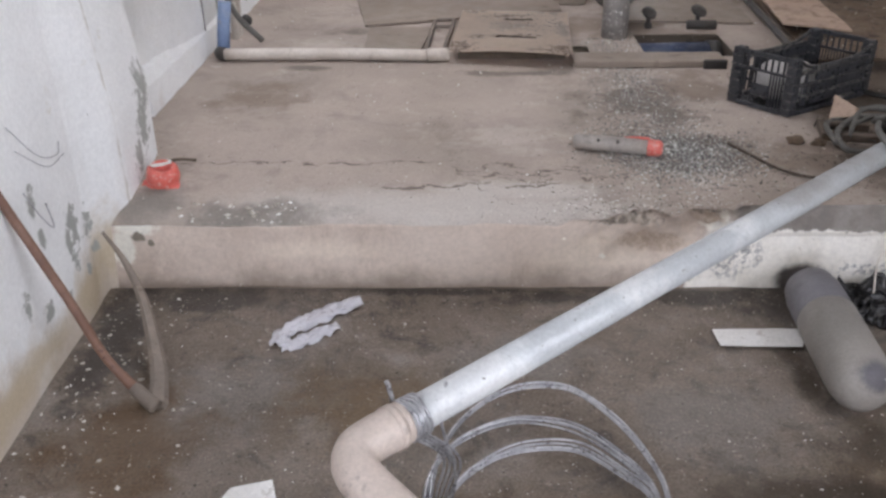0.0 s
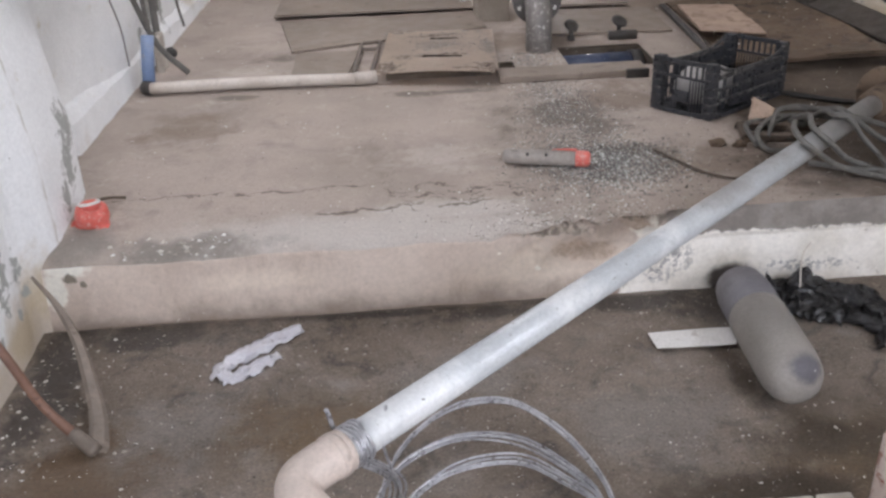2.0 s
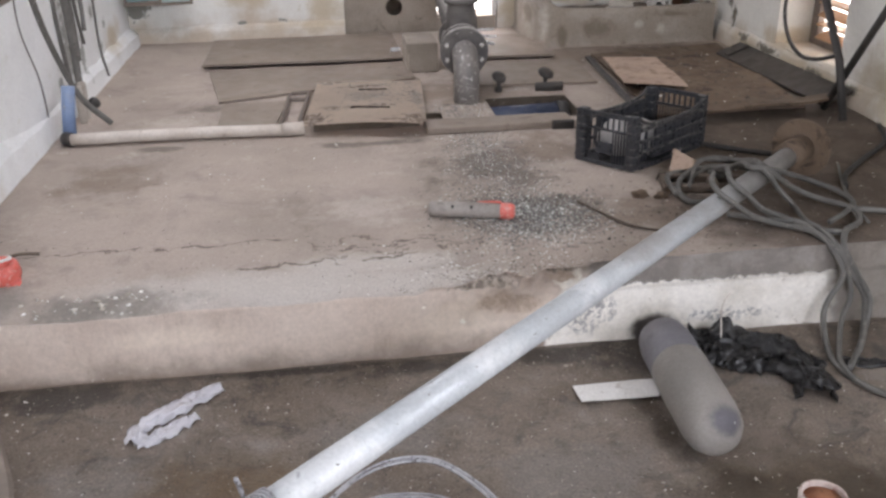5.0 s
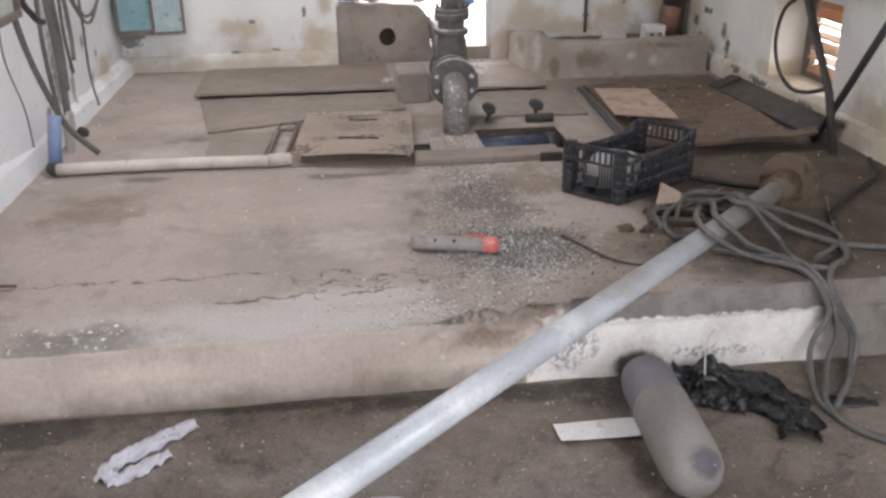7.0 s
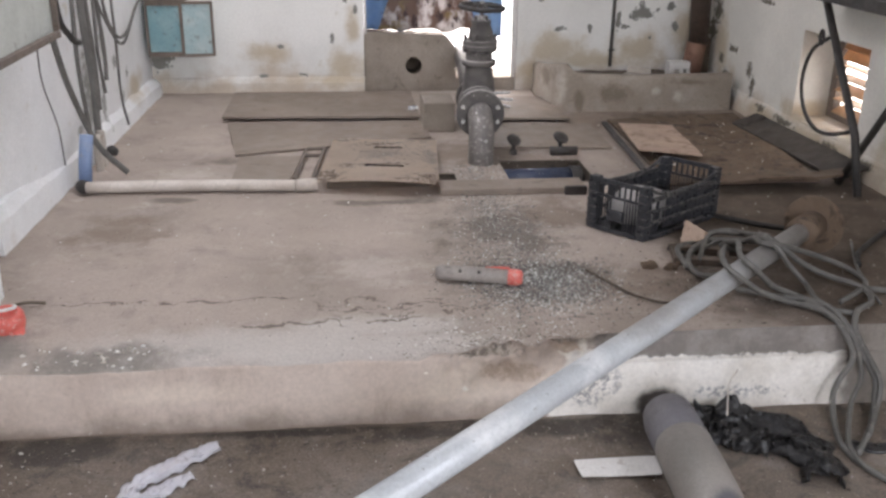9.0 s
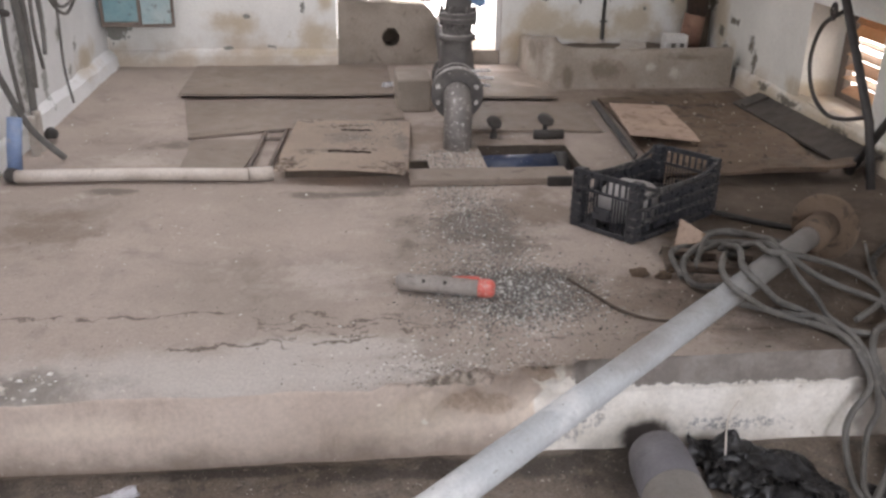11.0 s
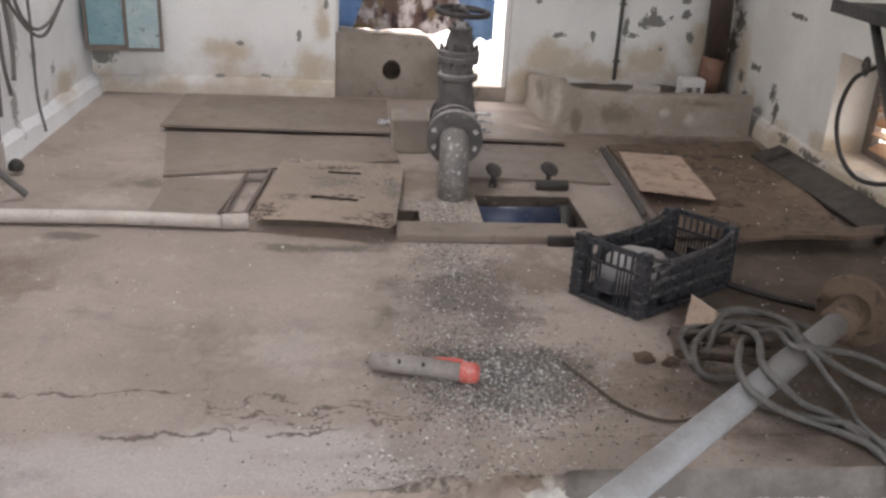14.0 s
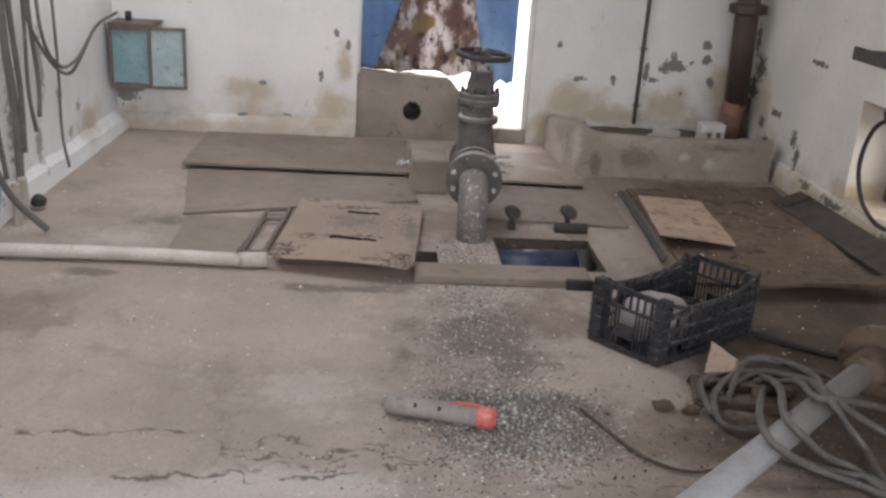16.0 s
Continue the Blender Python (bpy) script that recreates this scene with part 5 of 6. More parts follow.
part("hose_tube", tube(bmesh.new(), spline([(2.70, 5.13, 1.06), (2.70, 5.3, 0.96), (2.70, 5.36, 0.78), (2.70, 5.28, 0.63), (2.70, 5.12, 0.56), (2.70, 4.95, 0.575), (2.70, 4.75, 0.64)], 7), 0.011, 8), BLACKCABLE, hose, "", True)
hw = part("valve_wheel", ring(bmesh.new(), aim((2.66, 5.14, 1.06), (-1, 0.2, 0)), 0.04, 0.006, 18, 6), DARKSTEEL, hose, "", True)
part("wheel_spoke", rod((2.66, 5.10, 1.06), (2.66, 5.18, 1.06), 0.005, 6), DARKSTEEL, hw)
part("wheel_spoke", rod((2.66, 5.14, 1.02), (2.66, 5.14, 1.10), 0.005, 6), DARKSTEEL, hw)


# ---- electrical box and wiring on the left ----
eb = thing("electrical_box", "chipped teal metal switch box with its door open", "switch box")
part("box_body", boxes((-1.275, -1.035, 7.17, 7.398, 0.66, 0.99), bevel=0.004), TEAL, eb)
part("box_frame", boxes((-1.276, -1.02, 7.15, 7.168, 0.63, 0.66), (-1.276, -1.02, 7.15, 7.168, 0.985, 1.015), (-1.04, -1.02, 7.15, 7.168, 0.66, 0.985), (-1.276, -1.26, 7.15, 7.168, 0.66, 0.985)), RUSTEDGE, eb, "rust-edged steel frame")
dm = Matrix.Translation((-1.018, 7.16, 0)) @ pose(0, 0, 0, 0, 0, 6)
part("box_door", box(bmesh.new(), 0.0, 0.21, -0.008, 0.008, 0.635, 1.01, dm, 0.003), PALETEAL, eb, "teal door standing open, pale and chipped")
part("door_rim", boxes((0.0, 0.21, -0.02, -0.009, 0.63, 0.65), (0.0, 0.21, -0.02, -0.009, 0.995, 1.015), (0.19, 0.21, -0.02, -0.009, 0.65, 0.995), m=dm), RUSTEDGE, eb)
part("box_lid", boxes((-1.278, -0.99, 7.14, 7.398, 1.016, 1.032), bevel=0.003), RUSTEDGE, eb)
part("cable_gland", tube(bmesh.new(), [(-1.18, 7.28, 1.03), (-1.18, 7.28, 1.09)], 0.02, 10), BLACKCABLE, eb, "", True)

pn = thing("wall_cabinet", "grey metal cabinet with a dark rim high on the wall", "cabinet")
part("cabinet_body", boxes((XW + 0.002, XW + 0.1, 3.55, 4.70, 1.16, 1.75), bevel=0.006), worn("grey_green_enamel", (0.5, 0.52, 0.48), (0.44, 0.46, 0.42), (0.3, 0.29, 0.26), 0.5), pn)
part("cabinet_rim", boxes((XW + 0.1, XW + 0.125, 3.55, 4.72, 1.135, 1.165), (XW + 0.1, XW + 0.125, 4.69, 4.72, 1.166, 1.75), bevel=0.003), RUSTEDGE, pn)


def cable(name, pts, r, material, label, category="cable", group="", n=8):
    return tagged(obj(name, tube(bmesh.new(), spline(pts, n), r, 8), material, smooth=True), label, category, group)


W = XW
hang = "cables on the left wall"
cable("wall_cable", [(W + 0.03, 4.86, 1.9), (W + 0.03, 4.87, 1.27), (W + 0.04, 4.93, 0.98), (W + 0.05, 5.10, 0.72), (W + 0.1, 5.2, 0.5), (-1.06, 5.24, 0.345)], 0.016, CABLE, "thick grey cable hanging down the wall to the floor", group=hang)
cable("wall_cable", [(W + 0.03, 5.05, 1.9), (W + 0.03, 5.02, 1.25), (W + 0.05, 5.12, 1.08), (W + 0.04, 5.3, 1.02)], 0.016, BLACKCABLE, "short black cable curving along the wall", group=hang)
cable("wall_cable", [(W + 0.02, 5.5, 1.9), (W + 0.02, 5.48, 1.2), (W + 0.03, 5.5, 0.8), (W + 0.03, 5.48, 0.42)], 0.02, CABLE, "grey conduit down the wall", group=hang)
cable("wall_cable", [(W + 0.02, 5.95, 1.9), (W + 0.03, 5.9, 1.2), (W + 0.05, 6.05, 0.95), (W + 0.04, 6.4, 0.92), (W + 0.04, 6.8, 1.05), (-1.2, 7.1, 1.1)], 0.009, CABLE, "grey cable drooping to the switch box", group=hang)
cable("wall_cable", [(W + 0.02, 5.75, 1.9), (W + 0.03, 5.72, 1.3), (W + 0.05, 5.9, 1.02), (W + 0.03, 6.3, 0.86), (W + 0.03, 6.7, 1.0)], 0.009, CABLE, "thin grey cable drooping along the wall", group=hang)
cable("wall_cable", [(W + 0.02, 4.7, 1.15), (W + 0.03, 4.66, 0.95), (W + 0.03, 4.8, 0.7), (W + 0.02, 4.86, 0.5)], 0.004, CABLE, "thin grey wire on the wall", group=hang)
cable("wall_cable", [(W + 0.02, 6.1, 1.9), (W + 0.03, 6.12, 1.0), (W + 0.03, 6.1, 0.6), (W + 0.06, 6.08, 0.40)], 0.008, CABLE, "thin grey wire down the wall", group=hang)
for k, (y, y2, r) in enumerate(((5.28, 5.33, 0.012), (5.60, 5.57, 0.014), (5.70, 5.74, 0.010), (5.84, 5.80, 0.012))):
    cable("wall_cable", [(W + 0.015, y, 1.9), (W + 0.02, y2, 1.3), (W + 0.025, y, 0.9), (W + 0.03, y2, 0.55 + 0.06 * k)], r, CABLE, "grey cable fixed down the wall", group=hang)
for y, z in ((5.36, 0.36), (5.45, 0.36)):
    cable("pipe_stub", [(W + 0.05, y, ZP - 0.005), (W + 0.05, y, z + 0.02), (W + 0.05, y, z + 0.16)], 0.022, RUBBLE, "pale pipe stub standing by the wall", "pipe", "stubs by the wall")
lump("cable_end", (W + 0.06, 5.6, 0.36), (0.035, 0.035, 0.035), BLACKCABLE, "black cable cap on the floor by the wall", "cap", 4.0, 0.15)
cable("frayed_wire", [(W + 0.005, 2.72, 0.80), (W + 0.05, 2.78, 0.69), (W + 0.06, 2.88, 0.655), (W + 0.03, 2.97, 0.66)], 0.0016, WIRE, "frayed thin wire sticking out of the wall", "wire")
cable("frayed_wire", [(W + 0.005, 2.74, 0.72), (W + 0.05, 2.82, 0.64), (W + 0.05, 2.95, 0.63)], 0.0014, WIRE, "frayed thin wire sticking out of the wall", "wire")
cable("frayed_wire", [(W + 0.01, 2.72, 0.6), (W + 0.03, 2.76, 0.5), (W + 0.03, 2.82, 0.44), (W + 0.03, 2.8, 0.53)], 0.0022, WIRE, "twisted wire end against the wall", "wire")

fp = thing("floor_conduit", "dusty white plastic pipe along the platform", "pipe")
part("pipe_run", tube(bmesh.new(), spline([(-1.2, 4.945, 0.356), (-0.85, 4.945, 0.357), (-0.5, 4.94, 0.356), (-0.16, 4.915, 0.356)], 6), 0.029, 14), PVC, fp, "", True)
part("pipe_run", tube(bmesh.new(), [(-0.16, 4.915, 0.356), (-0.05, 4.93, 0.356)], 0.033, 14), PVC, fp, "", True)
bp = thing("blue_pipe", "short blue plastic pipe standing upright by the wall", "pipe")
part("pipe_body", tube(bmesh.new(), [(-1.218, 4.995, 0.335), (-1.208, 5.01, 0.46), (-1.19, 5.03, 0.605)], 0.033, 16), BLUEPVC, bp, "", True)
part("elbow_joint", tube(bmesh.new(), spline([(-1.195, 4.945, 0.356), (-1.22, 4.955, 0.356), (-1.228, 4.99, 0.352)], 4), 0.0345, 14), DARKSTEEL, bp, "", True)


# ---- long galvanised pipe across the step ----
gp = thing("galvanised_pipe", "long galvanised steel pipe resting across the step", "pipe")
A, Bp = Vector((-0.145, 1.869, 0.45)), Vector((1.995, 3.815, 0.452))
ax = (Bp - A).normalized()
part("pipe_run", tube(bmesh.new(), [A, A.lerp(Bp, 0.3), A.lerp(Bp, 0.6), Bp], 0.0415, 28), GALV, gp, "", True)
part("end_socket", tube(bmesh.new(), [Bp - ax * 0.02, Bp + ax * 0.13], 0.062, 24), RUSTY, gp, "rusty end socket", True)
part("end_flange", lathe(bmesh.new(), [(0.122, 0), (0.127, 0.004), (0.127, 0.022), (0.122, 0.026)], aim(Bp + ax * 0.13, ax), 32), RUSTY, gp, "rusty round flange")
el = spline([A + ax * 0.005, A - ax * 0.03, (-0.200, 1.822, 0.448), (-0.230, 1.790, 0.443), (-0.231, 1.750, 0.433), (-0.199, 1.711, 0.418), (-0.125, 1.648, 0.39), (-0.017, 1.568, 0.345), (0.150, 1.44, 0.25), (0.285, 1.34, 0.12), (0.365, 1.29, 0.0)], 5)
part("elbow", tube(bmesh.new(), el, 0.0485, 24), BEIGE, gp, "beige plastic elbow and tail pipe", True)
part("elbow_socket", tube(bmesh.new(), [A - ax * 0.01, A - ax * 0.03], 0.0515, 24), BEIGE, gp, "", True)
part("elbow_socket", tube(bmesh.new(), [el[30], el[34]], 0.0525, 24), BEIGE, gp, "", True)
n1 = Vector((-ax.y, ax.x, 0))
wrap = bmesh.new()
for k in range(5):
    c = A + ax * (0.012 + 0.009 * k)
    tube(wrap, [c + 0.047 * (n1 * math.cos(a) + Vector((0, 0, 1)) * math.sin(a)) + ax * 0.004 * math.sin(a * 3 + k) for a in (2 * math.pi * i / 16 for i in range(17))], 0.0034, 6)
tube(wrap, spline([A + n1 * 0.05 + ax * 0.02 + Vector((0, 0, 0.02)), A + n1 * 0.06 + ax * 0.02 + Vector((0, 0, 0.05)), A + n1 * 0.062 + ax * 0.015 + Vector((0, 0, 0.07))], 5), 0.006, 6)
part("wire_wrap", wrap, WIRE, gp, "twisted steel wire round the pipe end", True)

# ---- wire loops standing on the lower floor ----
loops = thing("wire_coil", "loose loops of bright steel wire lying on the floor", "wire")
arcs = [([(-0.05, 1.80), (-0.06, 2.10), (-0.01, 2.29), (0.086, 2.42), (0.204, 2.49), (0.336, 2.48), (0.448, 2.345), (0.515, 2.185), (0.537, 2.05), (0.50, 1.85)], 3, 0.010),
        ([(-0.06, 1.82), (-0.07, 2.09), (-0.01, 2.235), (0.099, 2.318), (0.211, 2.342), (0.349, 2.303), (0.466, 2.16), (0.512, 2.06), (0.5, 1.86)], 4, 0.011),
        ([(-0.05, 1.84), (-0.012, 2.06), (0.08, 2.175), (0.188, 2.225), (0.325, 2.222), (0.433, 2.138), (0.50, 2.05), (0.48, 1.88)], 4, 0.010)]
for i, (pts, count, gap) in enumerate(arcs):
    for k in range(count):
        line_pts = []
        for j, (x, y) in enumerate(pts):
            u = j / (len(pts) - 1)
            line_pts.append((x - 0.25 * gap * k + 0.004 * rough(j, k, 0.9, i), y - gap * k * math.sin(math.pi * u) + 0.011 * rough(j, k, 0.7, i + 4), 0.03 + 0.045 * math.sin(math.pi * u) + 0.008 * ((k * 2 + i) % 3)))
        part("wire_loop", tube(bmesh.new(), spline(line_pts, 7), 0.0036 + 0.0006 * (k % 3), 6), WIRE, loops, "", True)
for k in range(4):
    part("wire_tail", tube(bmesh.new(), spline([A + ax * (0.03 + 0.012 * k) + Vector((0, 0, -0.05)), (-0.03 + 0.012 * k, 1.95, 0.28), (-0.045 + 0.012 * k, 1.99, 0.14), (-0.05 + 0.01 * k, 2.06, 0.05)], 6), 0.0035, 6), WIRE, loops, "", True)
part("wire_tail", tube(bmesh.new(), spline([A + ax * 0.14 + Vector((0.02, -0.02, 0.045)), A + ax * 0.09 + Vector((0.045, -0.045, -0.01)), (0.0, 1.97, 0.2), (-0.02, 2.0, 0.06)], 6), 0.0035, 6), WIRE, loops, "", True)

loops.location = (-0.026, 0.014, 0)

# ---- grey tube, label board, black bag, stub ----


def tube_tip():
    s = Shade("dusty_tip_with_bare_patch", 0.6)
    c = s.mix(s.span(s.noise(5, 5, 0.6), 0.35, 0.65), (0.29, 0.265, 0.24), (0.25, 0.23, 0.21))
    c = s.mix(s.spots([(1.165, 2.44, 0.155, 0.075, 0.085, 0.062)], 0.35, 20, 0.6), c, (0.105, 0.098, 0.108))
    # pale dot and thin white highlights painted on the tip
    c = s.mix(s.spots([(1.19, 2.43, 0.145, 0.006, 0.02, 0.006), (1.237, 2.46, 0.15, 0.016, 0.03, 0.005), (1.247, 2.45, 0.12, 0.012, 0.02, 0.004)], 0.6, 40, 0.5), c, (0.6, 0.58, 0.58))
    s.bump(s.noise(70, 5, 0.7), 0.2, 0.003)
    return s.done(s.grain(c, 0.12, 90))


TUBE_TIP = tube_tip()
gt = thing("grey_tube", "thick dusty grey tube lying on the floor by the step", "tube")
T0, T1 = Vector((1.185, 3.05, 0.0955)), Vector((1.145, 2.42, 0.0955))
tx = (T1 - T0).normalized()
part("tube_body", lathe(bmesh.new(), [(0.0001, 0.0), (0.055, 0.004), (0.084, 0.025), (0.092, 0.075), (0.0925, 0.23)], aim(T0, tx), 32), DARKDRUM, gt, "bare darker end of the tube", True)
part("tube_sleeve", lathe(bmesh.new(), [(0.0928, 0.222), (0.0945, 0.227), (0.095, 0.36), (0.0945, 0.50), (0.0925, 0.535), (0.087, 0.572), (0.073, 0.600), (0.05, 0.617), (0.0001, 0.622)], aim(T0, tx), 32), TUBE_TIP, gt, "dust-grey sleeve with a rounded end and a dark bare patch", True)
tagged(slab("white_board", [(0.835, 2.808), (1.10, 2.803), (1.14, 2.905), (0.832, 2.905)], 0.006, 0.003, WHITE, n=16, seed=21), "white strip of board lying on the dirty floor", "board")


def crumple(name, rows, width, height, material, label, category, seed, n=26, m=12, amp=0.02):
    """A crumpled sheet along a line of points."""
    way = spline(rows, n // (len(rows) - 1) + 1)
    bm = bmesh.new()
    grid = []
    for i, p in enumerate(way):
        d = (way[min(i + 1, len(way) - 1)] - way[max(i - 1, 0)])
        d.z = 0
        d.normalize()
        side = Vector((-d.y, d.x, 0))
        u = i / (len(way) - 1)
        w = width * (0.55 + 0.45 * math.sin(math.pi * min(max(u, 0.08), 0.92))) * (1 + 0.35 * noise.noise(Vector((u * 5, seed, 0))))
        row = []
        for j in range(m + 1):
            v = j / m * 2 - 1
            z = height * max(0.0, 1 - v * v) * (0.6 + 0.7 * noise.noise(Vector((u * 6, v * 2.5, seed))))
            z = abs(z) + 0.5 * amp * abs(noise.noise(Vector((u * 16, v * 6, seed)))) + 0.004
            wob = amp * noise.noise(Vector((u * 9, v * 4, seed + 5)))
            row.append(bm.verts.new(p + side * (v * w + wob) + d * wob * 0.6 + Vector((0, 0, z))))
        grid.append(row)
    for a, b in zip(grid, grid[1:]):
        for j in range(m):
            bm.faces.new((a[j], a[j + 1], b[j + 1], b[j]))
    ob = obj(name, bm, material, smooth=True)
    mod = ob.modifiers.new("thickness", "SOLIDIFY")
    mod.thickness = 0.002
    return tagged(ob, label, category)


crumple("cloth_rag", [(-0.605, 2.81, 0.0), (-0.585, 2.90, 0.0), (-0.52, 2.97, 0.0), (-0.445, 3.03, 0.0), (-0.36, 3.095, 0.0)], 0.04, 0.024, CLOTH, "crumpled white rag on the lower floor", "rag", 3.0, 44, 14, 0.021)
crumple("cloth_rag", [(-0.595, 2.80, 0.0), (-0.54, 2.83, 0.0), (-0.485, 2.88, 0.0), (-0.42, 2.93, 0.0)], 0.032, 0.026, CLOTH, "crumpled white rag end on the lower floor", "rag", 6.0, 34, 12, 0.018)
crumple("bin_liner", [(1.33, 3.14, 0.0), (1.42, 3.10, 0.0), (1.52, 3.06, 0.0), (1.60, 2.95, 0.0), (1.64, 2.82, 0.0), (1.60, 2.70, 0.0)], 0.10, 0.10, BLACKBAG, "crumpled black bin liner on the floor", "plastic bag", 9.0, 40, 18, 0.05)
crumple("bin_liner", [(1.34, 3.02, 0.0), (1.44, 2.98, 0.0), (1.52, 2.9, 0.0)], 0.07, 0.07, BLACKBAG, "crumpled black bin liner on the floor", "plastic bag", 12.0, 30, 14, 0.04)
cable("straw", [(1.40, 3.02, 0.08), (1.42, 3.08, 0.17), (1.47, 3.13, 0.2)], 0.003, PVC, "dry straw stalk stuck in the bag", "straw")
tagged(slab("white_sheet", [(-0.66, 1.98), (-0.455, 1.99), (-0.49, 2.10), (-0.60, 2.085)], 0.02, 0.006, WHITE, lift=(0.0, 0.0, 0.05, 0.03), warp=0.02, n=8, seed=33), "creased white plastic sheet scrap on the floor", "plastic sheet")
crumple("dark_leaf", [(1.80, 2.93, 0.0), (1.88, 2.90, 0.0), (1.97, 2.88, 0.0)], 0.035, 0.02, BLACKBAG, "dark scrap of plastic on the floor", "scrap", 18.0, 14, 6, 0.01)

st = thing("pipe_stub", "short red and white steel pipe stub standing upright", "pipe")
SB = Vector((1.166, 1.935, 0.0))
part("stub_wall", lathe(bmesh.new(), [(0.056, -0.01), (0.056, 0.295), (0.054, 0.30), (0.048, 0.30), (0.047, 0.295), (0.047, 0.02), (0.0001, 0.018)], Matrix.Translation(SB), 28), worn("flaking_white_over_red", (0.55, 0.475, 0.43), (0.44, 0.35, 0.305), (0.25, 0.115, 0.085), 0.75, scale=9, third_at=0.52), st, "", True)
part("rusty_lining", lathe(bmesh.new(), [(0.0465, 0.285), (0.0465, 0.06), (0.0001, 0.058)], Matrix.Translation(SB), 28), RUST, st, "rusty red inside of the stub", True)

# ---- pickaxe by the wall ----
pk = thing("pickaxe", "old pickaxe with a reddish wooden handle leaning on the wall", "pickaxe")
part("handle", tube(bmesh.new(), spline([(-0.895, 2.455, 0.016), (-0.975, 2.50, 0.065), (-1.045, 2.52, 0.158), (-1.109, 2.53, 0.324), (-1.262, 2.56, 0.66)], 6), [0.020 - 0.0007 * min(k, 9) for k in range(25)], 12), WOOD, pk, "", True)


def blade():
    way = spline([(-1.15, 2.935, 0.345), (-1.095, 2.935, 0.235), (-1.03, 2.86, 0.14), (-0.965, 2.72, 0.075), (-0.912, 2.58, 0.035), (-0.887, 2.452, 0.006)], 6)
    bm = bmesh.new()
    rows = []
    for i, p in enumerate(way):
        u = i / (len(way) - 1)
        d = (way[min(i + 1, len(way) - 1)] - way[max(i - 1, 0)]).normalized()
        side = d.cross(Vector((0.35, -0.4, 0.85))).normalized()
        up = side.cross(d)
        w, t = 0.006 + 0.026 * u ** 0.9, 0.004 + 0.008 * math.sin(math.pi * u)
        rows.append([bm.verts.new(p + side * a * w + up * b * t) for a, b in ((-1, 0), (-0.5, 1), (0.5, 1), (1, 0), (0.5, -1), (-0.5, -1))])
    for a, b in zip(rows, rows[1:]):
        for k in range(6):
            bm.faces.new((a[k], a[(k + 1) % 6], b[(k + 1) % 6], b[k]))
    bm.faces.new(rows[0])
    bm.faces.new(rows[-1][::-1])
    return bm


part("blade", blade(), BLADE, pk, "curved dull iron blade")
part("eye_socket", tube(bmesh.new(), spline([(-0.888, 2.45, 0.012), (-0.925, 2.472, 0.03), (-0.962, 2.492, 0.055)], 4), [0.022, 0.0225, 0.023, 0.023, 0.0225, 0.022, 0.0215, 0.021, 0.019], 14), BLADE, pk, "", True)

pk.location = (-0.02, 0.035, 0)

# ---- on the platform: tube with red cap, red cup, scraps ----
ft = thing("float_tube", "grey dusty metal tube with a red plastic cap", "tube")
F0, F1 = Vector((0.445, 3.745, 0.352)), Vector((0.735, 3.668, 0.352))
fx = (F1 - F0).normalized()
part("tube_body", lathe(bmesh.new(), [(0.0001, 0), (0.02, 0.002), (0.03, 0.012), (0.031, 0.03), (0.031, 0.295)], aim(F0, fx), 18), worn("dusty_tube_metal", (0.34, 0.305, 0.275), (0.28, 0.25, 0.225), (0.19, 0.165, 0.145), 0.6, scale=16), ft, "", True)
for d in (0.115, 0.19):
    part("port", lathe(bmesh.new(), [(0.0075, 0), (0.0075, 0.003), (0.0001, 0.003)], aim(F0 + fx * d + Vector((-0.018, -0.018, 0.019)), (-0.5, -0.6, 0.6)), 10), DARKSTEEL, ft, "small dark port")
part("red_cap", lathe(bmesh.new(), [(0.0315, 0.292), (0.0325, 0.295), (0.033, 0.325), (0.03, 0.342), (0.02, 0.35), (0.0001, 0.35)], aim(F0, fx), 18), RED, ft, "faded red plastic cap", True)
flap = bmesh.new()
for k in range(7):
    a = radians(20 + 22 * k)
    o = F0 + fx * (0.20 + 0.012 * (k % 3)) + Vector((-fx.y, fx.x, 0)) * 0.034 * math.cos(a) + Vector((0, 0, 0.034 * math.sin(a)))
    e = F0 + fx * 0.295 + Vector((-fx.y, fx.x, 0)) * 0.0345 * math.cos(a) + Vector((0, 0, 0.0345 * math.sin(a)))
    if k < 4:
        tube(flap, [o, o.lerp(e, 0.5) + Vector((0, 0, 0.002)), e], [0.002, 0.004, 0.005], 6)
part("red_flap", flap, RED, ft, "torn red plastic strips", True)

rc = thing("red_cup", "red plastic net cup lying by the wall", "cup")
cm = aim((-1.10, 3.43, 0.335), (0.12, -0.2, 0.95))
part("cup_shell", lathe(bmesh.new(), [(0.04, -0.03), (0.055, -0.02), (0.062, 0.01), (0.056, 0.04), (0.042, 0.052), (0.03, 0.05), (0.026, 0.03), (0.0001, 0.02)], cm, 20), RED, rc, "", True)
part("cup_rim", ring(bmesh.new(), cm @ Matrix.Translation((0.0, 0.022, 0.05)) @ pose(0, 0, 0, -28, 0, 0), 0.036, 0.006, 20, 6), WHITE, rc, "white ring on the cup's mouth", True)
crumple("red_netting", [(-1.17, 3.43, 0.3), (-1.12, 3.42, 0.3), (-1.06, 3.415, 0.3), (-1.04, 3.42, 0.3)], 0.045, 0.04, RED, "crumpled red plastic netting beside the cup", "netting", 22.0, 16, 8, 0.02)
cable("twig", [(-1.16, 3.565, 0.33), (-1.09, 3.59, 0.34), (-1.02, 3.60, 0.333)], 0.0065, SOIL, "dark twig on the platform", "twig")

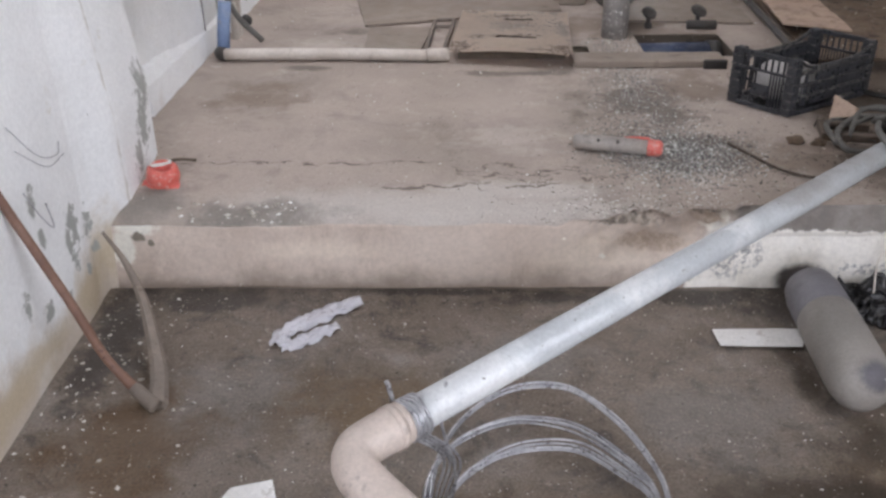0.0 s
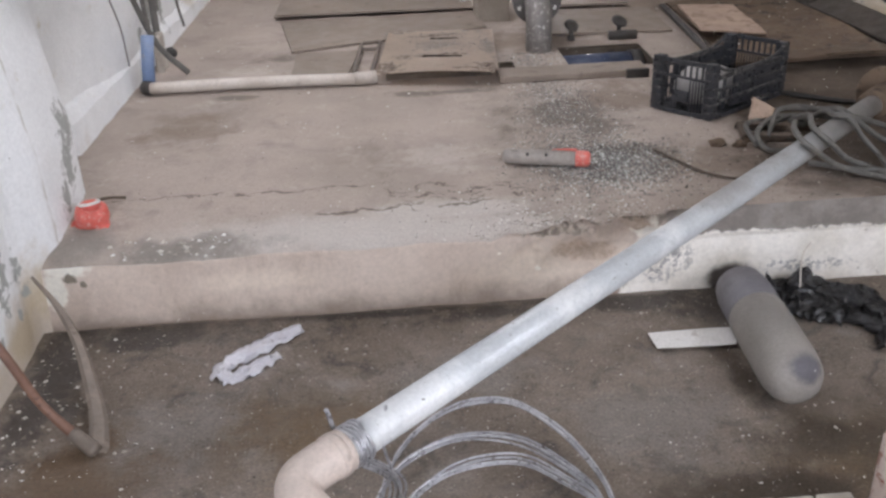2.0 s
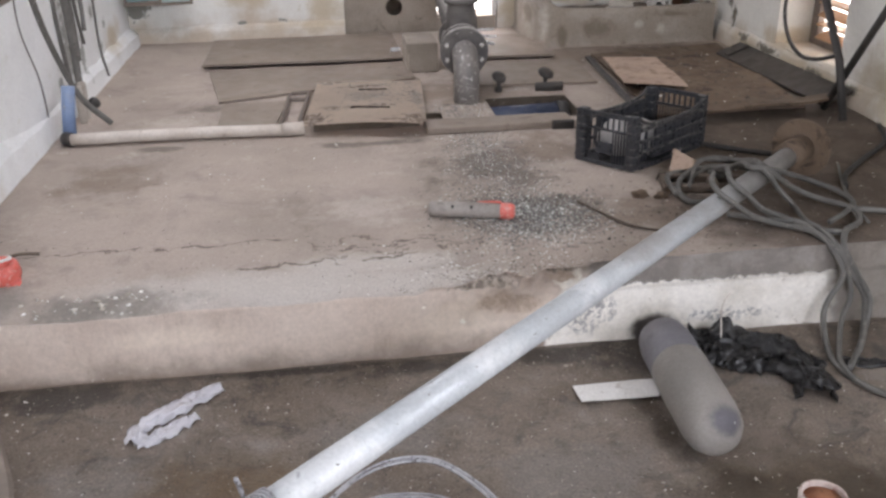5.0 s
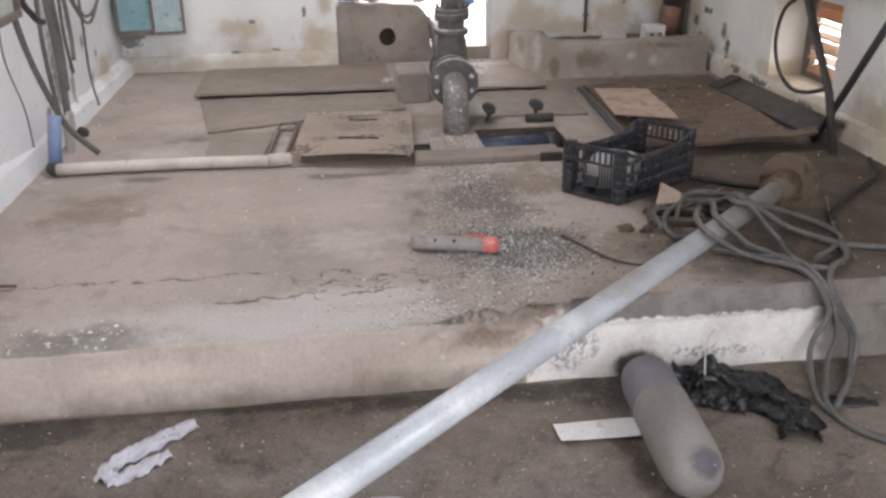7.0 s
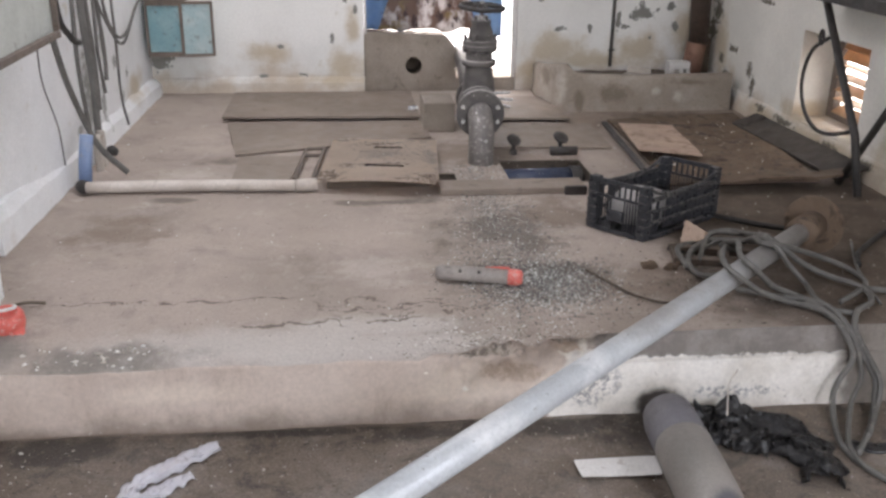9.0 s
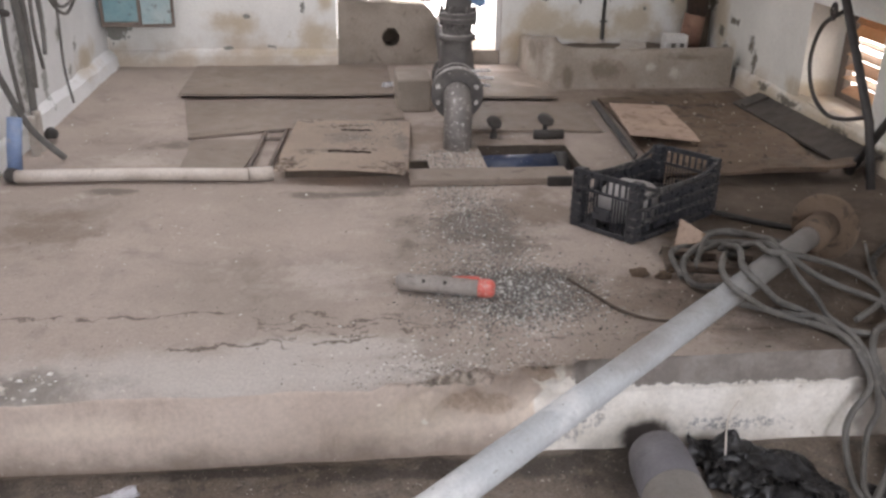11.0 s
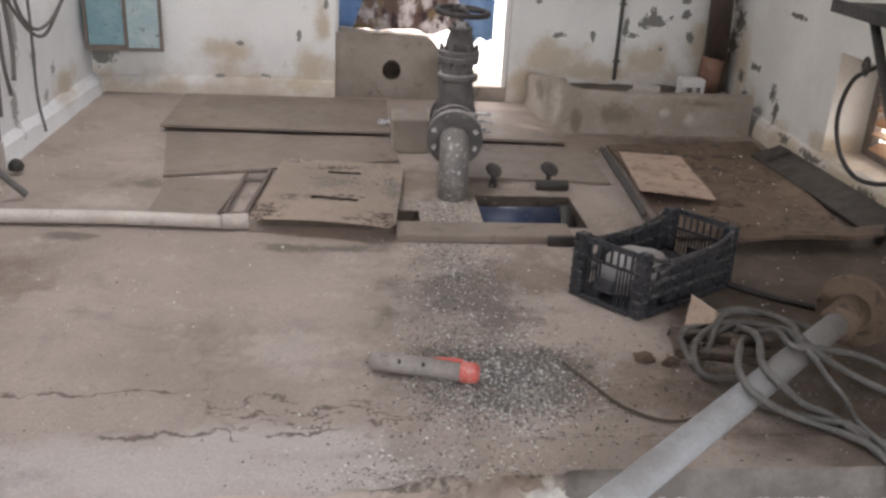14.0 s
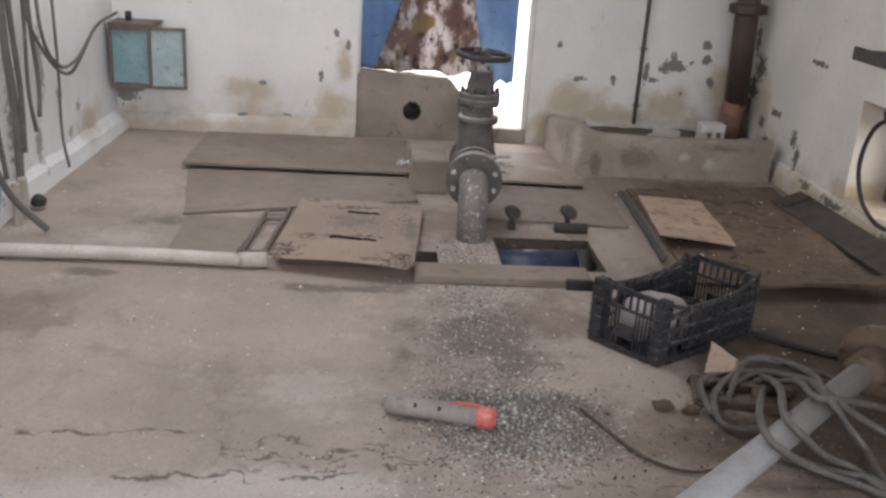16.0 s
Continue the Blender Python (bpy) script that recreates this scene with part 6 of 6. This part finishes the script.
CLOD_CABLE = worn("muddy_cable", (0.09, 0.068, 0.052), (0.13, 0.10, 0.078), (0.05, 0.04, 0.032), 0.8, scale=14)
cable("thin_cable", [(1.07, 3.77, 0.33), (1.12, 3.66, 0.33), (1.2, 3.50, 0.33), (1.31, 3.425, 0.33), (1.42, 3.45, 0.335), (1.52, 3.56, 0.335)], 0.005, CLOD_CABLE, "thin dark cable curving over the platform")
for i, (x, y, s) in enumerate([(1.345, 3.80, 0.04), (1.43, 3.77, 0.03), (1.50, 3.82, 0.032)]):
    lump("rusty_scrap", (x, y, 0.33), (s, s * 0.55, 0.018), RUSTY, "brown rusty scrap on the platform", "scrap", 3.0 + i, 0.5, 2, "rusty scraps")
tagged(slab("cardboard_scrap", [(1.545, 3.99), (1.69, 4.0), (1.69, 4.03), (1.605, 4.12)], ZP + 0.03, 0.004, TAN, lift=(0, 0.0, 0.02, 0.055), n=6, seed=30), "torn tan cardboard scrap beside the crate", "cardboard")
CLOD = worn("grimy_brown_cast_iron", (0.10, 0.075, 0.055), (0.15, 0.115, 0.09), (0.05, 0.04, 0.032), 0.8, scale=14)
br = thing("cast_bracket", "dusty cast bracket with a slot, under the cables", "bracket")
mb = Matrix.Translation((1.66, 3.86, ZP)) @ pose(0, 0, 0, 0, 0, -12)
part("bracket_rail", box(bmesh.new(), -0.15, 0.15, 0.05, 0.09, 0, 0.032, mb, 0.006), CLOD, br)
part("bracket_rail", box(bmesh.new(), -0.15, 0.13, -0.08, -0.04, 0, 0.032, mb, 0.006), CLOD, br)
part("bracket_end", box(bmesh.new(), -0.19, -0.152, -0.08, 0.09, 0, 0.032, mb, 0.006), CLOD, br)
part("bracket_end", box(bmesh.new(), 0.01, 0.05, -0.038, 0.048, 0, 0.032, mb, 0.006), CLOD, br)
chain = bmesh.new()
for k in range(12):
    p = Vector((1.49 + 0.014 * k, 3.98 - 0.017 * k + 0.012 * math.sin(k), ZP + 0.012))
    ring(chain, aim(p, (0.4 if k % 2 else -0.8, 0.5, 1 if k % 2 else 0.2)), 0.012, 0.0035, 10, 5)
tagged(obj("chain", chain, DARKSTEEL, smooth=True), "short dark chain lying on the platform", "chain")

# ---- grey cable coil thrown over the pipe and the step ----
coil = thing("cable_coil", "loops of dusty grey cable over the pipe and step", "cable")
DROPS = [[(1.891, 3.165, 0.308), (1.951, 3.155, 0.216), (2.005, 3.145, 0.133), (2.0, 3.11, 0.05), (1.93, 3.0, 0.016), (1.80, 2.85, 0.015)],
         [(1.87, 3.165, 0.309), (1.909, 3.15, 0.217), (1.862, 3.14, 0.127), (1.842, 3.12, 0.063), (1.80, 3.0, 0.016), (1.77, 2.87, 0.016), (1.81, 2.72, 0.015), (1.93, 2.61, 0.015), (2.12, 2.55, 0.015)],
         [(1.895, 3.16, 0.31), (1.94, 3.15, 0.193), (1.948, 3.14, 0.124), (1.917, 3.12, 0.06), (1.84, 2.99, 0.02), (1.78, 2.86, 0.026), (1.80, 2.74, 0.015), (1.92, 2.64, 0.015), (2.12, 2.58, 0.015)],
         [(1.905, 3.16, 0.32), (1.965, 3.15, 0.22), (2.02, 3.13, 0.12), (1.99, 3.08, 0.03), (1.90, 2.96, 0.016)]]
LOOPS = [[(1.62, 3.64, 0.345), (1.50, 3.66, 0.345), (1.52, 3.82, 0.36), (1.655, 3.98, 0.36), (1.735, 3.96, 0.36), (1.66, 3.68, 0.47), (1.565, 3.434, 0.512), (1.608, 3.378, 0.475), (1.708, 3.43, 0.385), (1.802, 3.427, 0.345), (1.83, 3.30, 0.35)] + DROPS[0],
         [(1.80, 3.92, 0.345), (1.722, 3.87, 0.36), (1.62, 3.70, 0.44), (1.49, 3.43, 0.512), (1.468, 3.308, 0.515), (1.522, 3.30, 0.475), (1.636, 3.366, 0.39), (1.745, 3.375, 0.345), (1.801, 3.313, 0.35), (1.845, 3.24, 0.35)] + DROPS[1],
         [(1.60, 3.90, 0.35), (1.729, 3.983, 0.36), (1.82, 3.97, 0.36), (1.79, 3.75, 0.46), (1.735, 3.59, 0.512), (1.763, 3.528, 0.49), (1.823, 3.55, 0.42), (1.888, 3.52, 0.35), (1.862, 3.38, 0.35), (1.871, 3.26, 0.355)] + DROPS[2],
         [(1.60, 4.03, 0.35), (1.715, 4.10, 0.35), (1.803, 4.105, 0.36), (1.89, 4.05, 0.36), (1.83, 3.80, 0.45), (1.755, 3.60, 0.512), (1.82, 3.568, 0.465), (1.939, 3.635, 0.38), (2.03, 3.593, 0.345), (2.076, 3.505, 0.35), (2.103, 3.44, 0.345), (2.06, 3.34, 0.345), (1.96, 3.26, 0.35)] + DROPS[3],
         [(1.70, 3.93, 0.36), (1.759, 3.92, 0.36), (1.74, 3.72, 0.47), (1.70, 3.545, 0.516), (1.79, 3.565, 0.495), (1.925, 3.652, 0.435), (2.07, 3.74, 0.365), (2.144, 3.677, 0.345), (2.14, 3.528, 0.35), (2.071, 3.449, 0.345), (1.943, 3.348, 0.35)],
         [(1.56, 3.80, 0.345), (1.70, 4.04, 0.37), (1.86, 4.09, 0.345), (1.98, 4.02, 0.345), (2.02, 3.95, 0.345)],
         [(1.60, 3.50, 0.345), (1.66, 3.45, 0.35), (1.748, 3.408, 0.345), (1.822, 3.376, 0.35), (1.87, 3.30, 0.345), (1.96, 3.25, 0.345)],
         [(1.48, 3.72, 0.345), (1.50, 3.90, 0.36), (1.60, 4.00, 0.345), (1.72, 4.02, 0.35), (1.83, 4.02, 0.345), (1.93, 3.97, 0.345)]]
for i, pts in enumerate(LOOPS):
    part("cable_loop", tube(bmesh.new(), spline(pts, 6), 0.0118 - 0.0009 * (i % 3), 8), CABLE, coil, "", True)
cable("floor_cable", [(2.336, 3.99, 0.335), (2.225, 3.75, 0.335), (2.15, 3.53, 0.335), (2.107, 3.35, 0.335)], 0.006, CABLE, "thin grey wire lying on the platform", "wire")
cable("floor_cable", [(2.10, 3.50, 0.335), (2.3, 3.42, 0.335), (2.5, 3.3, 0.335), (2.7, 3.24, 0.335)], 0.013, CABLE, "grey cable trailing along the step edge")
cable("floor_cable", [(1.80, 4.42, 0.335), (2.0, 4.25, 0.335), (2.16, 4.15, 0.335)], 0.012, BLACKCABLE, "black cable running behind the pipe end")
cable("floor_cable", [(2.22, 3.72, 0.335), (2.30, 3.86, 0.335), (2.5, 4.05, 0.335), (2.72, 4.25, 0.335), (2.84, 4.5, 0.335)], 0.012, BLACKCABLE, "black cable running to the side wall")
lump("mud_pile", (2.62, 3.62, 0.31), (0.20, 0.16, 0.05), SOIL, "low pile of dark mud on the platform", "mud", 8.0, 0.5)


# ---- plastic crate ----
# paler copy of the crate plastic: dust, plus rail highlights put into the colour
RAILPL = worn("dusty_highlit_crate_rail", (0.055, 0.053, 0.053), (0.035, 0.035, 0.037), (0.17, 0.16, 0.148), 0.36, scale=11, bump=0.1, third_at=0.52)


# the crate has racked a little out of square
RACKED = Matrix(((1, -0.13, 0, 0), (0, 1, 0, 0), (0, 0, 1, 0), (0, 0, 0, 1)))


def crate():
    cr = thing("plastic_crate", "black plastic produce crate with slotted sides, dusty", "crate")
    L, Wd, Hh, Hs = 0.555, 0.305, 0.25, 0.195
    M = Matrix.Translation((1.405, 4.07, ZP + 0.004)) @ pose(0, 0, 0, 0, 0, 34) @ RACKED

    def add(name, *rows, bevel=0.0, stuff=BLACKPL):
        part(name, boxes(*rows, m=M, bevel=bevel), stuff, cr)

    t = 0.012
    # floor grid
    add("crate_floor", (0.01, L - 0.01, 0.01, Wd - 0.01, 0.0, 0.008))
    for (cx, cy) in ((0, 0), (L - 0.045, 0), (0, Wd - 0.045), (L - 0.045, Wd - 0.045)):
        add("corner_post", (cx, cx + 0.045, cy, cy + 0.045, 0.0, Hh), bevel=0.006)
        for k in range(6):
            z = 0.03 + k * 0.036
            add("post_rib", (cx - 0.0015, cx + 0.0465, cy - 0.0015, cy + 0.0465, z, z + 0.006), stuff=RAILPL)
    for x in (0, L - t):
        add("end_rail", (x, x + t, 0.046, Wd - 0.046, Hh - 0.022, Hh), bevel=0.003)
        add("end_rail", (x, x + t, 0.046, Wd - 0.046, 0.0, 0.02), bevel=0.003)
        add("end_rail", (x, x + t, 0.046, Wd - 0.046, 0.165, 0.176), bevel=0.002)
        for k in range(15):
            y = 0.054 + k * 0.0143
            if x > 0 or k not in (5, 6, 7, 8):
                add("end_bar", (x + 0.003, x + t - 0.003, y, y + 0.0035, 0.021, 0.164))
            if k % 2 == 0:
                add("end_bar", (x + 0.002, x + t - 0.002, y, y + 0.006, 0.177, Hh - 0.023))
        add("label_plate", (x - 0.002, x + t, 0.118, 0.196, 0.06, 0.11), bevel=0.002)
    for y in (0, Wd - t):
        for z0, z1 in ((0.0, 0.022), (0.075, 0.088), (0.125, 0.138), (Hs - 0.018, Hs)):
            lip = 0.005 if y == 0 else -0.005
            add("side_rail", (0.046, L - 0.046, y - max(lip, 0), y + t - min(lip, 0), z0, z1), bevel=0.003, stuff=RAILPL if z0 > 0.01 else BLACKPL)
        add("side_panel", (0.15, L - 0.05, y + 0.004, y + 0.007, 0.036, 0.18))
        for k in range(6):
            x = 0.085 + k * 0.072
            add("side_bar", (x, x + 0.011, y + 0.002, y + t - 0.002, 0.036, Hs - 0.019))
        mid = y + t / 2
        brim = [(0.03, mid, Hh - 0.008), (0.075, mid, Hs + 0.022), (0.15, mid, Hs + 0.004), (L / 2, mid, Hs), (L - 0.15, mid, Hs + 0.004), (L - 0.075, mid, Hs + 0.022), (L - 0.03, mid, Hh - 0.008)]
        part("curved_brim", tube(bmesh.new(), [M @ Vector(p) for p in spline(brim, 5)], 0.0085, 8), RAILPL, cr, "", True)
        for k in range(13):
            x = 0.067 + k * 0.034
            add("side_bar", (x, x + 0.004, y + 0.003, y + t - 0.003, 0.036, 0.124))
    return M


CM = crate()
lump("grey_helmet", CM @ Vector((0.19, 0.16, 0.085)), (0.15, 0.115, 0.105), worn("dusty_grey_plastic", (0.38, 0.36, 0.345), (0.33, 0.315, 0.30), (0.28, 0.26, 0.24), 0.5, scale=7, bump=0.1), "rounded dusty grey plastic shell in the crate", "shell", 5.0, 0.12)
lump("dark_sack", CM @ Vector((0.40, 0.16, 0.05)), (0.11, 0.11, 0.07), BLACKBAG, "dark sack at the bottom of the crate", "sack", 7.0, 0.3)

# ---- loose chips and specks ----
def chips(name, count, place, size, material, label, seed):
    rng = random.Random(seed)
    verts, faces = [], []
    for _ in range(count):
        x, y, z = place(rng)
        s = size * rng.uniform(0.4, 1.3)
        a = rng.uniform(0, 6.28)
        c, d = math.cos(a) * s, math.sin(a) * s
        k, h = rng.uniform(0.3, 0.8), s * rng.uniform(0.3, 0.9)
        i = len(verts)
        verts += [(x + c, y + d, z + 0.001), (x - d * k, y + c * k, z), (x - c, y - d, z + h * 0.4), (x + d * k, y - c * k, z), (x, y, z + h)]
        faces += [(i, i + 1, i + 4), (i + 1, i + 2, i + 4), (i + 2, i + 3, i + 4), (i + 3, i, i + 4)]
    me = bpy.data.meshes.new(name)
    me.from_pydata(verts, [], faces)
    me.materials.append(material)
    return tagged(new(name, me), label, "debris", kind="stuff")


def chip_mat(name, stops):
    s = Shade(name, 0.55, 0.1)
    g = s.nt.nodes.new("ShaderNodeNewGeometry")
    r = s.nt.nodes.new("ShaderNodeValToRGB")
    r.color_ramp.interpolation = "CONSTANT"
    for k, (p, c) in enumerate(stops):
        e = r.color_ramp.elements[k] if k < 2 else r.color_ramp.elements.new(p)
        e.position, e.color = p, (*c, 1)
    s.nt.links.new(g.outputs["Random Per Island"], r.inputs[0])
    return s.done(r.outputs[0])


SWARF = chip_mat("metal_chips", [(0.0, (0.16, 0.155, 0.145)), (0.35, (0.075, 0.07, 0.065)), (0.6, (0.3, 0.29, 0.26)), (0.76, (0.5, 0.49, 0.45)), (0.91, (0.75, 0.74, 0.7))])
PALE = chip_mat("plaster_crumbs", [(0.0, (0.6, 0.56, 0.5)), (0.5, (0.42, 0.38, 0.32)), (0.85, (0.78, 0.76, 0.72))])
DARKBIT = chip_mat("dirt_crumbs", [(0.0, (0.09, 0.075, 0.06)), (0.6, (0.16, 0.13, 0.105)), (0.9, (0.26, 0.22, 0.18))])


def heap(rng):
    while True:
        t = rng.random()
        if t < 0.62:
            x, y = rng.gauss(0.86, 0.15), rng.gauss(3.66, 0.13)
        else:
            y = rng.uniform(3.7, 5.35)
            x = rng.gauss(0.80, 0.10 + 0.06 * (4.6 - y if y < 4.6 else 0))
        if 0.3 < x < 1.45 and 3.3 < y < 5.4 and not in_hole(x, y):
            return x, y, deck_z(x, y)


def deck_any(rng):
    x, y = rng.uniform(XW + 0.05, XE - 0.1), rng.uniform(3.25, 7.2)
    return x, y, deck_z(x, y) + (0.0 if y < 4.7 else 0.002)


def floor_any(rng):
    x, y = rng.uniform(XW + 0.03, 2.4), rng.uniform(1.4, 3.15)
    return x, y, ground_z(x, y)


def floor_wall(rng):
    x, y = XW + 0.02 + abs(rng.gauss(0, 0.22)), rng.uniform(1.5, 3.15)
    return x, y, ground_z(x, y)


def step_foot(rng):
    x, y = rng.uniform(XW, 2.4), YF - 0.045 - abs(rng.gauss(0, 0.09))
    return x, y, ground_z(x, y)


def edge_left(rng):
    x, y = rng.gauss(-0.72, 0.12), rng.gauss(3.25, 0.03)
    return x, max(y, 3.21), deck_z(x, max(y, 3.21))


def broken_edge(rng):
    x, y = rng.gauss(0.62, 0.2), 3.2 + abs(rng.gauss(0, 0.09))
    return x, y, deck_z(x, y)


chips("plaster_crumbs", 420, broken_edge, 0.0062, PALE, "pale crumbs along the broken step edge", 9)
chips("dirt_crumbs", 420, broken_edge, 0.0045, DARKBIT, "dark crumbs along the broken step edge", 10)
def on_sheet(rng):
    return rng.uniform(1.85, 2.6), rng.uniform(4.9, 6.2), ZP + 0.026


def by_coil(rng):
    x, y = rng.gauss(1.75, 0.3), rng.gauss(3.6, 0.22)
    return x, max(y, 3.23), deck_z(x, max(y, 3.23))


def right_side(rng):
    x, y = rng.uniform(1.3, 2.85), rng.uniform(3.3, 4.8)
    return x, y, deck_z(x, y)


chips("dirt_crumbs", 260, on_sheet, 0.013, DARKBIT, "brown scraps and clods strewn on the rusty sheet", 13)
chips("plaster_crumbs", 60, on_sheet, 0.010, PALE, "pale crumbs strewn on the rusty sheet", 14)
chips("dirt_crumbs", 900, by_coil, 0.0052, DARKBIT, "dark dirt under the coiled cables", 15)
chips("dirt_crumbs", 900, right_side, 0.0055, DARKBIT, "dark dirt and mud crumbs by the pipe end", 16)
def on_plate(rng):
    x, y = rng.triangular(0.1, 0.60, 0.58), rng.uniform(4.9, 5.75)
    return x, y, ZP + 0.044 + 0.016 * (5.85 - y)


chips("metal_chips", 380, on_plate, 0.0055, SWARF, "metal chips strewn on the cover plate", 17)
chips("metal_chips", 11000, heap, 0.0052, SWARF, "grey and white metal chips strewn over the platform", 1)
chips("plaster_crumbs", 420, deck_any, 0.0075, PALE, "pale plaster crumbs scattered on the platform", 2)
chips("plaster_crumbs", 700, deck_any, 0.0035, PALE, "tiny pale specks on the platform", 12)
chips("dirt_crumbs", 1300, deck_any, 0.0042, DARKBIT, "dark dirt crumbs scattered on the platform", 3)
chips("plaster_crumbs", 110, floor_any, 0.0085, PALE, "pale plaster crumbs on the lower floor", 4)
chips("plaster_crumbs", 150, floor_wall, 0.0085, PALE, "pale flakes fallen along the wall", 5)
chips("dirt_crumbs", 650, step_foot, 0.006, DARKBIT, "dark crumbs gathered at the foot of the step", 6)
chips("plaster_crumbs", 60, edge_left, 0.012, PALE, "white crumbs on the step edge", 7)
chips("plaster_crumbs", 1900, floor_any, 0.0036, PALE, "tiny pale specks on the lower floor", 11)
chips("dirt_crumbs", 2600, floor_any, 0.0052, DARKBIT, "dark dirt crumbs on the lower floor", 8)


# ---- low kerb of pale bricks close to the camera ----
kerb = tagged(obj("kerb_bed", boxes((0.42, 1.15, 1.80, 2.06, -0.02, 0.012), bevel=0.004), SOIL), "thin mortar bed with a row of pale bricks", "kerb")
for k in range(7):
    x = 0.425 + 0.103 * k
    h = 0.028 + 0.004 * rough(k, 0, 0.8, 3)
    part("brick", boxes((x, x + 0.094, 1.81, 2.072 + 0.006 * rough(k, 3, 0.9, 1), 0.0, h), bevel=0.006), RUBBLE, kerb)
